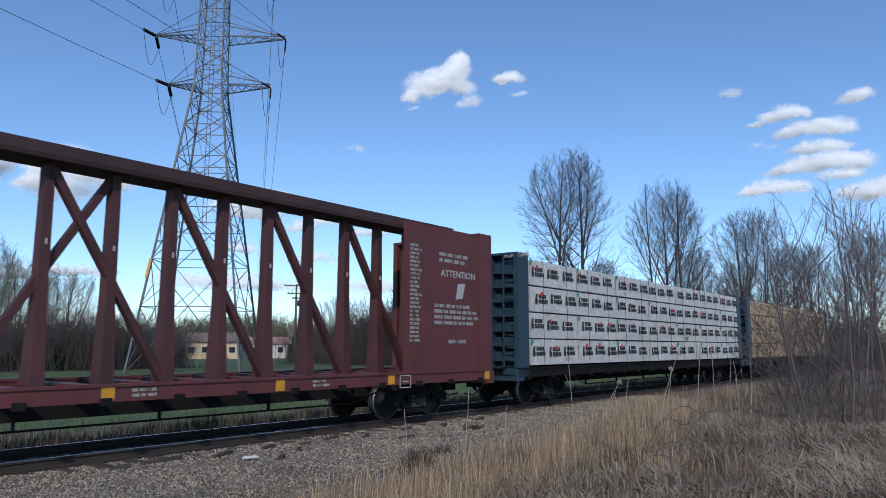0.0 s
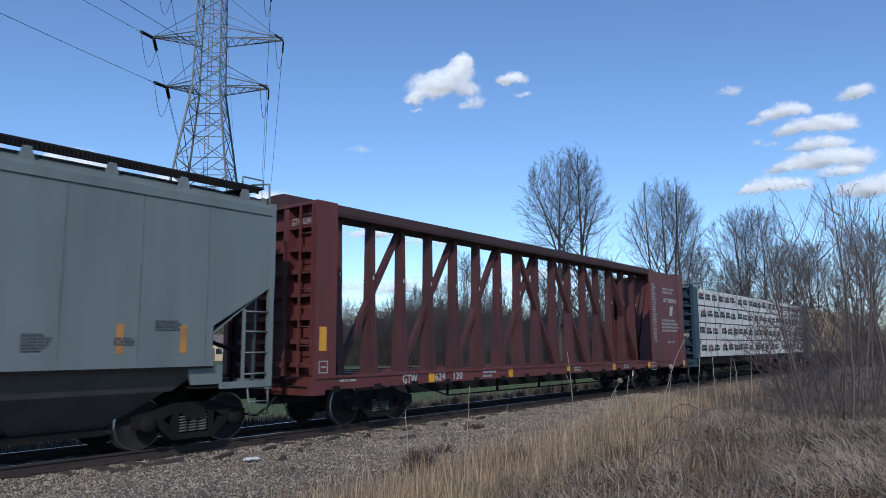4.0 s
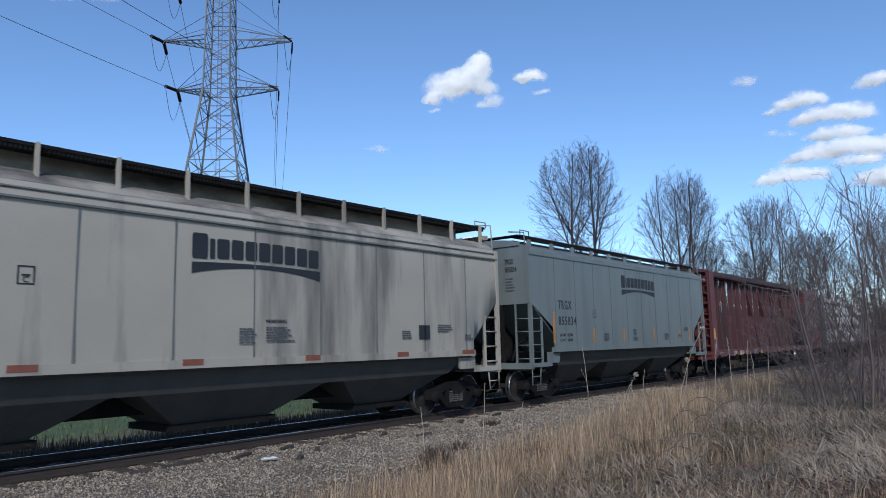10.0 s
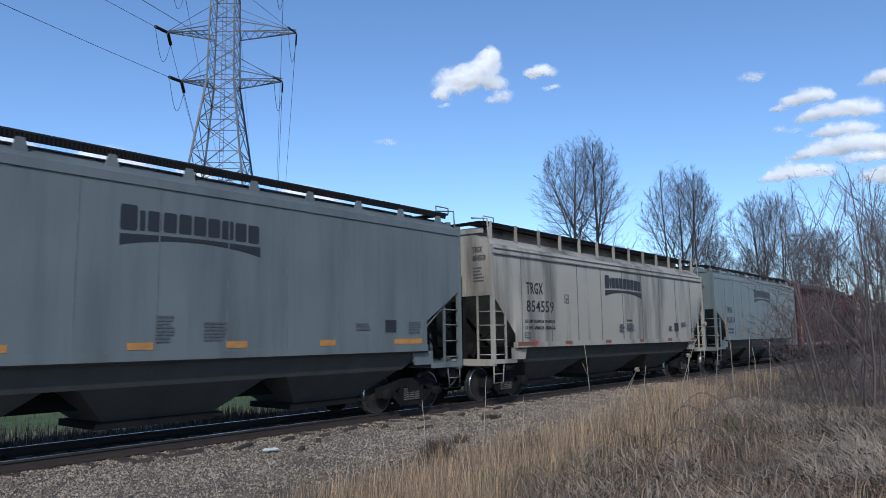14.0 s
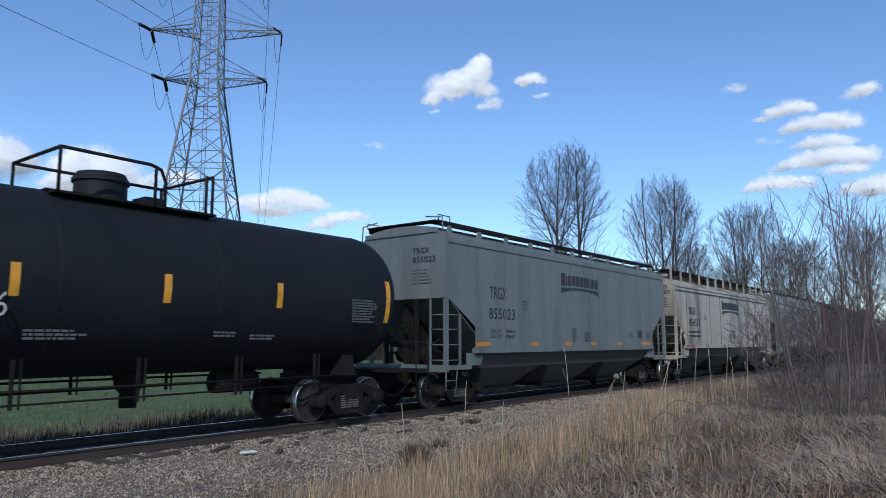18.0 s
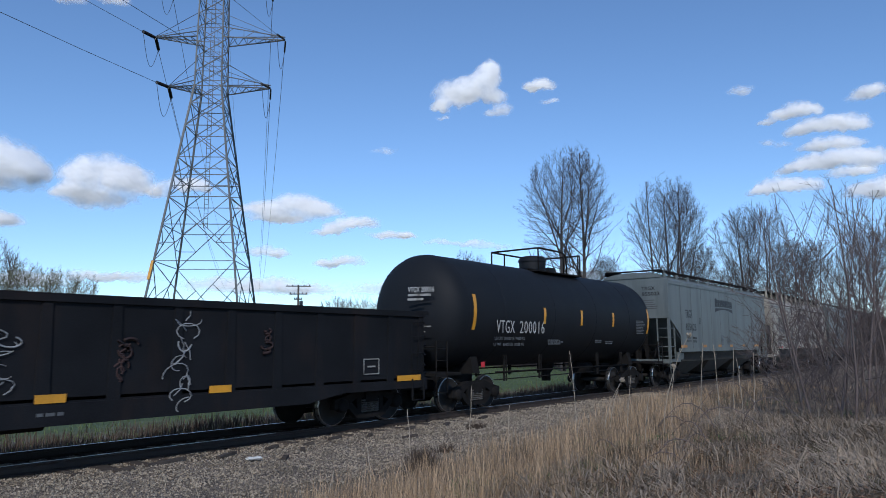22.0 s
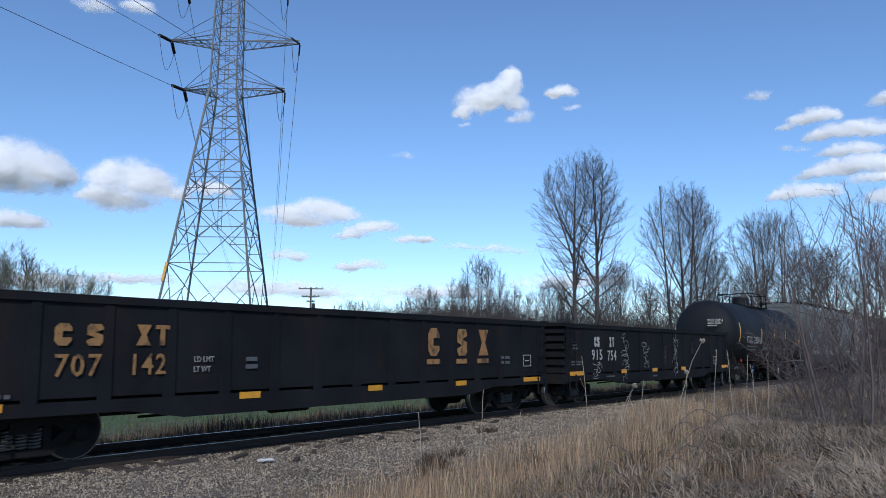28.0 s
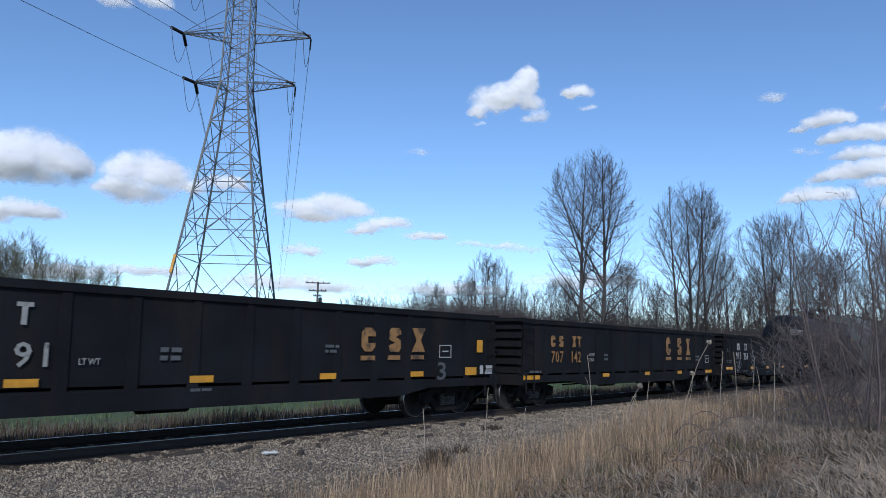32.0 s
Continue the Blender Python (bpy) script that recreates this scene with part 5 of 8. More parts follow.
def tank_car(centre, half):
    car = car_thing("tank_car", "black cylindrical tank car with orange reflector strips", centre)
    R, zc, L, mid = 1.6, 2.75, 6.89, -0.15
    prof = []
    for k in range(9):
        w = math.pi / 2 * k / 8
        prof.append((R * math.sin(w) ** 0.9, -L + 0.85 - 0.85 * math.cos(w) ** 0.9 if k < 8 else -L + 0.85))
    prof[0] = (0.001, -L)
    full = prof + [(R, x) for x in (-L * 0.6, -L * 0.3, 0.0, L * 0.3, L * 0.6)] + [(r, -x) for r, x in prof[::-1]]
    part("tank_shell", M().lathe(full, (mid, 0, zc), "x", 56), BLACK_PAINT, car)
    for x in (-L + 0.87, -L * 0.62, -L * 0.2, L * 0.22, L * 0.62, L - 0.87):
        part("weld_seam", M().lathe([(R - 0.002, x - 0.02), (R + 0.006, x - 0.01), (R + 0.006, x + 0.01), (R - 0.002, x + 0.02)], (mid, 0, zc), "x", 56), BLACK_PAINT, car)
    x0 = -63.45 - centre
    dome = part("manway_dome", M().lathe([(0.46, 4.25), (0.46, 4.76), (0.43, 4.83), (0.34, 4.85), (0.0, 4.87)], (x0, 0, 0), "z", 24), BLACK_PAINT, car)
    part("dome_collar", M().lathe([(0.5, 4.66), (0.5, 4.72), (0.45, 4.72), (0.45, 4.66)], (x0, 0, 0), "z", 24), BLACK_PAINT, dome)
    part("valve_box", M().box(x0 + 0.75, x0 + 1.15, -0.25, 0.25, 4.28, 4.52), BLACK_PAINT, car)
    part("top_platform", M().box(x0 - 1.2, x0 + 1.85, -0.95, -0.6, 4.2, 4.24).box(x0 - 1.2, x0 + 1.85, 0.6, 0.95, 4.2, 4.24).box(x0 - 1.2, x0 - 0.75, -0.6, 0.6, 4.27, 4.31).box(x0 + 1.2, x0 + 1.85, -0.6, 0.6, 4.27, 4.31), UNDER, car)
    m = M()
    # top rail with rounded ends, open where the ladder comes up
    a, b, zr = x0 - 1.15, x0 + 1.75, 4.97
    bow = [(0.3, 0.0), (0.1, -0.06), (0.0, -0.28)]
    near, far = -0.93, 0.93
    m.tube([(a, near, zr)] + [(x0 + 0.75 - dx, near, zr + dz) for dx, dz in bow] + [(x0 + 0.75, near, 4.2)], 0.032, 6)
    m.tube([(a, far, zr), (b, far, zr)], 0.032, 6)
    m.tube([(a, near, zr), (a, far, zr)], 0.032, 6)
    m.tube([(b, near, zr), (b, far, zr)], 0.032, 6)
    m.tube([(x0 + 0.55, near, 4.2), (x0 + 0.55, near, zr)], 0.03, 6)
    for x, y in ((a, near), (a, far), (x0 - 0.35, far), (b, far), (b, near), (b - 0.14, near), (x0 + 0.9, far)):
        m.tube([(x, y, 4.2), (x, y, zr)], 0.03, 6)
    part("safety_railing", m, UNDER, car, "black pipe railing round the dome")
    for e in (-1, 1):
        part("stub_sill", M().box(min(e * (L - 2.6), e * half), max(e * (L - 2.6), e * half), -0.28, 0.28, 0.62, 1.05), UNDER, car)
        part("bolster_saddle", M().prism([(-1.1, 1.0), (1.1, 1.0), (0.95, 1.6), (0.6, 1.35), (0, 1.22), (-0.6, 1.35), (-0.95, 1.6)], e * (half - 2.35) - 0.16, e * (half - 2.35) + 0.16, "x"), UNDER, car)
        part("end_platform", M().box(min(e * (half - 1.1), e * half), max(e * (half - 1.1), e * half), -1.5, 1.5, 1.02, 1.09), UNDER, car)
        m = M()
        for s in (-1, 1):
            m.tube([(e * (half - 0.05), s * 1.5, 0.55), (e * (half - 0.05), s * 1.5, 1.9), (e * (half - 0.5), s * 1.5, 1.9), (e * (half - 0.5), s * 1.5, 0.55)], 0.02, 5)
            for z in (0.6, 1.0, 1.4, 1.7):
                m.tube([(e * (half - 0.05), s * 1.5, z), (e * (half - 0.5), s * 1.5, z)], 0.014, 5)
        m.tube([(e * (half - 0.05), -1.45, 1.75), (e * (half - 0.05), 1.45, 1.75)], 0.022, 5)
        part("end_handrail", m, UNDER, car)
    m = M()
    for s in (-1, 1):
        m.tube([(-L + 2.4, s * 1.25, 1.02), (L - 2.4, s * 1.25, 1.02)], 0.024, 5)
        m.tube([(-L + 2.4, s * 1.2, 0.8), (L - 2.4, s * 1.2, 0.86)], 0.018, 5)
        for k in range(5):
            x = -L + 2.9 + (2 * L - 5.8) * k / 4
            m.beam((x, s * 1.22, 0.75), (x, s * 1.22, 1.5), 0.05)
            m.beam((x + 0.12, s * 1.22, 0.75), (x + 0.12, s * 1.22, 1.5), 0.03)
    part("side_running_pipe", m, UNDER, car)
    part("bottom_outlet", M().lathe([(0.3, 0.0), (0.25, -0.25), (0.16, -0.35), (0.16, -0.62), (0.0, -0.62)], (0.5, 0, zc - R + 0.02), "z", 16), UNDER, car)
    part("air_reservoir", M().lathe([(0.0, -0.55), (0.22, -0.5), (0.22, 0.5), (0.0, 0.55)], (2.6, -0.3, 0.95), "x", 14), UNDER, car)
    def on_shell(x, z, w, h, material, name="reflector_strip"):
        m = M()
        n = 8
        for k in range(n):
            za, zb = z + h * k / n, z + h * (k + 1) / n
            ya, yb = -math.sqrt(R * R - (za - zc) ** 2) - 0.006, -math.sqrt(R * R - (zb - zc) ** 2) - 0.006
            m.add([(x - w / 2, ya, za), (x + w / 2, ya, za), (x + w / 2, yb, zb), (x - w / 2, yb, zb)], [(0, 1, 2, 3)])
        return part(name, m, material, car)
    for x, z, h in ((-69.12, 2.2, 0.97), (-65.4, 2.43, 0.5), (-62.95, 2.43, 0.5), (-60.5, 2.43, 0.5), (-57.3, 2.2, 0.97)):
        on_shell(x - centre, z, 0.14, h, YELLOW)
    lettering("reporting_mark", "VTGX", 0.53, WHITE_MARK, car, -68.12 - centre, -1.607, 2.13, width=0.95, label="white stencilled letters", spacing=1.12, weight=-0.006, slant=0.12)
    lettering("car_number", "200016", 0.53, WHITE_MARK, car, -66.92 - centre, -1.607, 2.13, width=1.44, label="white stencilled numbers", spacing=1.12, weight=-0.006, slant=0.12)
    lettering("load_limit", "LD LMT 219600 LB  99600 KG", 0.13, GREY_MARK, car, -68.2 - centre, -1.59, 1.93, width=1.6)
    lettering("light_weight", "LT WT  66400 LB  30100 KG", 0.13, GREY_MARK, car, -68.25 - centre, -1.585, 1.76, width=1.6)
    for xx, zz, w, n, sd in ((-65.24, 1.95, 1.0, 3, 1), (-62.0, 1.95, 0.5, 2, 2), (-61.2, 1.9, 0.8, 2, 3), (-58.48, 2.7, 0.85, 9, 4)):
        bars("small_print", print_lines(xx - centre, zz, w, n, 0.035, sd), GREY_MARK, car, y=-1.602 if sd == 4 else -1.585)
    part("red_placard", M().box(-68.52 - centre, -68.35 - centre, -1.35, -1.34, 1.18, 1.33), RED_MARK, car)
    running_gear(car, half, 2.35, 0.62)
    return car


tank = tank_car(-63.2, 7.55)
tank_end = lettering("end_number", "VTGX 200016", 0.2, WHITE_MARK, tank, 0, 0, 0, facing="x", width=0.74)
tank_end.matrix_basis = pose(-7.19 - 0.2, -0.46, 3.19, 90, 0, -71) @ Matrix.Diagonal((tank_end.scale.x, 1, 1, 1))
for at, rows in (((-7.41, -0.46, 3.0), ((0.02, 0.66, 0.085, 0.145), (0.0, 0.45, -0.03, 0.03))), ((-7.37, -0.66, 2.22), ((0.0, 0.26, 0.12, 0.15), (0.0, 0.46, 0.05, 0.08), (0.0, 0.18, -0.02, 0.01), (0.0, 0.3, -0.09, -0.06)))):
    m = M()
    for x0, x1, z0, z1 in rows:
        m.box(x0, x1, -0.003, 0.003, z0, z1)
    tagged(part("small_print", m, PALE_MARK, tank, at=pose(*at, 0, 0, -71)), kind="stuff")


def scribble(car, x, z, w, h, seed, material, y=-1.614, loops=9, r=0.014):
    """A tag of looping spray strokes with no letters in it."""
    rnd = random.Random(seed)
    m = M()
    for i in range(loops):
        cx, cz = x + w * rnd.uniform(0.2, 0.8), z + h * (i + 0.5) / loops
        a, b = w * rnd.uniform(0.15, 0.42), h / loops * rnd.uniform(0.5, 1.1)
        w0, turn = rnd.uniform(0, 6.28), rnd.uniform(2.2, 6.2)
        tilt = rnd.uniform(-0.6, 0.6)
        pts = [(cx + a * math.cos(w0 + turn * k / 9) + tilt * b * math.sin(w0 + turn * k / 9), y, cz + b * math.sin(w0 + turn * k / 9)) for k in range(10)]
        m.tube(pts, r * rnd.uniform(0.6, 1.1), 3, cap=False)
        if rnd.random() < 0.75:
            p = (cx + a * rnd.uniform(-1, 1), y, cz)
            q = (cx + a * rnd.uniform(-1.4, 1.4), y, cz + b * rnd.choice((-1, 1)) * rnd.uniform(1.0, 2.0))
            m.tube([p, ((p[0] + q[0]) / 2 + 0.04, y, (p[2] + q[2]) / 2), q], r * 0.8, 3, cap=False)
    # strokes lie flat on the plate
    m.v = [(a, y + (b - y) * 0.12, c_) for a, b, c_ in m.v]
    part("spray_tag", m, material, car, "white looping spray-painted tag")


def gondola(centre, half, label, wells=9):
    car = car_thing("gondola_car", label, centre)
    L, W, zt, zb = half, 1.58, 2.58, 0.95
    for s in (-1, 1):
        part("side_wall", M().box(-L, L, min(s * (W - 0.02), s * W), max(s * (W - 0.02), s * W), zb, zt - 0.08), GONDOLA_PAINT, car)
        part("top_chord", M().box(-L - 0.04, L + 0.04, min(s * (W - 0.06), s * (W + 0.055)), max(s * (W - 0.06), s * (W + 0.055)), zt - 0.1, zt + 0.03), GONDOLA_PAINT, car)
        # fish-belly side sill
        part("side_sill", M().prism([(-L, 0.95), (-L, 0.78), (-L + 2.7, 0.78), (-L + 3.7, 0.62), (L - 3.7, 0.62), (L - 2.7, 0.78), (L, 0.78), (L, 0.95)], s * (W + 0.03), s * (W - 0.05), "y"), GONDOLA_PAINT, car)
        for k in range(15):
            x = -L + 0.12 + (2 * L - 0.24) * k / 14
            part("side_post", M().prism([(x - 0.11, zb - 0.02), (x + 0.11, zb - 0.02), (x + 0.075, zt - 0.1), (x - 0.075, zt - 0.1)], s * (W + 0.028), s * (W - 0.005), "y"), GONDOLA_PAINT, car)
    for e in (-1, 1):
        part("end_wall", M().box(min(e * L, e * (L - 0.05)), max(e * L, e * (L - 0.05)), -W, W, zb, zt), GONDOLA_PAINT, car)
        for k in range(6):
            z = 1.05 + 0.25 * k
            part("end_rib", M().prism([(-W, z), (W, z), (W - 0.1, z + 0.12), (-W + 0.1, z + 0.12)], e * L, e * (L + 0.1), "x"), GONDOLA_PAINT, car)
        part("end_cap", M().box(min(e * (L - 0.1), e * (L + 0.14)), max(e * (L - 0.1), e * (L + 0.14)), -W - 0.06, W + 0.06, zt - 0.06, zt + 0.045), GONDOLA_PAINT, car)
        part("end_sill", M().box(min(e * (L - 0.1), e * (L + 0.14)), max(e * (L - 0.1), e * (L + 0.14)), -W, W, 0.72, 1.02), GONDOLA_PAINT, car)
        for s in (-1, 1):
            m = M()
            x0, x1 = e * (L - 0.08), e * (L - 0.5)
            for z in (0.5, 1.2, 1.6, 2.0, 2.35):
                m.tube([(x0, s * (W + 0.1), z), (x1, s * (W + 0.1), z)], 0.013, 5)
            for q in (x0, x1):
                m.beam((q, s * (W + 0.08), 0.5), (q, s * (W + 0.08), 1.0), 0.04, 0.02)
                m.beam((q, s * (W + 0.07), 1.15), (q, s * (W + 0.07), 2.4), 0.02)
            part("corner_ladder", m, GONDOLA_PAINT, car)
    part("floor", M().box(-L, L, -W, W, 0.98, 1.03), UNDER, car)
    part("centre_sill", M().box(-L, L, -0.22, 0.22, 0.6, 0.98), UNDER, car)
    for k in range(9):
        x = -L + 1 + (2 * L - 2) * k / 8
        part("cross_bearer", M().box(x - 0.06, x + 0.06, -W + 0.1, W - 0.1, 0.72, 0.98), UNDER, car)
    part("brake_rod", M().tube([(-L + 3.2, -1.0, 0.62), (L - 4.5, -0.9, 0.74)], 0.025, 5).tube([(-L + 3.2, -0.6, 0.7), (L - 3.2, -0.5, 0.74)], 0.02, 5), UNDER, car)
    part("air_reservoir", M().lathe([(0.0, -0.5), (0.2, -0.46), (0.2, 0.46), (0.0, 0.5)], (-1.2, -0.8, 0.68), "x", 14), UNDER, car)
    rnd = random.Random(int(-centre * 10))
    # scrap just above the rim
    m = M()
    for i in range(26):
        x = rnd.uniform(-L + 0.4, L - 0.4)
        m.box(x, x + rnd.uniform(0.1, 0.6), W - 0.35, W - 0.1, zt - 0.3, zt + rnd.uniform(0.0, 0.07))
    part("scrap_load", m, UNDER, car)
    running_gear(car, L, 1.35, 0.68)
    return car


def block_mark(car, rows, material, y=-1.618, name="emblem_block", label="", turn=0):
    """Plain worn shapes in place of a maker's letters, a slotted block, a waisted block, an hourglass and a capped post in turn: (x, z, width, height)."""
    for x, z, w, h in rows:
        m = M()
        if h < 0.2:
            m.box(x, x + w, y - 0.003, y + 0.003, z, z + h)
        else:
            def put(pts):
                return [(x + w * a, z + h * b) for a, b in pts]
            if turn % 4 == 0:
                m.prism(put([(0.25, 0), (0.75, 0), (1, 0.2), (1, 0.36), (0.45, 0.36), (0.45, 0.64), (1, 0.64), (1, 0.8), (0.75, 1), (0.25, 1), (0, 0.8), (0, 0.2)]), y - 0.003, y + 0.003, "y")
            elif turn % 4 == 1:
                m.prism(put([(0.15, 0), (0.85, 0), (1, 0.14), (1, 0.5), (0.5, 0.62), (1, 0.74), (1, 0.86), (0.85, 1), (0.15, 1), (0, 0.86), (0, 0.5), (0.5, 0.38), (0, 0.26), (0, 0.14)]), y - 0.003, y + 0.003, "y")
            elif turn % 4 == 3:
                m.prism(put([(0.33, 0), (0.67, 0), (0.67, 0.8), (1, 0.8), (1, 1), (0, 1), (0, 0.8), (0.33, 0.8)]), y - 0.003, y + 0.003, "y")
            else:
                m.prism(put([(0, 0), (1, 0), (0.66, 0.5), (1, 1), (0, 1), (0.34, 0.5)]), y - 0.003, y + 0.003, "y")
            turn += 1
        part(name, m, material, car, label)


g1 = gondola(-79.05, 7.75, "black gondola car with white spray-painted tags")
c = 79.05
block_mark(g1, [(-84.93 + c, 1.88, 0.16, 0.33), (-84.72 + c, 1.88, 0.16, 0.33), (-83.82 + c, 1.88, 0.16, 0.33), (-83.61 + c, 1.88, 0.16, 0.33)], WHITE_MARK, label="white stencilled owner's mark as blocks")
lettering("car_number", "915", 0.48, WHITE_MARK, g1, -85.13 + c, -1.62, 1.45, width=0.74, label="white stencilled numbers", spacing=1.2)
lettering("car_number", "754", 0.48, WHITE_MARK, g1, -84.0 + c, -1.62, 1.42, width=0.68, spacing=1.2)
scribble(g1, -85.18 + c, 0.85, 0.8, 0.55, 3, CHALK, loops=5)
scribble(g1, -82.93 + c, 0.65, 0.69, 1.7, 4, CHALK, loops=11)
scribble(g1, -81.14 + c, 1.18, 0.66, 0.85, 5, CHALK, loops=8)
scribble(g1, -78.12 + c, 0.68, 0.58, 1.65, 6, CHALK, loops=9)
scribble(g1, -79.1 + c, 1.3, 0.4, 0.6, 7, RUST_SMEAR, loops=5, r=0.035)
scribble(g1, -76.25 + c, 1.66, 0.36, 0.46, 8, RUST_SMEAR, loops=5, r=0.035)
frame_mark(g1, -73.41 + c, 1.15, 0.5, 0.35, PALE_MARK)
plates(g1, [(x + c, 0.96, w, 0.13) for x, w in ((-86.17, 0.9), (-82.73, 0.42), (-80.02, 0.45), (-77.08, 0.46), (-71.88, 0.84))], YELLOW)
bars("small_print", print_lines(-86.4 + c, 1.95, 0.35, 2, 0.06, 1) + print_lines(-86.5 + c, 1.42, 0.7, 2, 0.05, 2) + print_lines(-84.1 + c, 0.9, 0.8, 1, 0.05, 3) + print_lines(-80.2 + c, 0.82, 0.5, 1, 0.05, 4), GREY_MARK, g1)

g2 = gondola(-95.85, 7.78, "black gondola car with ochre stencilled markings")
c = 95.85
block_mark(g2, [(-102.14 + c, 1.82, 0.25, 0.34), (-101.66 + c, 1.82, 0.25, 0.34), (-100.86 + c, 1.83, 0.25, 0.34), (-100.53 + c, 1.83, 0.25, 0.34)], GOLD_MARK, label="faded ochre owner's mark as blocks")
lettering("car_number", "707", 0.48, GOLD_MARK, g2, -102.13 + c, -1.62, 1.36, width=0.72, label="faded ochre numbers", spacing=1.15)
lettering("car_number", "142", 0.48, GOLD_MARK, g2, -100.97 + c, -1.62, 1.36, width=0.65, spacing=1.15)
lettering("load_limit", "LD LMT", 0.14, PALE_MARK, g2, -99.8 + c, -1.62, 1.55, width=0.4)
lettering("light_weight", "LT WT", 0.14, PALE_MARK, g2, -99.8 + c, -1.62, 1.38, width=0.34)
bars("small_print", print_lines(-98.72 + c, 1.63, 0.36, 2, 0.08, 3) + print_lines(-90.4 + c, 1.6, 0.6, 2, 0.08, 4) + print_lines(-103.3 + c, 1.12, 0.7, 1, 0.06, 5), GREY_MARK, g2)
block_mark(g2, [(-93.5 + c, 1.62, 0.42, 0.68), (-92.36 + c, 1.62, 0.4, 0.68), (-91.45 + c, 1.62, 0.44, 0.68), (-93.55 + c, 1.42, 0.5, 0.12), (-92.4 + c, 1.42, 0.44, 0.12), (-91.5 + c, 1.42, 0.5, 0.12)], GOLD_MARK, label="worn ochre emblem block")
frame_mark(g2, -89.29 + c, 1.3, 0.4, 0.33, WHITE_MARK)
plates(g2, [(x + c, 0.87, w, 0.12) for x, w in ((-103.2, 0.86), (-98.6, 0.46), (-95.3, 0.44), (-92.2, 0.43), (-88.85, 0.88))], YELLOW)

g3 = gondola(-112.85, 7.85, "black gondola car with worn ochre emblem and white chalk marks")
c = 112.85
block_mark(g3, [(-109.98 + c, 1.62, 0.42, 0.52), (-109.12 + c, 1.62, 0.38, 0.54), (-108.35 + c, 1.62, 0.46, 0.56), (-110.0 + c, 1.43, 0.44, 0.1), (-109.15 + c, 1.44, 0.4, 0.1), (-108.38 + c, 1.45, 0.46, 0.1)], GOLD_MARK, label="worn ochre emblem block")
frame_mark(g3, -107.35 + c, 1.49, 0.46, 0.31, WHITE_MARK)
lettering("chalk_number", "3", 0.6, GREY_MARK, g3, -107.45 + c, -1.62, 0.96, width=0.36, label="faint chalked number")
plates(g3, [(x + c, 1.05, w, 0.12) for x, w in ((-108.15, 0.44), (-110.9, 0.43), (-113.8, 0.46), (-116.7, 0.46))], YELLOW)
plates(g3, [(-106.08 + c, 1.05, 0.46, 0.2), (-105.71 + c, 1.63, 0.24, 0.32)], YELLOW)
plates(g3, [(-105.62 + c, 1.07, 0.13, 0.22), (-105.31 + c, 1.07, 0.32, 0.22)], WHITE_MARK)
lettering("car_number", "91", 0.5, PALE_MARK, g3, -116.85 + c, -1.62, 1.35, width=0.48, spacing=1.2)
block_mark(g3, [(-116.86 + c, 1.95, 0.23, 0.33)], PALE_MARK, label="faded owner's mark as a block", turn=3)
lettering("light_weight", "LT WT", 0.14, PALE_MARK, g3, -115.93 + c, -1.62, 1.37, width=0.34)
bars("small_print", print_lines(-114.6 + c, 1.65, 0.5, 2, 0.08, 4) + print_lines(-114.0 + c, 0.95, 0.5, 1, 0.05, 5) + print_lines(-111.0 + c, 1.75, 0.4, 2, 0.06, 6), GREY_MARK, g3)


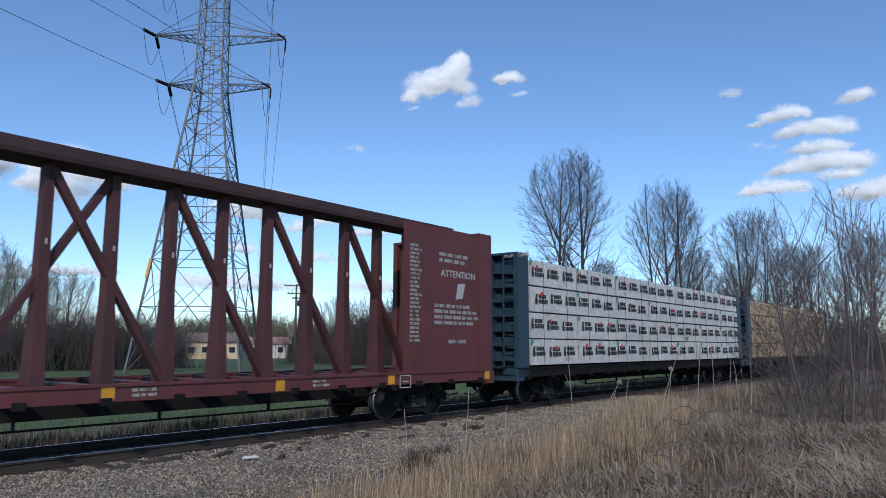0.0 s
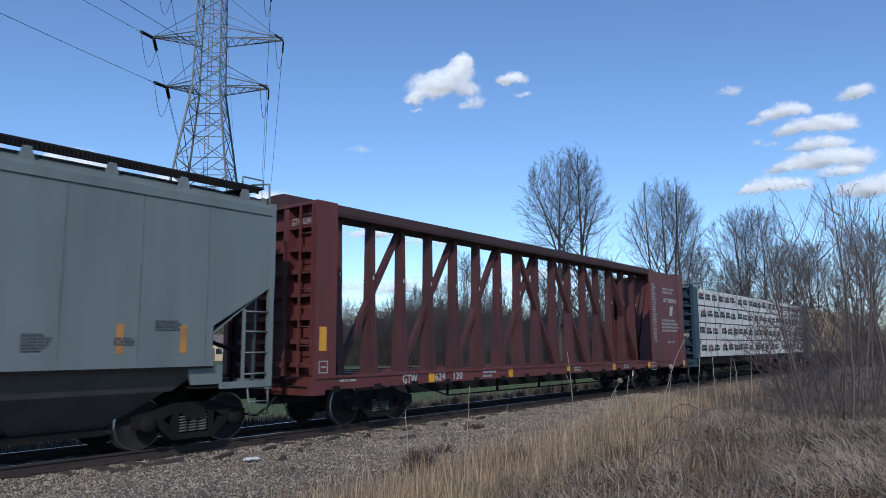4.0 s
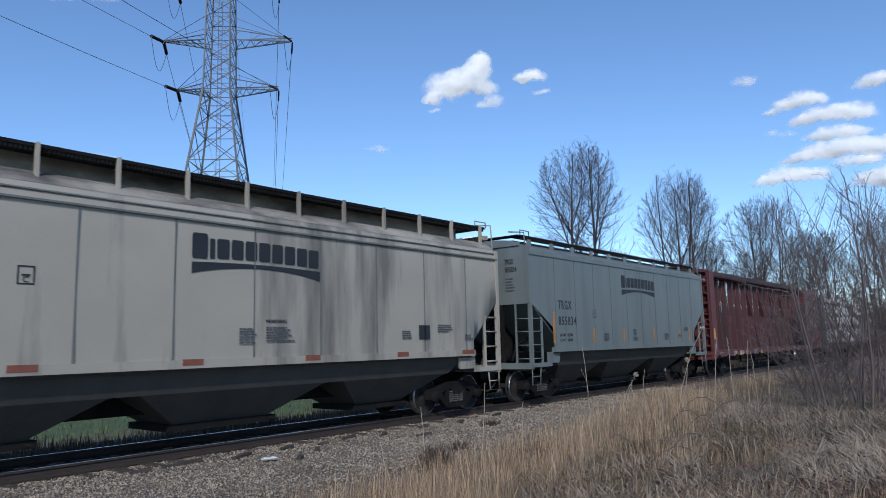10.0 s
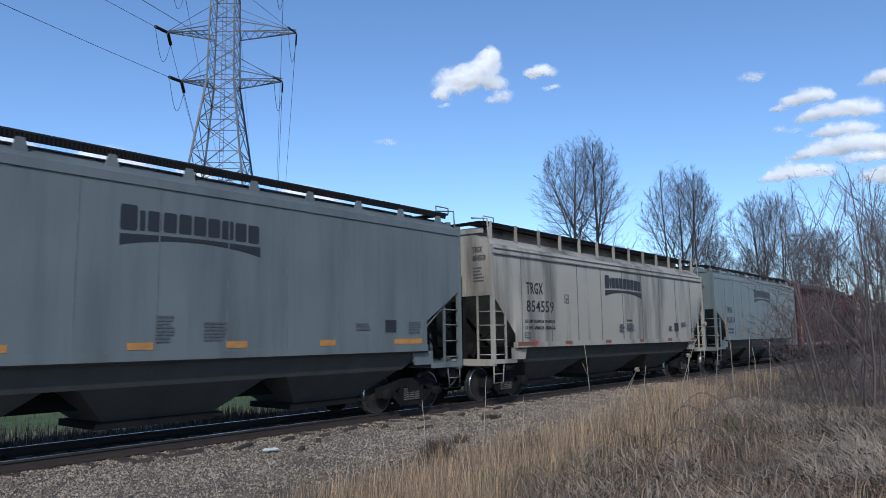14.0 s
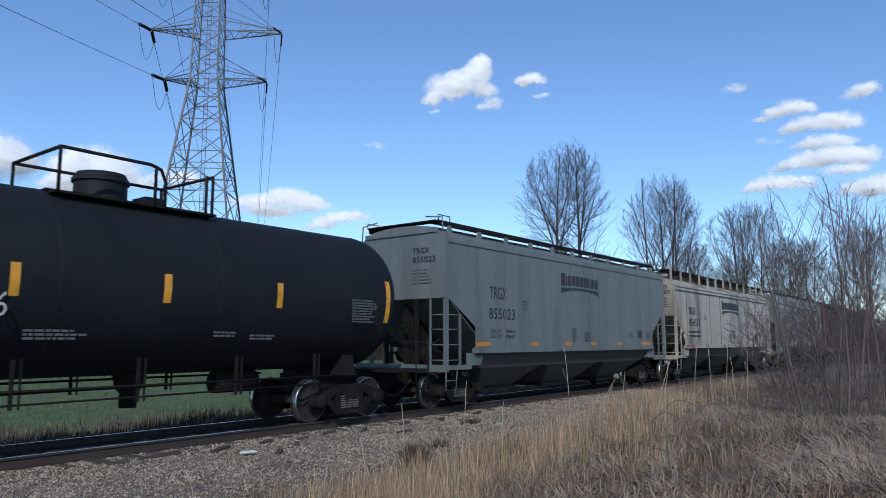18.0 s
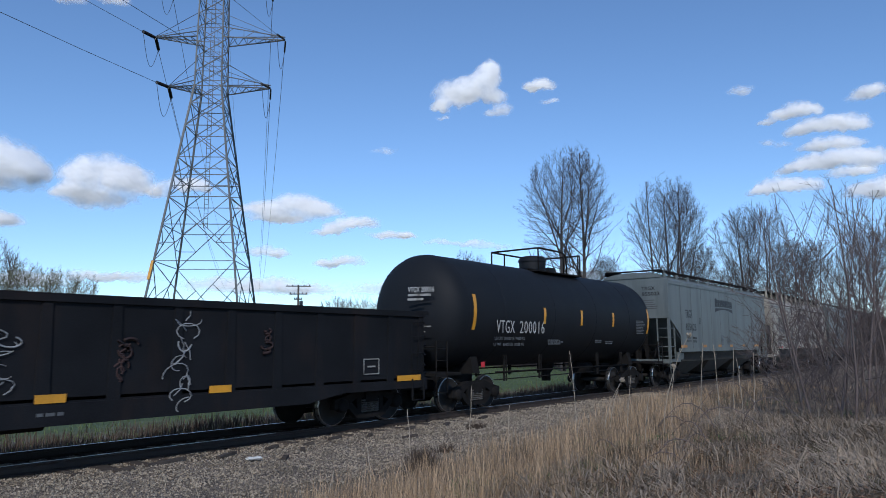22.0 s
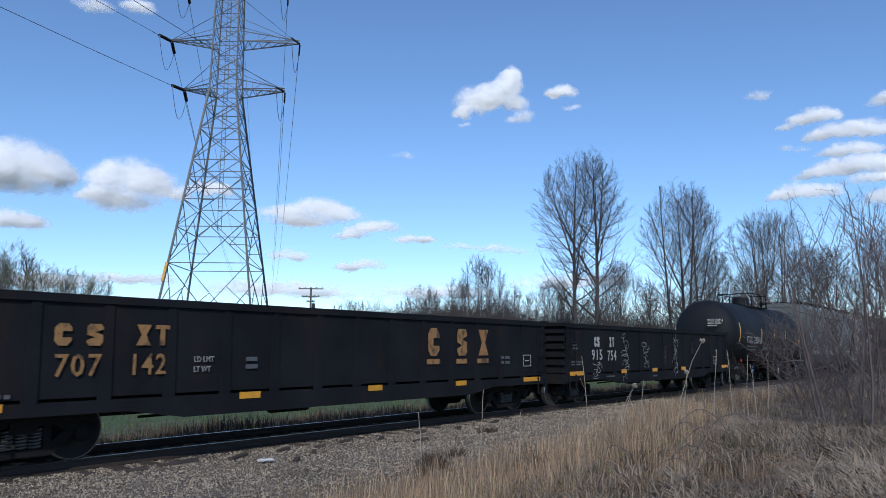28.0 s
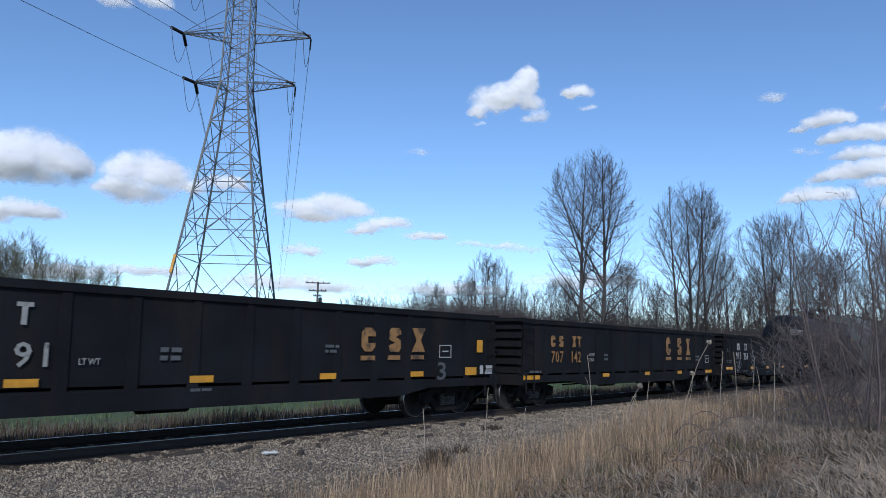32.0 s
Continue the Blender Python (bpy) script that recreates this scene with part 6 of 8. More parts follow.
def centrebeam(centre, half, deck_paint, beam_paint, label, loaded=""):
    """Centre-beam flat car: two bulkheads, a row of posts with diagonals under a top chord, and a deck."""
    car = car_thing("centerbeam_flat_car", label, centre)
    L, W, zd, zt = half, 1.6, 1.15, 4.38 if loaded else 4.95
    sill_paint = UNDER if loaded else deck_paint
    for s in (-1, 1):
        part("side_sill", M().box(-L, L, min(s * (W - 0.12), s * W), max(s * (W - 0.12), s * W), 0.88, zd), sill_paint, car)
        part("sill_lip", M().box(-L, L, min(s * (W - 0.14), s * (W + 0.03)), max(s * (W - 0.14), s * (W + 0.03)), zd - 0.03, zd + 0.015), sill_paint, car)
        for k in range(17):
            x = -L + 0.6 + (2 * L - 1.2) * k / 16
            part("strap_winch", M().box(x - 0.09, x + 0.09, min(s * (W - 0.02), s * (W + 0.05)), max(s * (W - 0.02), s * (W + 0.05)), 0.83, 0.95), UNDER, car)
    for k in range(19):
        x = -L + 0.3 + (2 * L - 0.6) * k / 18
        part("deck_riser", M().box(x - 0.13, x + 0.13, -W + 0.12, W - 0.12, 0.98, zd - 0.01), deck_paint, car)
    part("centre_sill", M().box(-L, L, -0.32, 0.32, 0.55, 1.0), UNDER, car)
    m = M()
    for s in (-1, 1):
        m.tube([(-L + 3.6, s * 1.2, 0.88), (-L + 5, s * 1.2, 0.5), (L - 5, s * 1.2, 0.5), (L - 3.6, s * 1.2, 0.88)], 0.02, 5)
        for k in range(6):
            x = -L + 5 + (2 * L - 10) * k / 5
            m.beam((x, s * 1.2, 0.5), (x, s * 1.2, 0.9), 0.07, 0.03)
    part("brake_rigging", m, UNDER, car)
    # centre posts
    pitch = 1.19 * L / 10.88
    xs = [0.12 + pitch * (k - 7.5) for k in range(16)]
    for x in xs:
        m = M()
        r0 = [(x - 0.12, -0.22, zd - 0.05), (x + 0.12, -0.22, zd - 0.05), (x + 0.12, 0.22, zd - 0.05), (x - 0.12, 0.22, zd - 0.05)]
        r1 = [(x - 0.09, -0.14, 2.6), (x + 0.09, -0.14, 2.6), (x + 0.09, 0.14, 2.6), (x - 0.09, 0.14, 2.6)]
        r2 = [(x - 0.08, -0.11, zt), (x + 0.08, -0.11, zt), (x + 0.08, 0.11, zt), (x - 0.08, 0.11, zt)]
        m.loft([r0, r1, r2])
        part("post", m, beam_paint, car)
        if loaded == "":
            part("post_slot", M().box(x - 0.012, x + 0.018, -0.15, -0.125, 3.5, 3.6), WHITE_MARK, car)
    for k in (7, 9, 11, 13):
        part("diagonal_brace", M().beam((xs[k] + 0.05, -0.05, zt - 0.1), (xs[k + 2] - 0.08, -0.05, zd), 0.13, 0.17, up=(0, 1, 0)), beam_paint, car)
        j = 15 - k
        part("diagonal_brace", M().beam((xs[j] - 0.05, 0.05, zt - 0.1), (xs[j - 2] + 0.08, 0.05, zd), 0.13, 0.17, up=(0, 1, 0)), beam_paint, car)
    for e in (-1, 1):
        part("diagonal_brace", M().beam((e * (L - 0.35), 0.0, zt - 0.2), ((xs[0] if e < 0 else xs[15]) + e * 0.1, 0.0, zd), 0.12, 0.15, up=(0, 1, 0)), beam_paint, car)
    part("top_chord", M().prism([(-0.40, zt - 0.02), (0.40, zt - 0.02), (0.42, zt + 0.06), (0.40, zt + 0.26), (0.2, zt + 0.31), (-0.2, zt + 0.31), (-0.40, zt + 0.26), (-0.42, zt + 0.06)], -L + 0.2, L - 0.2, "x"), SOOTY_RED if loaded == "" else beam_paint, car, "long soot-darkened top chord")
    # bulkheads
    wide = 0.6
    for e in (-1, 1):
        x0, x1 = e * L, e * (L - wide)
        zb = 4.56 if loaded else 4.86
        part("bulkhead", M().box(min(e * (L - 0.32), e * (L - 0.26)), max(e * (L - 0.32), e * (L - 0.26)), -W + 0.05, W - 0.05, zd - 0.1, zb), deck_paint, car)
        for s in (-1, 1):
            part("bulkhead_post", M().box(min(x0, x1), max(x0, x1), min(s * (W - 0.16), s * W), max(s * (W - 0.16), s * W), 0.88, zb), deck_paint, car)
        part("bulkhead_cap", M().box(min(x0, x1), max(x0, x1), -W, W, zb - 0.02, zb + 0.05), deck_paint, car)
        for k in range(7):
            z = 1.35 + (0.44 if loaded else 0.5) * k
            part("bulkhead_rib", M().box(min(e * (L - 0.26), e * (L - 0.06)), max(e * (L - 0.26), e * (L - 0.06)), -W + 0.16, W - 0.16, z, z + 0.1), deck_paint, car)
        for y in (-0.55, 0.55):
            part("bulkhead_stiffener", M().box(min(e * (L - 0.26), e * (L - 0.03)), max(e * (L - 0.26), e * (L - 0.03)), y - 0.08, y + 0.08, 0.9, zb), deck_paint, car)
        ladder(car, e * (L + 0.03), -W + 0.1, -W + 0.5, 1.2, zb - 0.05, 9, deck_paint, "end_ladder")
        part("end_sill", M().box(min(e * (L - 0.3), e * (L + 0.1)), max(e * (L - 0.3), e * (L + 0.1)), -W, W, 0.78, 1.12), deck_paint, car)
        part("crossover_step", M().box(min(e * L, e * (L + 0.3)), max(e * L, e * (L + 0.3)), -1.2, 1.2, 1.12, 1.16), UNDER, car)
    running_gear(car, L, 2.55, 0.68)
    return car


red = centrebeam(5.77, 10.88, RED_PAINT, RED_DARK, "empty red-brown centerbeam lumber car")
c = -5.77
# gusset plate with notices at the leading end
part("bulkhead_gusset", M().box(12.95 + c, 16.2 + c, -1.58, -1.54, 1.16, 4.84), RED_PAINT, red, "red bulkhead side plate with white notices")
lettering("notice_word", "ATTENTION", 0.25, WHITE_MARK, red, 14.36 + c, -1.59, 3.58, width=1.5)
bars("small_print", print_lines(14.3 + c, 4.2, 1.6, 2, 0.09, 3) + print_lines(14.1 + c, 2.86, 1.95, 4, 0.085, 4) + print_lines(14.7 + c, 1.95, 0.9, 1, 0.09, 5), PALE_MARK, red, y=-1.585)
part("notice_arrow", M().prism([(15.0 + c, 3.0), (15.3 + c, 3.05), (15.42 + c, 3.45), (15.1 + c, 3.42)], -1.588, -1.582, "y"), WHITE_MARK, red)
bars("small_print", print_lines(13.16 + c, 4.3, 0.45, 24, 0.06, 9), PALE_MARK, red, y=-1.585)
lettering("reporting_mark", "GTW", 0.30, WHITE_MARK, red, -2.36 + c, -1.605, 0.91, width=0.54)
lettering("car_number", "624", 0.27, WHITE_MARK, red, -1.14 + c, -1.605, 0.93, width=0.42)
lettering("car_number", "120", 0.27, WHITE_MARK, red, -0.42 + c, -1.605, 0.93, width=0.44)
bars("small_print", print_lines(0.95 + c, 1.1, 0.7, 2, 0.06, 6) + print_lines(6.2 + c, 1.08, 0.6, 2, 0.05, 7) + print_lines(10.1 + c, 1.08, 0.5, 2, 0.05, 8) + print_lines(-4.4 + c, 1.08, 0.6, 1, 0.05, 9), PALE_MARK, red, y=-1.605)
plates(red, [(x + c, 0.90, 0.22, 0.24) for x in (-1.27, 2.35, 5.8, 9.25, 12.5, 16.4)], YELLOW, -1.607)
plates(red, [(-4.9 + c, 1.7, 0.2, 0.5)], YELLOW, -1.607)
frame_mark(red, -5.0 + c, 1.23, 0.25, 0.26, WHITE_MARK, y=-1.605)
frame_mark(red, 12.79 + c, 0.80, 0.4, 0.3, WHITE_MARK, y=-1.61)
lettering("end_mark", "GTW 624120", 0.22, PALE_MARK, red, -10.86, -0.75, 4.42, facing="x", width=0.8)


def lumber_load(car, x0, x1, cols, material, wrapped, seed):
    rnd = random.Random(seed)
    w = (x1 - x0) / cols
    for s in (-1, 1):
        for i in range(cols):
            for j in range(4):
                a, b = x0 + i * w + rnd.uniform(0.0, 0.02), x0 + (i + 1) * w - rnd.uniform(0.0, 0.03)
                z0, z1 = 1.2 + j * 0.815 + (0.018 if wrapped else 0.03), 1.2 + (j + 1) * 0.815 - (0.012 if wrapped else 0.03)
                y0, y1 = 0.42, 1.56 + rnd.uniform(-0.03, 0.0)
                bv = 0.03
                ring = lambda x, q: [(x, s * (y0 + q), z0 + q), (x, s * (y1 - bv - q * 0), z0 + q * 0.5), (x, s * y1, z0 + bv), (x, s * y1, z1 - bv), (x, s * (y1 - bv), z1), (x, s * (y0 + q), z1)]
                m = M().loft([ring(a, 0.02), ring(a + 0.03, 0), ring(b - 0.03, 0), ring(b, 0.02)])
                if not wrapped:
                    # stacked boards: uneven edges with a dark joint between the layers
                    h, edge = (z1 - z0) / 14, [(y0, z0)]
                    for q in range(14):
                        yq, zz = y1 - rnd.uniform(0, 0.02), z0 + h * q
                        edge += [(yq, zz), (yq, zz + h - 0.008), (y1 - 0.06, zz + h - 0.008), (y1 - 0.06, zz + h)]
                    edge.append((y0, z1))
                    m = M().loft([[(x, s * y, z) for y, z in edge] for x in (a, b - rnd.uniform(0, 0.05))])
                pack = part("lumber_pack", m, material, car)
                if s < 0 and wrapped:
                    # the loose wrap creases over the boards
                    nx, nz, vs = 26, 8, []
                    for u in range(nx + 1):
                        for v in range(nz + 1):
                            x, z = a + 0.01 + (b - a - 0.02) * u / nx, z0 + 0.012 + (z1 - z0 - 0.03) * v / nz
                            fold = abs(noise.noise((x * 3.2 + z * 2.6, z * 1.5 - x * 0.8, seed + 7 * j))) + 0.5 * abs(noise.noise((x * 7, z * 5, j)))
                            vs.append((x, -y1 - 0.05 + 0.045 * min(1, fold), z))
                    part("wrap_sheet", M().add(vs, [(u * (nz + 1) + v, (u + 1) * (nz + 1) + v, (u + 1) * (nz + 1) + v + 1, u * (nz + 1) + v + 1) for u in range(nx) for v in range(nz)]), WRAP, pack, "creased white plastic wrap")
                    yf, off = -y1 - 0.052, rnd.uniform(0.05, 0.3)
                    for q in range(3):
                        xa, zz = a + off + q * 0.98 + rnd.uniform(-0.03, 0.03), z0 + rnd.uniform(0.40, 0.46)
                        if xa + 0.78 > b:
                            break
                        m2 = M().prism([(xa, zz - 0.16), (xa + 0.13, zz - 0.16), (xa + 0.15, zz - 0.02), (xa + 0.1, zz), (xa + 0.13, zz + 0.15), (xa + 0.03, zz + 0.15), (xa - 0.01, zz)], yf - 0.004, yf, "y")
                        part("print_mark", m2, BLACK_MARK, pack)
                        m2 = M()
                        for k in range(5):
                            m2.box(xa + 0.2 + 0.095 * k, xa + 0.2 + 0.095 * k + 0.075, yf - 0.004, yf, zz + 0.015, zz + 0.14)
                        for k in range(6):
                            m2.box(xa + 0.2 + 0.093 * k, xa + 0.2 + 0.093 * k + 0.073, yf - 0.004, yf, zz - 0.14, zz - 0.015)
                        tagged(part("print_line", m2, BLACK_MARK, pack), kind="stuff")
                        if rnd.random() < 0.36:
                            xr, zr, r = xa + rnd.uniform(0.1, 0.5), zz + rnd.uniform(0.08, 0.18), rnd.uniform(0.05, 0.085)
                            part("print_spot", M().prism([(xr + r * math.cos(w2), zr + r * math.sin(w2)) for w2 in [6.283 * k / 10 for k in range(10)]], yf - 0.008, yf - 0.004, "y"), RED_MARK, pack, "red spot on the wrap")
                    if rnd.random() < 0.7:
                        part("corner_tag", M().prism([(a + 0.01, z1 - 0.2), (a + 0.11, z1 - 0.16), (a + 0.16, z1 - 0.02), (a + 0.01, z1)], yf - 0.004, yf, "y"), GREEN_MARK, pack, "green corner tag")
                if not wrapped:
                    for q in (a + 0.2, b - 0.3):
                        part("bearing_strip", M().box(q, q + 0.1, min(s * y0, s * y1), max(s * y0, s * y1), z0 - 0.06, z0), LUMBER, pack)
    for i in range(cols * 2):
        x = x0 + (x1 - x0) * (i + 0.5) / (cols * 2)
        part("tie_down_cable", M().tube([(x, -1.622, 1.0), (x, -1.622, 4.44), (x, -0.3, 4.52)], 0.006, 4), UNDER, car)


blue = centrebeam(29.35, 11.3, BLUE_PAINT, BLUE_PAINT, "dark blue centerbeam car loaded with white-wrapped lumber", "w")
lumber_load(blue, 18.74 - 29.35, 40.2 - 29.35, 7, WRAP, True, 1)
lettering("end_mark", "NOKL 73640", 0.2, WHITE_MARK, blue, -11.28, -1.1, 4.45, facing="x", width=0.9)
tan = centrebeam(53.3, 11.3, BLUE_PAINT, BLUE_PAINT, "dark blue centerbeam car loaded with bare pine lumber", "t")
lumber_load(tan, -10.6, 10.6, 7, LUMBER, False, 2)

# ---- vegetation on the near side ----
def blade_field(name, label, category, n, where, height, width, material, seed, lean=0.35, flop=0.25):
    """Single grass blades, each a bent strip."""
    rnd = random.Random(seed)
    m = M()
    vs, fs = m.v, m.f
    made = 0
    while made < n:
        got = where(rnd)
        if not got:
            continue
        x, y, k = got
        made += 1
        z = ground_z(x, y) - 0.02
        if 7.7 < y < 16:
            z = max(z, bed_z(y) - 0.02)
        h = height * k * rnd.uniform(0.45, 1.15)
        a = rnd.uniform(0, 6.283)
        tilt = abs(rnd.gauss(0, lean))
        if rnd.random() < flop:
            tilt += rnd.uniform(0.4, 1.0)
        b = rnd.uniform(0, 6.283)
        dx, dy = math.cos(b) * math.sin(min(tilt, 1.5)) * h, math.sin(b) * math.sin(min(tilt, 1.5)) * h
        dz = max(0.06, math.cos(min(tilt, 1.5))) * h
        w = width * rnd.uniform(0.6, 1.3) * (0.7 + 0.03 * math.hypot(x, y))
        wx, wy = math.cos(a) * w, math.sin(a) * w
        o = len(vs)
        vs += [(x - wx, y - wy, z), (x + wx, y + wy, z), (x + dx * 0.42 + wx * 0.8, y + dy * 0.42 + wy * 0.8, z + dz * 0.6), (x + dx * 0.42 - wx * 0.8, y + dy * 0.42 - wy * 0.8, z + dz * 0.6), (x + dx, y + dy, z + dz)]
        fs += [(o, o + 1, o + 2, o + 3), (o + 3, o + 2, o + 4)]
    m.s = [False] * len(fs)
    return tagged(new(name, m.mesh(name, material, fix=False)), label, category, kind="stuff")


def edge_y(x):
    """The ragged limit of the grass towards the ballast."""
    return min(10.7, 7.4 + 0.12 * (x - 6) + 0.16 * max(0.0, x - 14)) + 0.4 * noise.noise((x * 0.7, 1, 2))


def near_area(rnd):
    d = 5.5 + 34 * rnd.random() ** 1.7
    az = radians(rnd.uniform(-3, 62))
    x, y = d * math.cos(az), d * math.sin(az)
    e = edge_y(x)
    if y > e:
        return None
    if y > e - 1.2 and rnd.random() < 0.5:
        return None
    return x, y, d


def tall_spot(rnd):
    got = near_area(rnd)
    if not got:
        return None
    x, y, d = got
    k = noise.noise((x * 0.45, y * 0.45, 9)) + 0.35 * noise.noise((x * 1.6, y * 1.6, 2))
    band = math.exp(-((edge_y(x) - 1.6 - y) / 1.7) ** 2)
    if rnd.random() > 0.06 + 0.75 * band + 0.4 * k:
        return None
    return x, y, 0.6 + 0.5 * band + 0.25 * k


def mat_spot(rnd):
    got = near_area(rnd)
    return got and (got[0], got[1], 0.7 + 0.35 * noise.noise((got[0] * 0.6, got[1] * 0.6, 4)))


def green_spot(rnd):
    got = near_area(rnd)
    if not got:
        return None
    x, y, d = got
    if noise.noise((x * 0.35, y * 0.35, 21)) < 0.18:
        return None
    return x, y, 0.8


def tuft_field(name, label, n, per, where, height, width, material, seed, spread=0.1, lean=0.28, flop=0.1):
    """Grass in tufts: the blades of a tuft share a root and a lean, and each one bends on its own."""
    rnd = random.Random(seed)
    m = M()
    vs, fs = m.v, m.f
    made = 0
    while made < n:
        got = where(rnd)
        if not got:
            continue
        cx, cy, k = got
        made += 1
        ba, bl = rnd.uniform(0, 6.283), abs(rnd.gauss(0, lean))
        hk = height * k * rnd.uniform(0.6, 1.15)
        if rnd.random() < flop:
            bl += rnd.uniform(0.5, 1.1)
        for q in range(max(2, int(per * rnd.uniform(0.5, 1.5)))):
            x, y = cx + rnd.gauss(0, spread), cy + rnd.gauss(0, spread)
            z = ground_z(x, y) - 0.02
            if 7.7 < y < 16:
                z = max(z, bed_z(y) - 0.02)
            h = hk * rnd.uniform(0.45, 1.1)
            tilt = min(1.45, bl + abs(rnd.gauss(0, lean * 0.7)))
            b = ba + rnd.gauss(0, 0.7)
            dx, dy, dz = math.cos(b) * math.sin(tilt) * h, math.sin(b) * math.sin(tilt) * h, max(0.08, math.cos(tilt)) * h
            w = width * rnd.uniform(0.6, 1.4) * (0.75 + 0.03 * math.hypot(x, y))
            a = rnd.uniform(0, 6.283)
            wx, wy = math.cos(a) * w, math.sin(a) * w
            o = len(vs)
            vs += [(x - wx, y - wy, z), (x + wx, y + wy, z), (x + dx * 0.35 + wx * 0.8, y + dy * 0.35 + wy * 0.8, z + dz * 0.62), (x + dx * 0.35 - wx * 0.8, y + dy * 0.35 - wy * 0.8, z + dz * 0.62), (x + dx, y + dy, z + dz * 0.97)]
            fs += [(o, o + 1, o + 2, o + 3), (o + 3, o + 2, o + 4)]
    m.s = [False] * len(fs)
    return tagged(new(name, m.mesh(name, material, fix=False)), label, "grass", kind="stuff")


tuft_field("dry_grass", "tall dry straw-coloured grass beside the ballast", 5200, 5, tall_spot, 0.62, 0.0030, STRAW, 31, spread=0.13, lean=0.16, flop=0.1)
tuft_field("matted_grass", "low matted grey-brown dead grass", 9800, 11, mat_spot, 0.42, 0.0028, STRAW_GREY, 32, spread=0.16, lean=0.6, flop=0.7)
tuft_field("fallen_straw", "pale straw lying over the dead grass", 2400, 7, mat_spot, 0.6, 0.0028, STRAW, 36, spread=0.2, lean=0.7, flop=0.7)
tuft_field("thin_grass", "thin upright dry grass standing among fallen grass", 3000, 5, mat_spot, 0.62, 0.0026, STRAW_GREY, 40, spread=0.12, lean=0.2, flop=0.1)
tuft_field("green_grass", "fresh green grass between dead stalks", 420, 14, green_spot, 0.24, 0.005, GREEN_BLADE, 33, spread=0.1, lean=0.35)


def flop_spot(rnd):
    """Long fallen grass where the path runs beside the shrubs."""
    x, y = rnd.uniform(6.2, 19), rnd.uniform(-0.5, 5.6)
    if y > edge_y(x) - 1.6 or noise.noise((x * 0.5, y * 0.5, 31)) < -0.12:
        return None
    return x, y, 0.75 + 0.5 * noise.noise((x * 0.9, y * 0.9, 14))


def combed_grass(name, label, n, per, where, length, width, material, seed):
    """Tussocks of long blades that have fallen over one way and curl to the ground."""
    rnd = random.Random(seed)
    m = M()
    made = 0
    while made < n:
        got = where(rnd)
        if not got:
            continue
        cx, cy, k = got
        made += 1
        way = 3.1 * noise.noise((cx * 0.25, cy * 0.25, 5)) + rnd.gauss(0, 0.5)
        for q in range(int(per * rnd.uniform(0.5, 1.4))):
            x, y, b = cx + rnd.gauss(0, 0.09), cy + rnd.gauss(0, 0.09), way + rnd.gauss(0, 0.45)
            ln, rise = length * k * rnd.uniform(0.5, 1.15), rnd.uniform(0.2, 0.55)
            c, s, w = math.cos(b), math.sin(b), width * rnd.uniform(0.6, 1.4)
            o = len(m.v)
            for f, zz, ww in ((0.0, -0.02, 1.0), (0.28, rise * 0.8, 1.0), (0.62, rise, 0.8), (1.0, rise * rnd.uniform(0.3, 0.9), 0.15)):
                px, py = x + c * ln * f * 0.85, y + s * ln * f * 0.85
                pz = ground_z(px, py) + zz * ln
                m.v += [(px - s * w * ww, py + c * w * ww, pz), (px + s * w * ww, py - c * w * ww, pz + w * 0.6)]
            m.f += [(o, o + 1, o + 3, o + 2), (o + 2, o + 3, o + 5, o + 4), (o + 4, o + 5, o + 7, o + 6)]
    m.s = [False] * len(m.f)
    return tagged(new(name, m.mesh(name, material, fix=False)), label, "grass", kind="stuff")


combed_grass("fallen_grass", "long pale grass fallen over in tussocks", 1150, 20, flop_spot, 0.85, 0.0055, STRAW_PALE, 37)


def dead_leaves():
    rnd = random.Random(38)
    m = M()
    for x, y, n, sp in ((9.2, 4.0, 170, 0.4), (8.6, 2.9, 130, 0.35), (10.5, 3.6, 120, 0.4), (7.6, 3.9, 90, 0.3), (12.5, 4.4, 90, 0.5), (9.0, 1.8, 420, 0.4), (13.0, 3.4, 160, 0.4), (11.4, 2.6, 120, 0.5)):
        for k in range(n):
            p = Vector((x + rnd.gauss(0, sp), y + rnd.gauss(0, sp), 0))
            p.z = ground_z(p.x, p.y) + rnd.uniform(0.08, 0.3)
            t, r = rnd.uniform(0, 6.28), rnd.uniform(0.016, 0.034)
            u = Vector((math.cos(t), math.sin(t), rnd.uniform(-0.6, 0.6))) * r
            v = Vector((-math.sin(t), math.cos(t), rnd.uniform(-0.5, 0.5))) * r * 0.55
            o = len(m.v)
            m.v += [tuple(p - u), tuple(p - v + Vector((0, 0, r * 0.5))), tuple(p + u), tuple(p + v + Vector((0, 0, r * 0.5)))]
            m.f += [(o, o + 1, o + 2), (o, o + 2, o + 3)]
    m.s = [False] * len(m.f)
    tagged(new("dead_leaves", m.mesh("dead_leaves", LEAF_BROWN, fix=False)), "curled reddish-brown dead leaves caught in the grass", "leaves", kind="stuff")


dead_leaves()


def patch_spot(rnd):
    cx, cy, s = rnd.choice(((10.2, 5.3, 0.45), (10.2, 5.3, 0.3), (15.0, 3.6, 0.7), (13.0, 6.2, 0.5), (8.2, 6.0, 0.4), (8.4, 4.3, 0.35), (14.5, 2.7, 0.6), (16.3, 5.0, 0.6)))
    return rnd.gauss(cx, s), rnd.gauss(cy, s * 0.7), 0.9


tuft_field("green_patch", "small patches of fresh green grass in the dead grass", 230, 16, patch_spot, 0.3, 0.0045, GREEN_BLADE, 39, spread=0.09, lean=0.4)


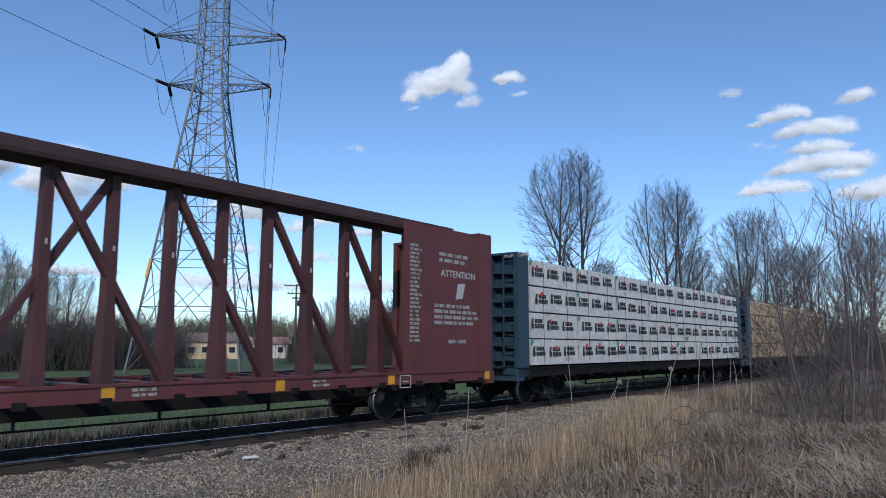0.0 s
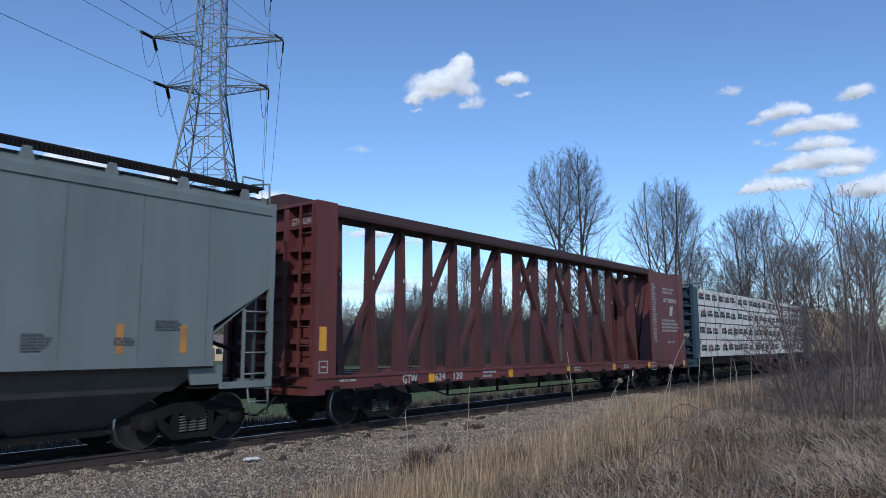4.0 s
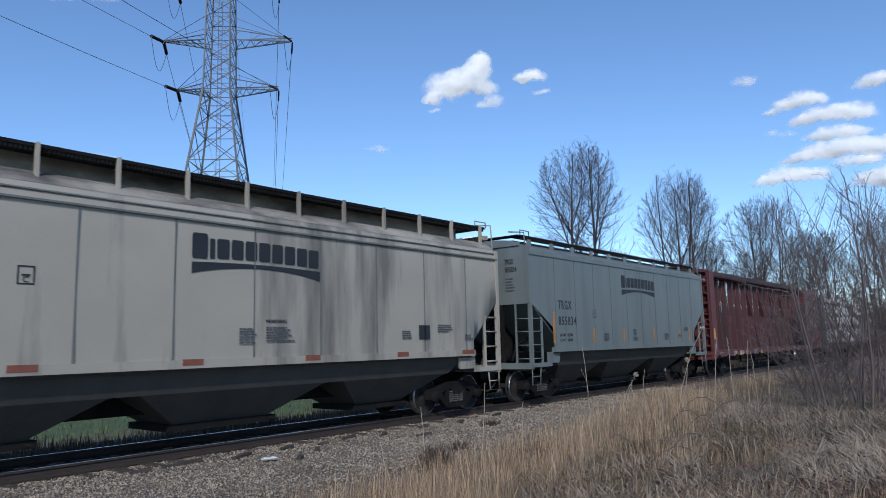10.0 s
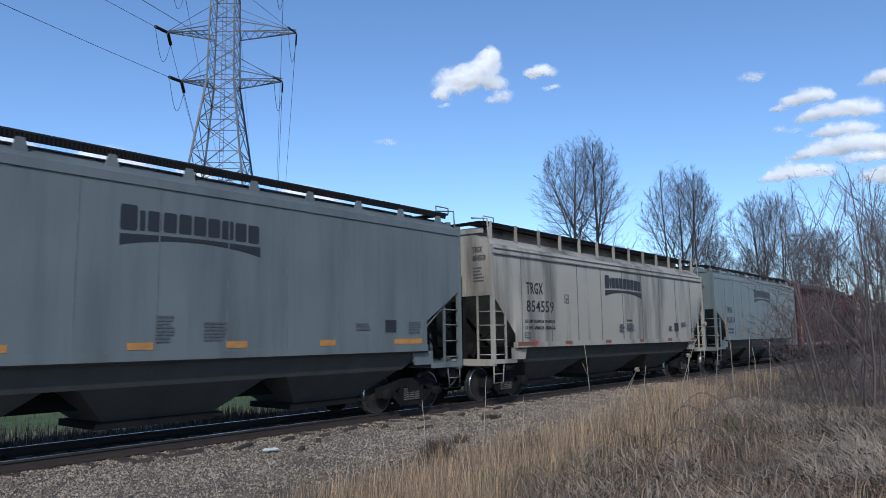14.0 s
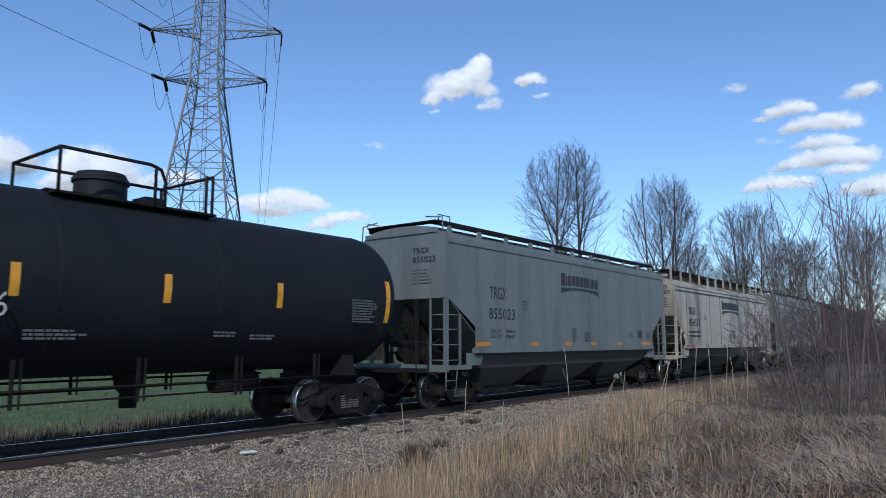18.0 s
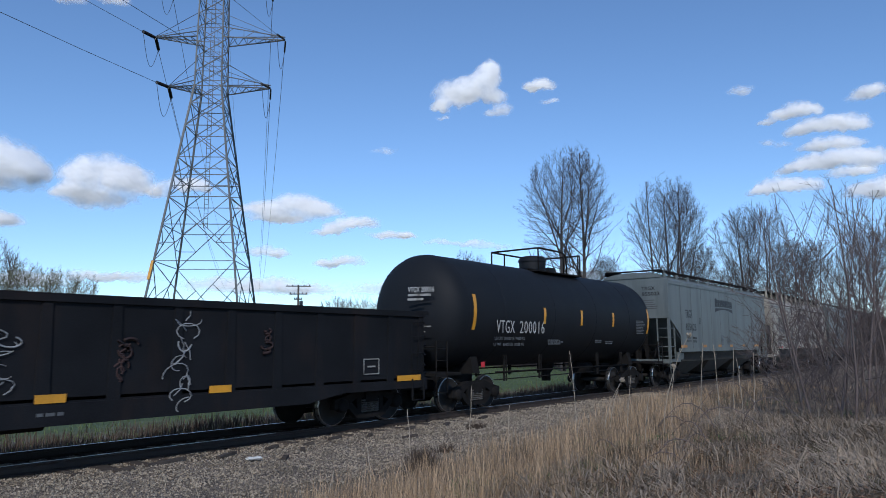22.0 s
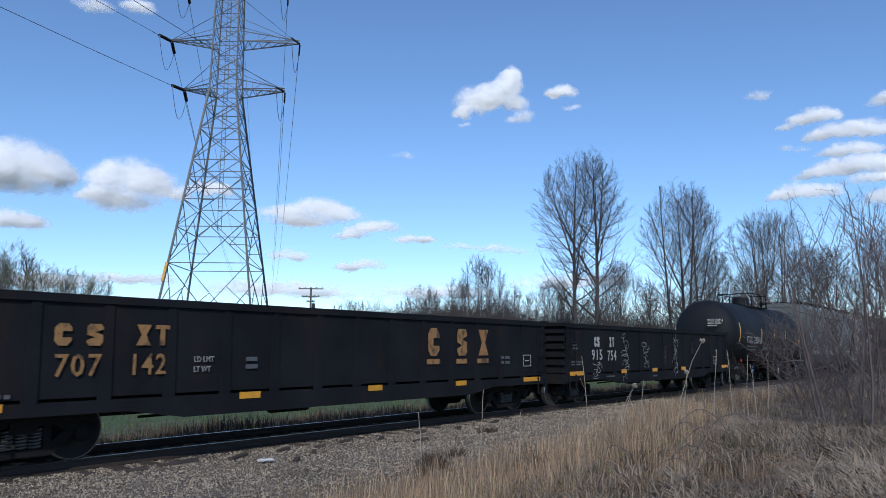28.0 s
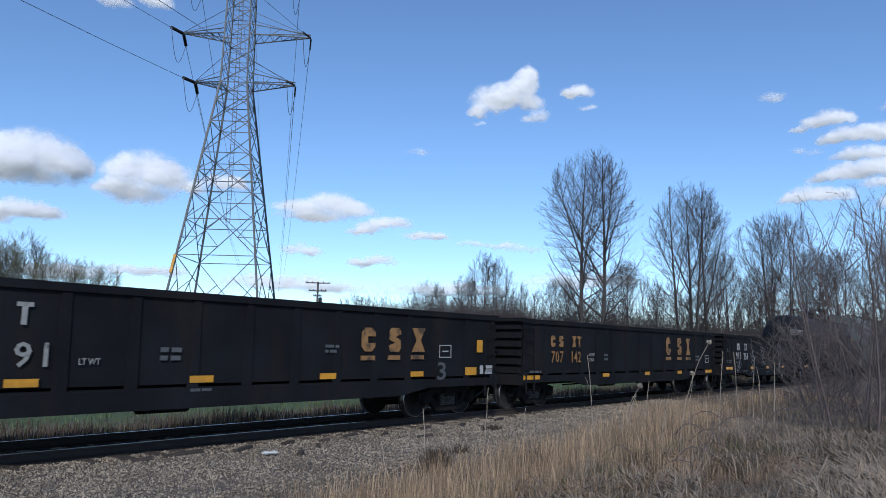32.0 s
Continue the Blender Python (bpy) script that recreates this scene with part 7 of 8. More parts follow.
def far_weeds(rnd):
    x = 4 + 60 * rnd.random() ** 1.3
    y = 16.3 + abs(rnd.gauss(0, 1.7))
    k = 0.6 + 0.6 * noise.noise((x * 0.4, y * 0.4, 15))
    return x, y, max(0.2, k)


def meadow(rnd):
    x = 4 + 75 * rnd.random() ** 1.4
    y = 17.5 + 30 * rnd.random() ** 1.5
    return x, y, 1


blade_field("dead_weeds", "dark dead weeds along the far side of the track", "weeds", 16000, far_weeds, 0.62, 0.007, DEAD_WEED, 34, lean=0.25, flop=0.15)
blade_field("meadow_grass", "short green meadow grass behind the track", "grass", 22000, meadow, 0.16, 0.012, GREEN_BLADE, 35)


def sapling_clump(name, at, n, h, seed, label, spread=0.8, r0=0.034, limbs=7, fan=0.14, group="bare shrubs beside the path", material=None):
    """A shrub of slender upright stems with long straight ascending shoots."""
    rnd = random.Random(seed)
    t = thing(name, label, "shrub", at, group)
    m, tw = M(), M()

    def rod(mesh, p, d, ln, r, k, sides, rise):
        pts, dd = [p], d
        for q in range(k):
            dd = (dd + Vector((rnd.gauss(0, 0.05), rnd.gauss(0, 0.05), rise))).normalized()
            pts.append(pts[-1] + dd * ln / k)
        mesh.tube(pts, [r * (1 - 0.75 * q / k) for q in range(k + 1)], sides, cap=False)
        return pts

    def fork(d, deg):
        s = d.orthogonal().normalized()
        s.rotate(Matrix.Rotation(rnd.uniform(0, 6.283), 3, d))
        a = radians(deg)
        return (d * math.cos(a) + s * math.sin(a)).normalized()

    for i in range(n):
        p = Vector((rnd.gauss(0, spread), rnd.gauss(0, spread), -0.1))
        d = Vector((rnd.gauss(0, fan), rnd.gauss(0, fan), 1)).normalized()
        ln = h * (1.0 if i == 0 else rnd.uniform(0.45, 0.95))
        r = r0 * (0.4 + 0.6 * ln / h)
        pts = rod(m, p, d, ln, r, 5, 6, 0.01)
        for k in range(limbs):
            f = 0.12 + 0.8 * (k + rnd.random()) / limbs
            j = min(4, int(f * 5))
            b = pts[j].lerp(pts[j + 1], f * 5 - j)
            l2 = ln * rnd.uniform(0.65, 1.0) * (0.6 - 0.45 * f)
            q = rod(m, b, fork((pts[j + 1] - pts[j]).normalized(), rnd.uniform(28, 58)), l2, r * (1 - 0.75 * f) * 0.6, 4, 4, 0.06)
            for g in range(4):
                ff = rnd.uniform(0.15, 0.9)
                jj = int(ff * 4)
                s0 = q[jj].lerp(q[jj + 1], ff * 4 - jj)
                w = rod(tw, s0, fork((q[jj + 1] - q[jj]).normalized(), rnd.uniform(20, 45)), l2 * rnd.uniform(0.25, 0.5), max(0.0055, r * 0.24), 2, 3, 0.06)
                if rnd.random() < 0.6:
                    rod(tw, w[1], fork((w[2] - w[1]).normalized(), rnd.uniform(20, 50)), l2 * rnd.uniform(0.1, 0.25), 0.0045, 1, 3, 0.03)
    tagged(part("stem_mass", m, material or TWIG_RED, t, fix=False), kind="stuff")
    tagged(part("shoot_mass", tw, material or TWIG_RED, t, fix=False), kind="stuff")
    return t


SHRUBS = "bare shrubs beside the path"
FORK = ((56, 34), (46, 36), (44, 34))
young_a = bare_tree("young_tree", spot(22, 10.6), 6.4, 3, "leafless young tree with wide forked limbs and straight shoots", stems=2, kids=(8, 4, 2), lean=0.25, trunk=0.05, material=TWIG_RED, group=SHRUBS, minr=0.007, low=(0.2, 0.2, 0.2), ratio=(1, 0.5, 0.5), angle=FORK, lift=(0.02, 0.05, 0.05, 0.04, 0.04), gap=0.3, wide=3.0, foot=0.12, leaders=2, fork=0.2, category="shrub", bark=TWIG_RED)
young_b = bare_tree("young_tree", spot(24.5, 8.4), 7.0, 8, "leafless young tree with long upright shoots over dense twigs", stems=3, kids=(7, 4, 2), lean=0.2, trunk=0.045, material=TWIG_RED, group=SHRUBS, minr=0.007, low=(0.18, 0.2, 0.2), ratio=(1, 0.5, 0.5), angle=FORK, lift=(0.02, 0.05, 0.05, 0.04, 0.04), gap=0.5, wide=2.7, foot=0.08, leaders=1, fork=0.2, category="shrub", bark=TWIG_RED)
shrub_a = sapling_clump("bare_shrub", spot(23, 9.6), 3, 6.2, 3, "tall leafless shrub of slender grey-brown stems", spread=0.8, limbs=8, fan=0.13)
shrub_b = bare_tree("bare_shrub", spot(24, 11.9), 2.9, 15, "low leafless shrub of tangled reddish-brown twigs", stems=5, kids=(6, 4, 3), lean=0.6, trunk=0.02, material=TWIG_RED, group=SHRUBS, minr=0.0055, low=(0.1, 0.15, 0.15), ratio=(1, 0.5, 0.55), angle=((62, 40), (48, 36), (44, 34)), lift=(0.0, 0.03, 0.03, 0.03, 0.03), gap=0.35, wide=2.2, foot=0.0, leaders=1, fork=0.2, category="shrub", bark=TWIG_RED)
for d, az, src, k, turn in ((27, 7.0, young_a, 1.0, 110), (20, 5.4, young_b, 0.8, 200), (30, 9.0, young_b, 1.0, 250), (26, 4.0, young_a, 1.0, 20), (21, 7.9, shrub_a, 0.95, 80), (28, 10.2, shrub_a, 0.85, 200),
                            (21, 7.2, shrub_b, 1.05, 20), (28, 12.0, shrub_b, 1.1, 210), (33, 12.4, shrub_b, 1.3, 100), (29, 8.2, shrub_b, 1.4, 30), (38, 11.8, shrub_b, 1.6, 10)):
    ob = copy_thing(src, Matrix.Translation(spot(d, az)) @ pose(0, 0, 0, 0, 0, turn) @ Matrix.Scale(k, 4))
    ob.scale = (k, k, k)
thicket("brambles", "low tangle of reddish-brown brambles under the shrubs", [(*spot(d, az)[:2], k) for d, az, k in [(22, 6, 1), (22, 8.6, 1), (23, 10.6, 0.9), (24, 8.3, 1), (28, 10.4, 1), (29, 7.5, 1), (32, 11.2, 1.1), (36, 10, 1.3), (37, 11.6, 1.3), (31, 6, 1.2), (24, 4, 1)]], 240, 1.8, TWIG_RED, 6, spread=1.1, r0=0.006, kids=7, rise=0.5)


def arching_canes():
    """Single bramble canes that bow over the grass."""
    rnd = random.Random(44)
    for d, az, l, h, turn in ((17, 20.0, 1.9, 0.72, -72), (12.5, 23.5, 0.9, 0.3, -70), (13.5, 24.6, 0.8, 0.36, 110), (13.2, 22.4, 1.0, 0.42, -60), (14.6, 20.6, 0.9, 0.4, -80), (16.4, 17.6, 1.5, 0.8, 95), (18, 16.4, 1.6, 0.9, -75), (15.2, 18.4, 1.1, 0.5, 70), (19.5, 14.6, 1.8, 1.1, 100), (16.5, 22.4, 1.0, 0.5, -65)):
        x, y, z = spot(d, az)
        w = radians(turn)
        pts = [(math.cos(w) * l * k / 8, math.sin(w) * l * k / 8, h * math.sin(math.pi * (k / 8) ** 0.8) - 0.03 + rnd.uniform(-0.015, 0.015)) for k in range(9)]
        cane = thing("bramble_cane", "thin reddish-brown bramble cane arching over dead grass", "bramble", (x, y, z), "bramble canes")
        part("cane", M().tube(pts, [0.011] * 5 + [0.007] * 4, 5), TWIG_RED, cane)
        for k in range(5):
            q = Vector(pts[2 + k])
            part("side_shoot", M().tube([q, q + Vector((rnd.uniform(-0.15, 0.15), rnd.uniform(-0.15, 0.15), rnd.uniform(0.05, 0.2)))], [0.005, 0.003], 4), TWIG_RED, cane)


arching_canes()


def weed_stalks():
    """Single dry stalks and seed heads before the track."""
    rnd = random.Random(12)
    # distance, direction, height, kind of head, lean along the track
    rows = [(14.5, 36.3, 1.3, 0, 0.05), (13.0, 41.0, 1.0, 0, -0.05), (16, 28.0, 1.95, 0, -0.12), (16, 26.0, 1.35, 1, 0.42), (16, 21.6, 2.2, 1, 0.62), (18, 18.9, 2.1, 2, 0.1), (18.5, 17.6, 2.05, 2, -0.05), (17.5, 21.0, 1.6, 1, 0.1),
            (15.5, 25.6, 1.2, 0, 0.2), (17.5, 24.2, 1.4, 0, 0.15), (15, 33.3, 0.9, 0, 0.05), (9.2, 56.5, 0.6, 0, -0.1), (9.0, 47.5, 0.6, 0, 0.1), (20, 16.6, 1.9, 0, 0.06), (19, 16.0, 1.7, 0, -0.04), (15, 23.0, 1.1, 0, 0.15), (20, 15.2, 1.8, 0, 0.1), (10.5, 44.0, 0.7, 0, -0.08), (13.5, 30.5, 1.0, 0, 0.1)]
    for d, az, h, head, lean in rows:
        x, y, z = spot(d, az)
        t = thing("dead_weed_stalk", "dry pale weed stalk with a round seed head" if head == 1 else "tall dry stalk with a narrow seed spike" if head else "single dry pale grass stalk", "weed stalk", (x, y, max(z, bed_z(y) if y > 7.7 else z) - 0.02), "dry weed stalks")
        out = rnd.uniform(-0.06, 0.06)
        lx, ly = lean * math.sin(radians(az)) + out, -lean * math.cos(radians(az)) + out
        pts = [Vector((lx * (k / 5) ** 2 + rnd.gauss(0, 0.008), ly * (k / 5) ** 2 + rnd.gauss(0, 0.008), h * (k / 5) ** 0.94)) for k in range(6)]
        part("stalk", M().tube(pts, [0.009, 0.008, 0.0075, 0.007, 0.006, 0.005], 5), STALK, t)
        if head == 1:
            r, fuzz = 0.06, M()
            for k in range(60):
                v = Vector((rnd.gauss(0, 1), rnd.gauss(0, 1), rnd.gauss(0.3, 0.8))).normalized()
                fuzz.tube([pts[5], pts[5] + v * r * rnd.uniform(0.75, 1.15)], [0.004, 0.008], 3)
            part("seed_head", fuzz, STALK, t, "pale fuzzy dry seed head")
        if head == 2:
            spike = M()
            for k in range(24):
                q = pts[4].lerp(pts[5], k / 23)
                spike.tube([q, q + Vector((rnd.gauss(0, 0.014), rnd.gauss(0, 0.014), 0.03))], [0.006, 0.004], 3)
            part("seed_spike", spike, STALK, t)
        for k in range(rnd.choice((0, 1, 2))):
            q = pts[2 + k]
            part("side_stalk", M().tube([q, q + Vector((rnd.uniform(-0.15, 0.15), rnd.uniform(-0.1, 0.1), rnd.uniform(0.08, 0.3)))], [0.005, 0.003], 4), STALK, t)


weed_stalks()


def litter():
    rnd = random.Random(2)
    p = (8.1, 10.65, bed_z(10.65) + 0.02)
    tagged(new("crushed_can", M().loft([[(p[0] + a, p[1] + 0.05 * math.cos(w) - a * 0.3, p[2] + 0.045 + r * math.sin(w)) for w in [6.283 * k / 8 for k in range(8)]] for a, r in ((-0.14, 0.02), (-0.1, 0.035), (-0.02, 0.024), (0.06, 0.034), (0.1, 0.02))]).mesh("crushed_can", LITTER)), "crushed pale drink can on the ballast", "litter")
    for x, y, l, a in ((8.0, 11.35, 0.5, 20), (6.9, 11.5, 0.75, 4), (12.2, 10.6, 0.4, -8), (8.6, 10.45, 0.18, 35), (9.1, 11.45, 0.3, 10), (9.9, 11.3, 0.2, -15), (10.8, 11.5, 0.35, 5), (11.6, 11.25, 0.18, 30), (13.1, 11.4, 0.3, -6), (14.4, 11.3, 0.25, 12), (16.2, 11.45, 0.35, 3), (6.1, 11.4, 0.3, -12), (9.4, 10.9, 0.14, 50)):
        z = bed_z(y) + 0.02
        c, s = math.cos(radians(a)) * l / 2, math.sin(radians(a)) * l / 2
        tagged(new("wood_scrap", M().beam((x - c, y - s, z), (x + c, y + s, z + 0.03), 0.09, 0.05).mesh("wood_scrap", TIE_WOOD)), "dark splintered piece of an old tie", "wood scrap", "wood scraps on the ballast")
    for x, y, n, h in ((9.4, 7.95, 260, 0.42), (14.6, 10.5, 120, 0.16), (11.3, 8.9, 60, 0.22), (10.8, 6.8, 120, 0.35), (12.3, 5.6, 120, 0.3)):
        m = M()
        for i in range(n):
            a, r = rnd.uniform(0, 6.28), abs(rnd.gauss(0, 0.11))
            q = Vector((x + r * math.cos(a) * 1.6, y + r * math.sin(a), max(bed_z(y) if y > 7.7 else -1, ground_z(x, y)) - 0.02))
            m.tube([q, q + Vector((rnd.gauss(0, 0.09), rnd.gauss(0, 0.09), h * rnd.uniform(0.4, 1)))], [0.008, 0.003], 3, cap=False)
        tagged(new("dead_weed_tuft", m.mesh("dead_weed_tuft", DEAD_WEED, fix=False)), "dark tuft of dead weed on the stones", "weed tuft", "dead weed tufts")


litter()


# ---- clouds: far banks of vapour, lit by the sun ----
def cloud_material():
    m = bpy.data.materials.new("cloud_vapour")
    m.use_nodes = True
    n, l = m.node_tree.nodes, m.node_tree.links
    b = n["Principled BSDF"]
    b.inputs["Base Color"].default_value = (0.83, 0.83, 0.84, 1)
    b.inputs["Roughness"].default_value = 1.0
    b.inputs["Specular IOR Level"].default_value = 0.0
    att = n.new("ShaderNodeAttribute")
    att.attribute_name = "body"
    co = n.new("ShaderNodeTexCoord")
    nz = n.new("ShaderNodeTexNoise")
    nz.inputs["Scale"].default_value, nz.inputs["Detail"].default_value, nz.inputs["Roughness"].default_value = 0.028, 7, 0.56
    l.new(co.outputs["Object"], nz.inputs["Vector"])
    ad = n.new("ShaderNodeMath")
    ad.operation = "MULTIPLY_ADD"
    ad.inputs[1].default_value = 0.95
    sub = n.new("ShaderNodeMath")
    sub.operation = "SUBTRACT"
    sub.inputs[1].default_value = 0.5
    l.new(nz.outputs["Fac"], sub.inputs[0])
    l.new(sub.outputs[0], ad.inputs[0])
    l.new(att.outputs["Fac"], ad.inputs[2])
    mr = n.new("ShaderNodeMapRange")
    mr.interpolation_type = "SMOOTHSTEP"
    mr.inputs[1].default_value, mr.inputs[2].default_value = 0.05, 0.95
    l.new(ad.outputs[0], mr.inputs[0])
    l.new(mr.outputs[0], b.inputs["Alpha"])
    return m


CLOUD = cloud_material()
FAR = 1500.0


def cloud(az, el, puffs, seed, thin=1.0):
    """puffs: (degrees to the right, degrees up, half width, half height in degrees); az, el at the end of the clip."""
    puffs = [(px, py, r * 1.2, h * (1.2 if az > 20 else 1.4)) for px, py, r, h in puffs]
    a = radians(az)
    out, right = Vector((math.cos(a), math.sin(a), 0)), Vector((math.sin(a), -math.cos(a), 0))
    k = FAR * math.pi / 180
    lo_x, hi_x = min(p[0] - p[2] for p in puffs) - 0.5, max(p[0] + p[2] for p in puffs) + 0.5
    lo_y, hi_y = min(p[1] - p[3] for p in puffs) - 0.35, max(p[1] + p[3] for p in puffs) + 0.35
    nx = max(30, int((hi_x - lo_x) * 16))
    ny = max(20, int((hi_y - lo_y) * 20))
    base, tall = lo_y, hi_y - lo_y

    def body(x, y):
        x, y = x + 0.3 * noise.noise((x * 0.9, y * 1.2, seed * 1.7)) + 0.12 * noise.noise((x * 2.6, y * 2.6, seed)), y + 0.2 * noise.noise((x * 1.1, y * 0.8, seed * 2.3)) + 0.12 * noise.noise((x * 2.8, y * 2.2, seed + 9))
        out_side = 1.0
        for px, py, r, h in puffs:
            q = 1 - ((x - px) / r) ** 2 - ((y - py) / (h * (0.65 if y < py else 1.0))) ** 2
            if q > 0:
                out_side *= 1 - 0.9 * q
        return 1 - out_side

    def depth(x, y, b):
        """The bank bulges softly to the viewer and hangs over its own flat base."""
        lump = sum(math.exp(-((x - px) / (r * 0.8)) ** 2 - ((y - py) / (h * 0.9)) ** 2) * h for px, py, r, h in puffs)
        big = noise.fractal((x * 0.7 + seed, y * 0.9, seed * 3.1), 1.4, 2.0, 3)
        return (0.3 * lump + 0.07 * min(tall, 3.0) * min(1.0, (y - base) / tall / 0.7) + 0.1 * big * min(1, tall / 3)) * k
    vals = {}
    for i in range(nx + 1):
        for j in range(ny + 1):
            x, y = lo_x + (hi_x - lo_x) * i / nx, lo_y + (hi_y - lo_y) * j / ny
            b = body(x, y)
            if b > 0:
                vals[i, j] = (x, y, b)
    keys = {q: n for n, q in enumerate(vals)}
    vs, bo = [], []
    for x, y, b in vals.values():
        vs.append(right * x * k + Vector((0, 0, y * k)) - out * depth(x, y, b))
        bo.append(min(1.0, b) * thin)
    fs = [(keys[i, j], keys[i + 1, j], keys[i + 1, j + 1], keys[i, j + 1]) for i, j in vals if (i + 1, j) in keys and (i + 1, j + 1) in keys and (i, j + 1) in keys]
    # a shallow back closes the bank
    n = len(vs)
    vs += [right * x * k + Vector((0, 0, y * k)) + out * (5 + 40 * min(1, b)) for x, y, b in vals.values()]
    bo += [0.0] * n
    fs += [tuple(i + n for i in f[::-1]) for f in fs]
    me = bpy.data.meshes.new("cloud")
    me.from_pydata([tuple(v) for v in vs], [], fs)
    me.polygons.foreach_set("use_smooth", [True] * len(fs))
    layer = me.attributes.new("body", "FLOAT", "POINT")
    layer.data.foreach_set("value", bo)
    me.materials.append(CLOUD)
    ob = tagged(new("cloud", me), "white fair-weather cloud in a blue sky", "cloud", "clouds")
    ob.visible_shadow = False
    at = EYE + out * FAR + Vector((0, 0, FAR * math.tan(radians(el))))
    ob.location = at
    # the banks low over the far woods drift across the view more slowly; the high ones sink as they draw away
    high = az > 25 and el > 16
    sink = FAR * radians(1.35 if high else 0.3)
    CLOUDS.append((ob, at, right * (95 if high else 26 + 59 * min(1, max(0, (az - 15) / 15))) - Vector((0, 0, sink))))


CLOUDS = []
cloud(34.8, 19.6, [(-1.2, -0.25, 2.1, 1.5), (0.4, 0.0, 1.8, 1.6), (1.3, 0.95, 1.2, 1.4), (1.7, 1.8, 0.85, 1.05), (-2.4, -1.2, 0.8, 0.65), (2.0, -0.6, 1.1, 0.85)], 1)
cloud(32.7, 18.1, [(0.37, 0.15, 1.0, 0.68), (-0.37, -0.15, 0.68, 0.41)], 2, 0.62)
cloud(37.1, 17.7, [(0.0, 0.0, 0.59, 0.27)], 3, 0.50)
cloud(29.3, 19.9, [(0.28, 0.03, 1.36, 0.68), (-0.28, -0.03, 1.0, 0.45)], 4, 0.95)
cloud(28.3, 18.7, [(0.0, 0.0, 0.73, 0.32)], 5, 0.55)
cloud(11.3, 16.2, [(-0.47, 0.01, 1.0, 0.45), (0.59, 0.26, 1.36, 0.64), (1.44, 0.07, 0.91, 0.45), (-1.56, -0.34, 0.73, 0.23)], 6, 0.95)
cloud(8.8, 15.0, [(-2.02, -0.05, 1.09, 0.41), (-0.63, 0.17, 1.54, 0.68), (0.88, 0.12, 1.63, 0.73), (1.77, -0.23, 1.09, 0.45)], 7)
cloud(8.7, 13.7, [(-1.18, -0.03, 1.27, 0.41), (0.02, 0.14, 1.54, 0.59), (1.16, -0.11, 1.18, 0.45)], 8, 0.90)
cloud(8.9, 12.5, [(-2.35, -0.15, 1.18, 0.41), (-0.88, 0.1, 1.82, 0.68), (0.81, 0.16, 1.91, 0.82), (2.42, -0.1, 1.63, 0.73)], 9)
cloud(12.2, 11.1, [(-1.29, -0.14, 1.09, 0.41), (-0.11, 0.17, 1.54, 0.68), (1.4, -0.03, 1.54, 0.59)], 10)
cloud(13.0, 14.5, [(0.0, 0.0, 0.64, 0.27)], 11, 0.45)
cloud(11.9, 14.2, [(0.0, 0.0, 0.64, 0.27)], 12, 0.40)
cloud(14.5, 18.4, [(0.0, 0.0, 1.0, 0.45)], 13, 0.60)
cloud(70.5, 11.9, [(-1.4, 0.37, 3.0, 1.82), (0.53, 0.68, 2.63, 1.82), (2.33, 0.15, 1.63, 1.36), (-3.61, -0.3, 3.18, 2.27), (-0.63, -0.79, 4.09, 1.18), (2.78, -0.11, 1.09, 0.73)], 14)
cloud(63.7, 11.6, [(-1.17, 0.54, 1.36, 1.45), (0.72, 0.85, 2.36, 1.54), (2.33, 0.28, 1.82, 1.36), (0.01, -0.98, 2.72, 1.18), (-1.89, -0.7, 1.09, 0.64)], 15)
cloud(57.9, 11.8, [(-1.96, -0.39, 1.18, 0.73), (0.25, 0.24, 1.82, 0.73), (1.71, 0.15, 0.82, 0.54)], 16, 0.85)
cloud(49.5, 10.5, [(-2.04, 0.11, 2.18, 0.73), (0.36, 0.52, 2.18, 1.0), (2.38, -0.02, 1.82, 0.82), (-0.7, -0.61, 3.18, 0.54)], 17)
cloud(45.5, 9.3, [(1.27, 0.32, 1.82, 0.64), (-0.3, 0.08, 1.36, 0.54), (-0.96, -0.4, 1.63, 0.36)], 18, 0.90)
cloud(40.8, 8.7, [(-0.64, 0.03, 2.0, 0.45), (0.64, -0.03, 1.0, 0.32)], 19, 0.85)
cloud(50.9, 7.2, [(-0.53, 0.09, 1.45, 0.54), (0.53, -0.09, 1.0, 0.36)], 20, 0.75)
cloud(45.9, 6.5, [(0.56, 0.11, 2.09, 0.5), (-0.56, -0.11, 1.27, 0.36)], 21, 0.80)
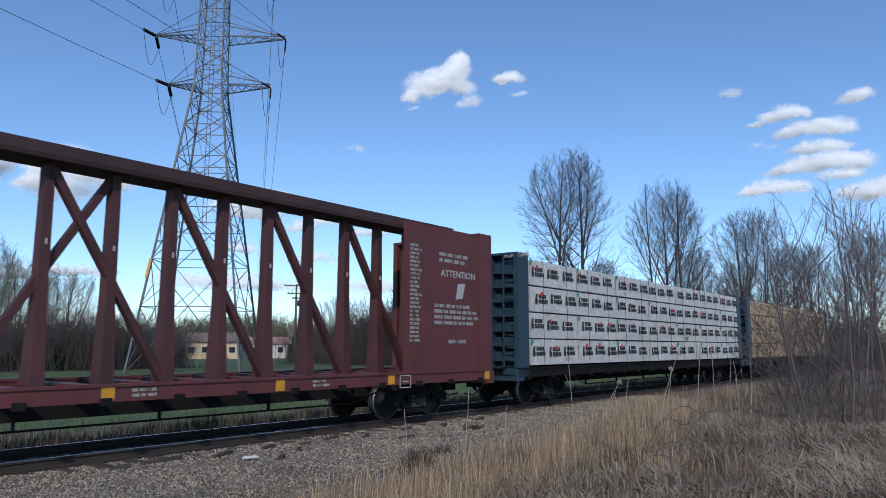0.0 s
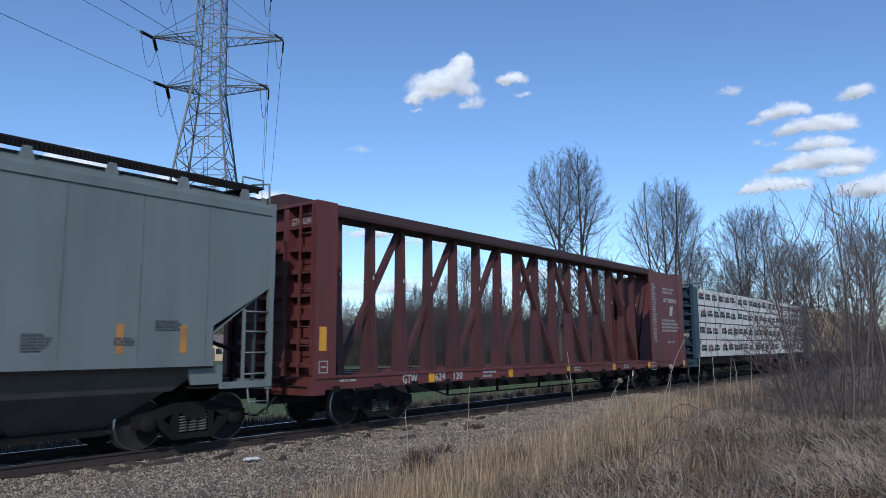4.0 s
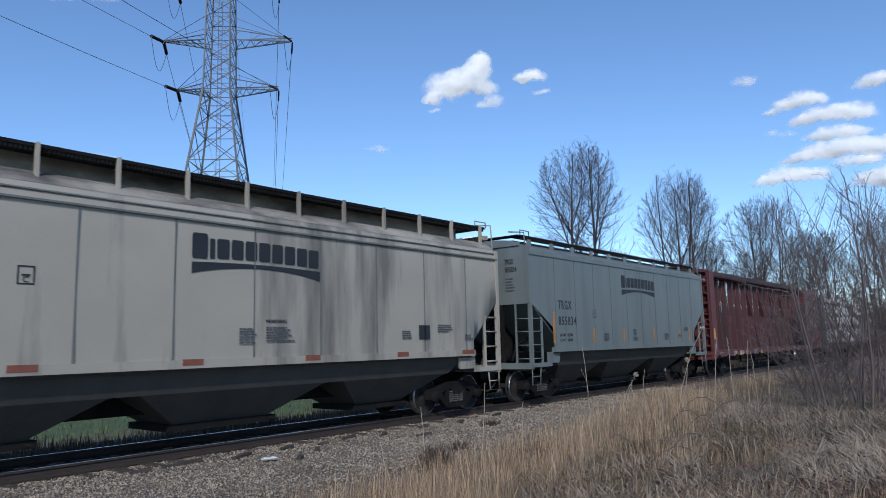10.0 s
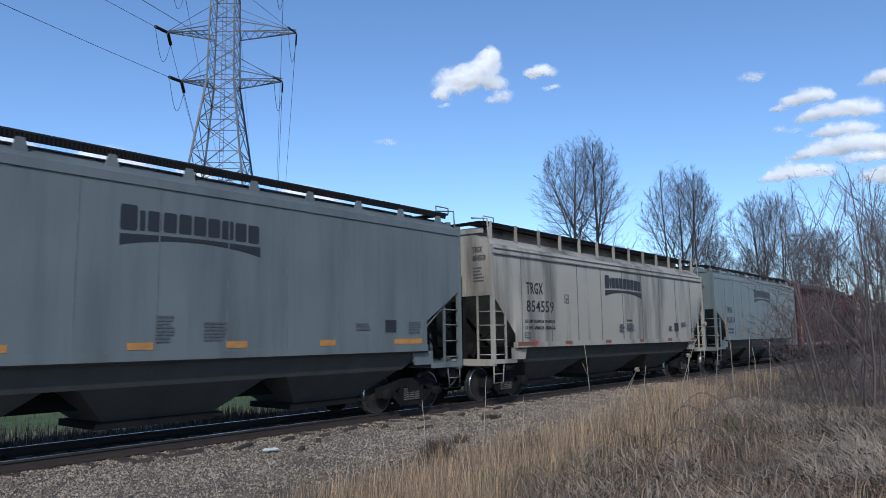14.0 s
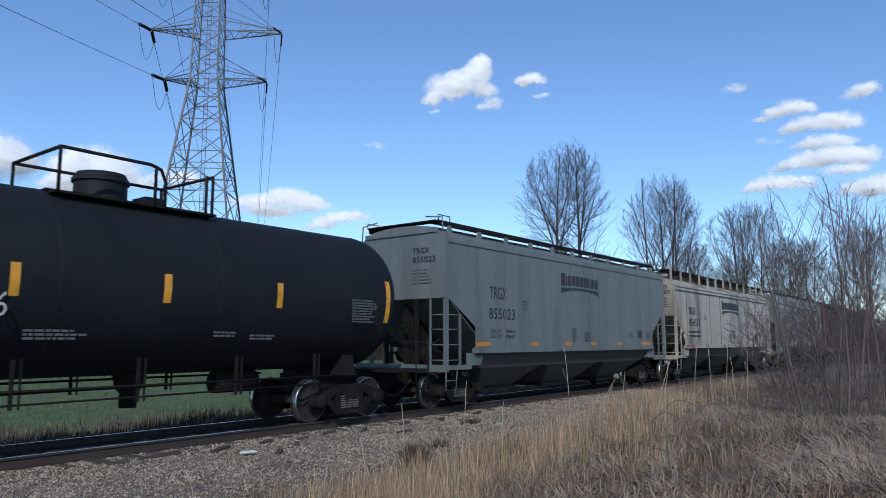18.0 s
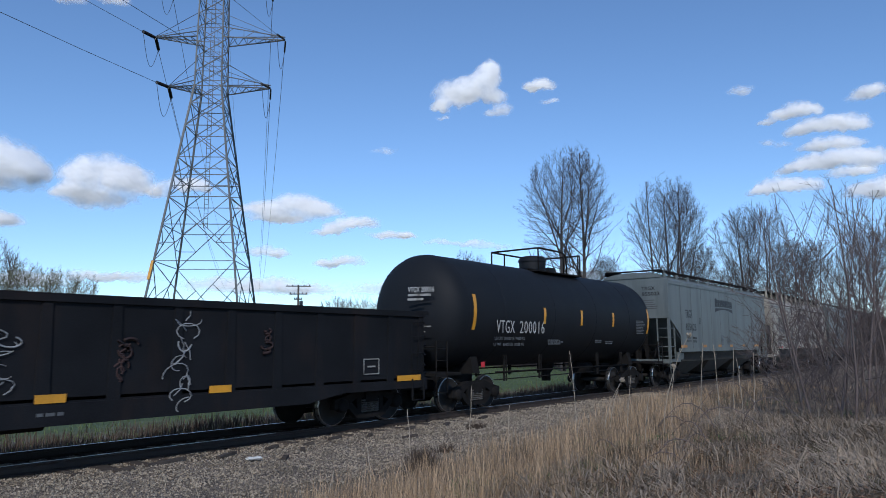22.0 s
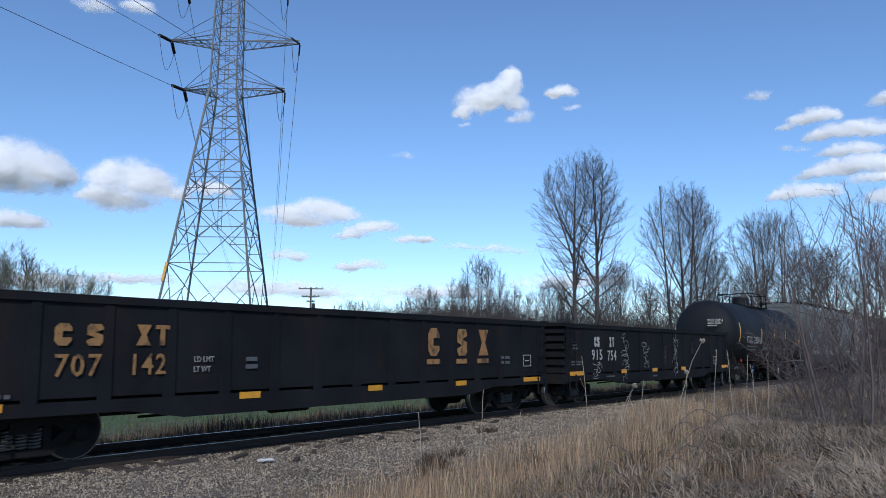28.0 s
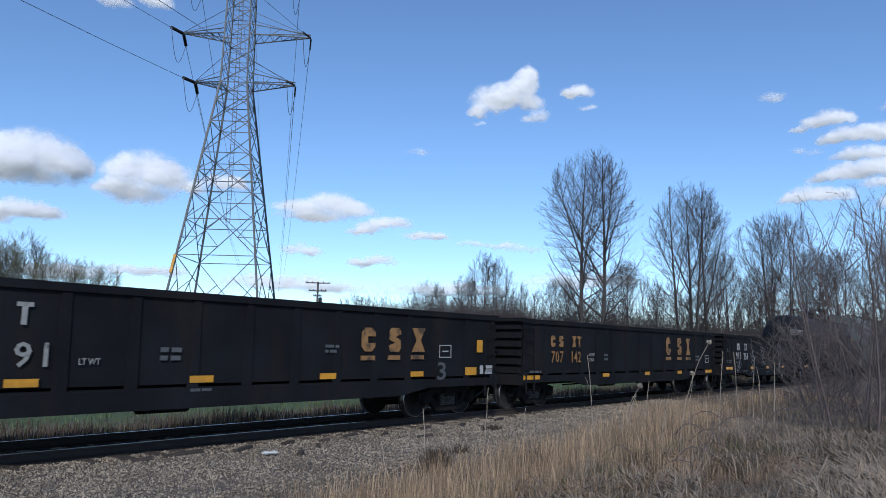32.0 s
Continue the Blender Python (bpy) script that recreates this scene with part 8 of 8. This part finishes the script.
cloud(35.5, 8.0, [(-2.26, 0.19, 1.18, 0.32), (0.0, 0.03, 2.27, 0.32), (2.26, -0.22, 1.63, 0.32)], 22, 0.60)
cloud(71.1, 8.5, [(-0.12, 0.17, 2.36, 0.91), (1.53, 0.04, 1.54, 0.64), (-1.41, -0.21, 1.82, 0.91)], 23)
cloud(66.3, 23.9, [(0.0, 0.0, 1.54, 0.73)], 24, 0.70)
cloud(63.3, 24.4, [(0.31, -0.09, 1.18, 0.73), (-0.31, 0.09, 0.91, 0.45)], 25, 0.80)
cloud(42.1, 15.4, [(0.0, 0.0, 1.09, 0.36)], 26, 0.40)
cloud(62.5, 5.0, [(0.0, 0.0, 3.4, 0.5)], 27, 0.9)
cloud(52.5, 4.6, [(0.0, 0.0, 5.2, 0.8), (3.5, -0.3, 3.0, 0.5)], 28, 0.85)
cloud(29.0, 5.2, [(0.0, 0.0, 5.0, 0.8)], 29, 0.75)
cloud(39.8, 4.4, [(0.0, 0.0, 6.0, 0.8)], 30, 0.75)
cloud(68.1, 4.6, [(0.0, 0.0, 3.6, 0.7)], 31, 0.85)
cloud(7.3, 11.7, [(-0.49, 0.01, 1.36, 0.5), (0.49, -0.01, 1.09, 0.45)], 40, 0.90)
cloud(6.2, 16.9, [(-0.32, -0.1, 1.09, 0.54), (0.32, 0.1, 1.0, 0.54)], 41, 0.90)
cloud(5.8, 10.3, [(-0.79, -0.11, 1.82, 0.64), (0.79, 0.11, 2.0, 0.91)], 42)


def run_at(t):
    for (a, p), (b, q) in zip(RUN, RUN[1:]):
        if a <= t <= b:
            return p + (q - p) * (t - a) / (b - a)
    return RUN[-1][1]


def motions():
    for car, x in CARS:
        walk(car, [(t, pose(x + s, TRACK_Y, 0)) for t, s in RUN])
    times = [32.0 * k / 224 for k in range(225)]
    for w, x in WHEELSETS:
        walk(w, [(t, pose(x, 0, WHEEL_R, 0, math.degrees(run_at(t) / WHEEL_R), 0)) for t in times])
    for ob, at, drift in CLOUDS:
        walk(ob, [(0.0, Matrix.Translation(at - drift)), (32.0, Matrix.Translation(at))])


motions()
